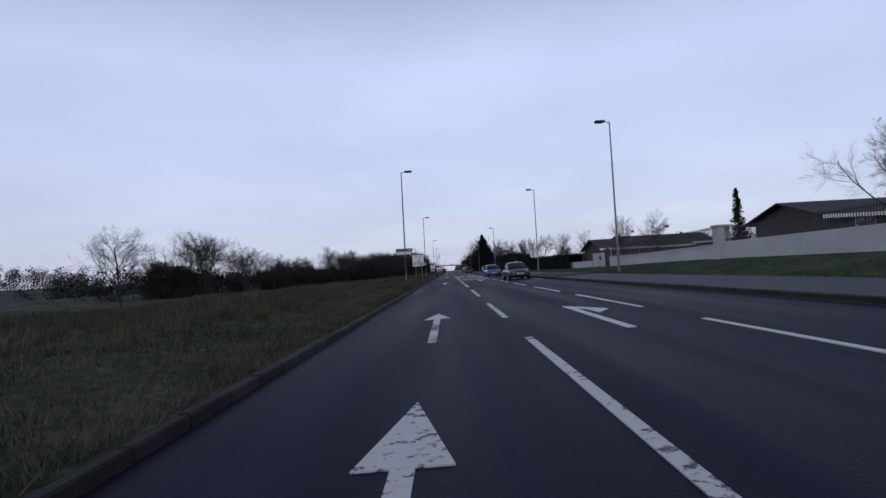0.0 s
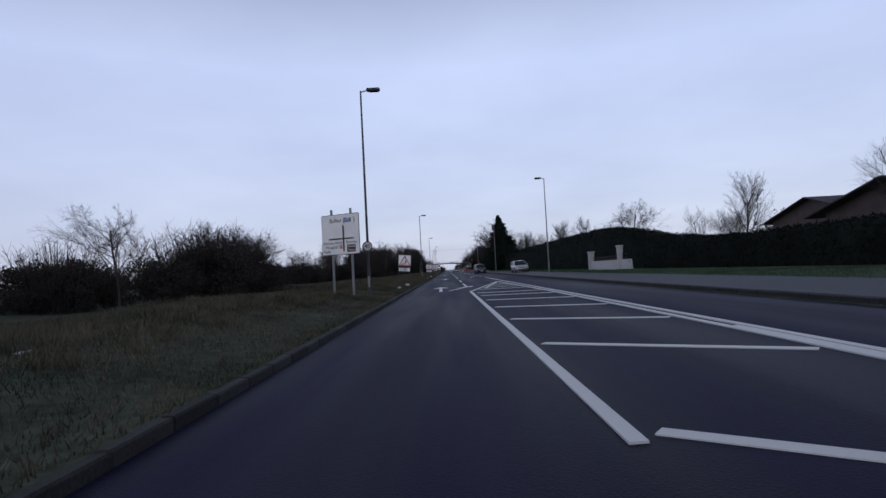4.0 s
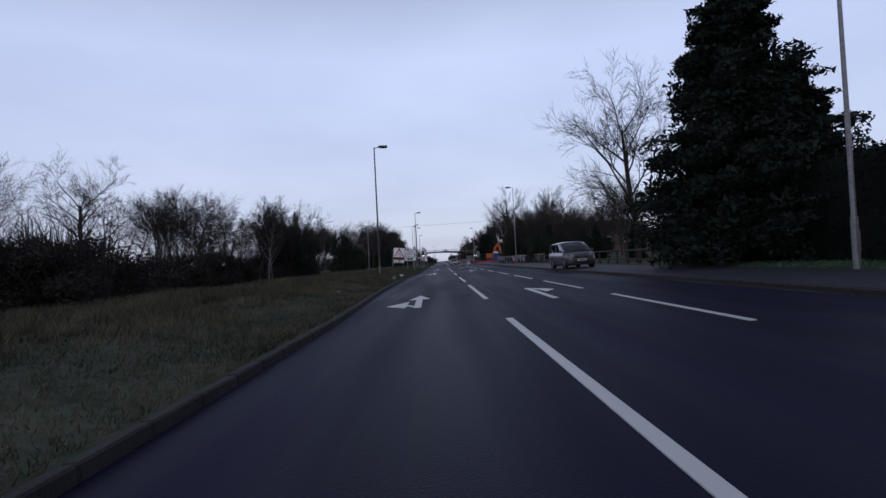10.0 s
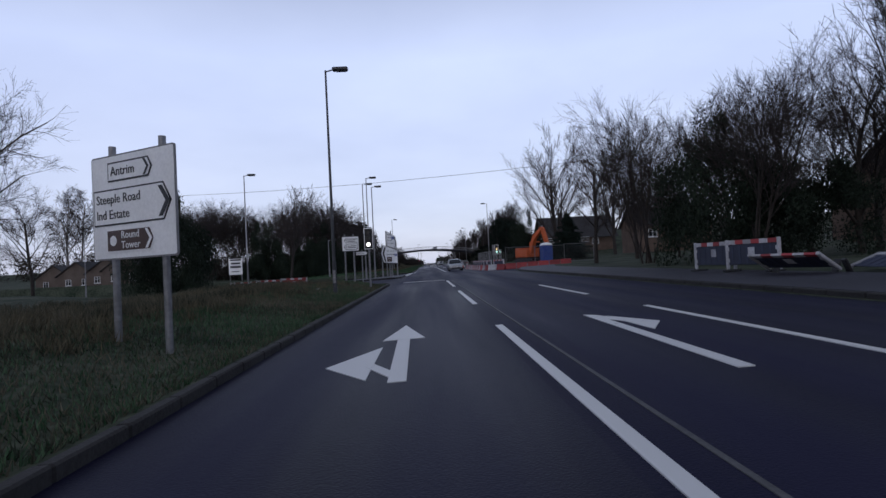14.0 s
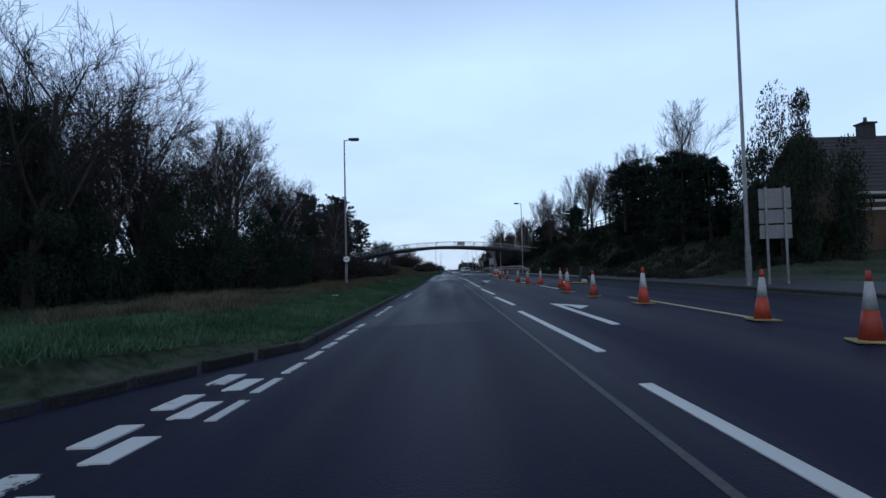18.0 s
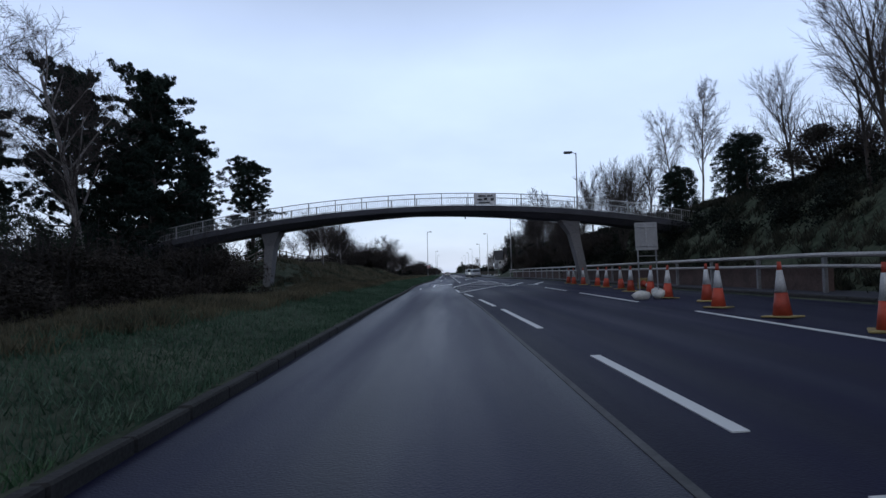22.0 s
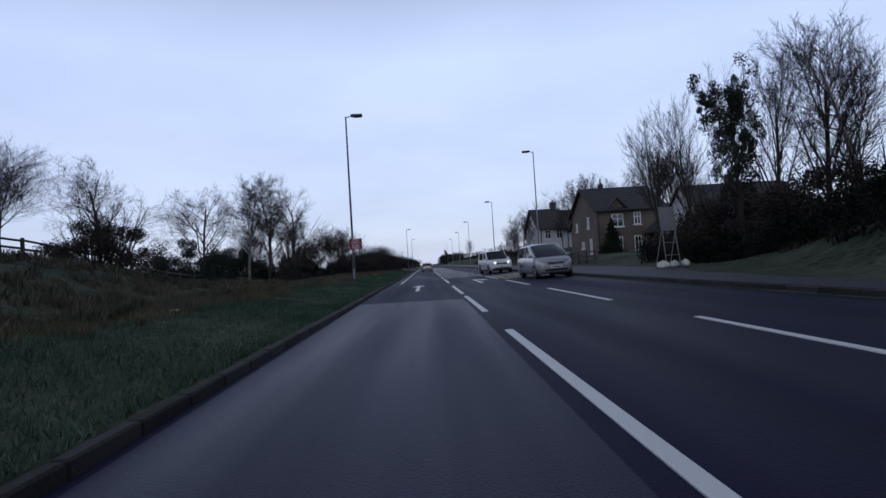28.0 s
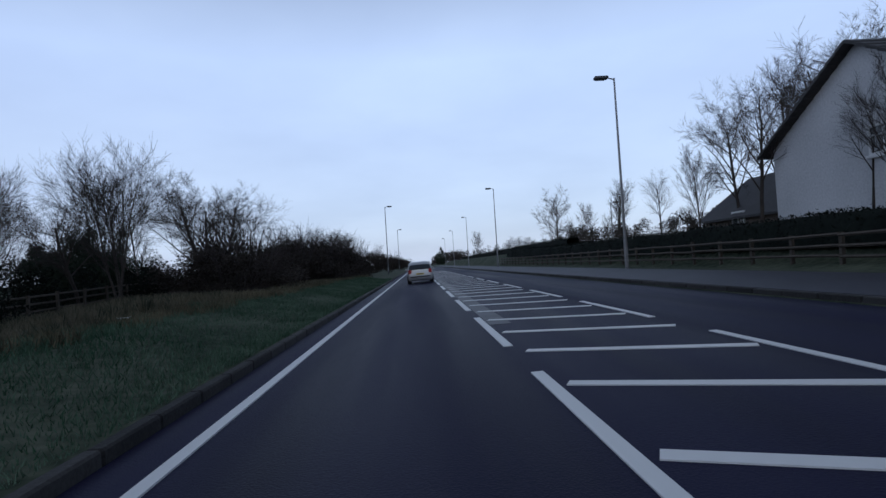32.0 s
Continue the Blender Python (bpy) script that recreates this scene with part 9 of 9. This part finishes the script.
for x, y, h, w in ((22, 255.1, 9.3, 1.1), (17, 258.9, 7.5, 1.1), (18, 276.5, 9.3, 1.1), (18, 286, 9.5, 1.1), (20.0, 337.5, 21.5, 1.05), (29.5, 339, 20, 1.0), (38, 341, 18, 0.9), (-20, 353, 12.1, 0.9), (-19, 356.8, 14.8, 1.1),):
    plant("fan", x, y, h, w)
for x, y, h, w in ((-22, 280.2, 12.4, 1),):
    plant("dead", x, y, h, w)
for x, y, h, w in ((17.5, 352.5, 4.3, 1.15), (16.5, 359, 5.7, 1.25), (17, 363.5, 5.7, 1.25), (16, 369.5, 6.1, 1.3),):
    plant("dense", x, y, h, w)
for x, y, h, w in ((-17.5, 416, 8.5, 1), (-29, 421, 12, 0.9), (-20, 424, 14.4, 0.9), (-26, 425, 15.2, 0.9), (-23.2, 428.5, 12.6, 0.9), (-21, 433, 8.6, 1), (-18, 437.5, 9.6, 1.15), (-23.5, 438.5, 13.2, 0.9),):
    plant("pine", x, y, h, w)
# trees along the crest of the embankment
for x, y, h, w in ((18, 399.5, 4.2, 1.2), (18, 420.5, 4.0, 1.15), (18.2, 430, 3.8, 1.1)):
    plant("dense", x, y, h, w)
for x, y, h, w in ((20, 380.5, 8.6, 0.9), (20.3, 386, 9.2, 0.9), (19.6, 389.5, 8, 0.9), (20.4, 393, 9, 0.9), (19.4, 396, 9, 0.9), (20, 401, 9.6, 0.85), (18.8, 405, 9.6, 0.9), (18.6, 409.6, 6.6, 0.9), (18.3, 416, 6.6, 0.95), (19, 423, 5.2, 1)):
    plant("upright", x, y, h, w)
for x, y, h, w in ((18.2, 426, 9.6, 0.7), (18.6, 431.5, 9.2, 0.7)):
    plant("birch", x, y, h, w)
for x, y, h, w in ((18.4, 412.5, 2.8, 1.2), (14.4, 437, 2.2, 1.3), (14, 442, 2.2, 1.3), (14, 447, 2.2, 1.3)):
    plant("scrub", x, y, h, w)
for x, y, h, w in ((14.2, 505, 8.4, 0.75), (14.9, 502.4, 9, 0.75)):
    plant("upright", x, y, h, w)
# bare trees round the white terrace
for x, y, h, w in ((12.9, 549.5, 4.4, 0.8), (13.1, 539.6, 4.6, 1), (16.4, 536.6, 4.7, 0.9), (13.5, 561, 4.2, 0.9)):
    plant("upright", x, y, h, w)
# the pattern trees were only models for the copies
for kind in KINDS.values():
    for src in kind:
        for o in list(src.children_recursive) + [src]:
            bpy.data.objects.remove(o)


# ---- crossfall: the road and the land fall gently towards the left ----
FALL = 0.0332


def rise(x):
    return FALL * max(-900.0, min(85.0, x))


def settle(ob):
    """Things with a place of their own are lifted whole and stay upright; sheets and runs along the road are sheared."""
    if ob.get("category") == "house":
        walls = next(c for c in ob.children if c.name.startswith("wall"))
        ob.location.z += rise(sum(v.co.x for v in walls.data.vertices) / len(walls.data.vertices))
        return
    if abs(ob.location.x) > 0.01:
        dz = rise(ob.location.x)
        if ob.get("category") in ("car", "van"):
            here = Matrix.Translation(ob.location)
            ob.matrix_basis = here @ Matrix.Rotation(-math.atan(FALL), 4, "Y") @ here.inverted() @ ob.matrix_basis
        ob.location.z += dz
        return
    if ob.type == "MESH":
        me = ob.data
        co = np.empty(len(me.vertices) * 3, dtype=np.float32)
        me.vertices.foreach_get("co", co)
        co = co.reshape(-1, 3)
        co[:, 2] += FALL * np.clip(co[:, 0], -900, 85)
        me.vertices.foreach_set("co", co.ravel())
        me.update()
    for c in ob.children:
        settle(c)


for ob in [o for o in scene.objects if o.parent is None and o.type in ("MESH", "EMPTY")]:
    settle(ob)
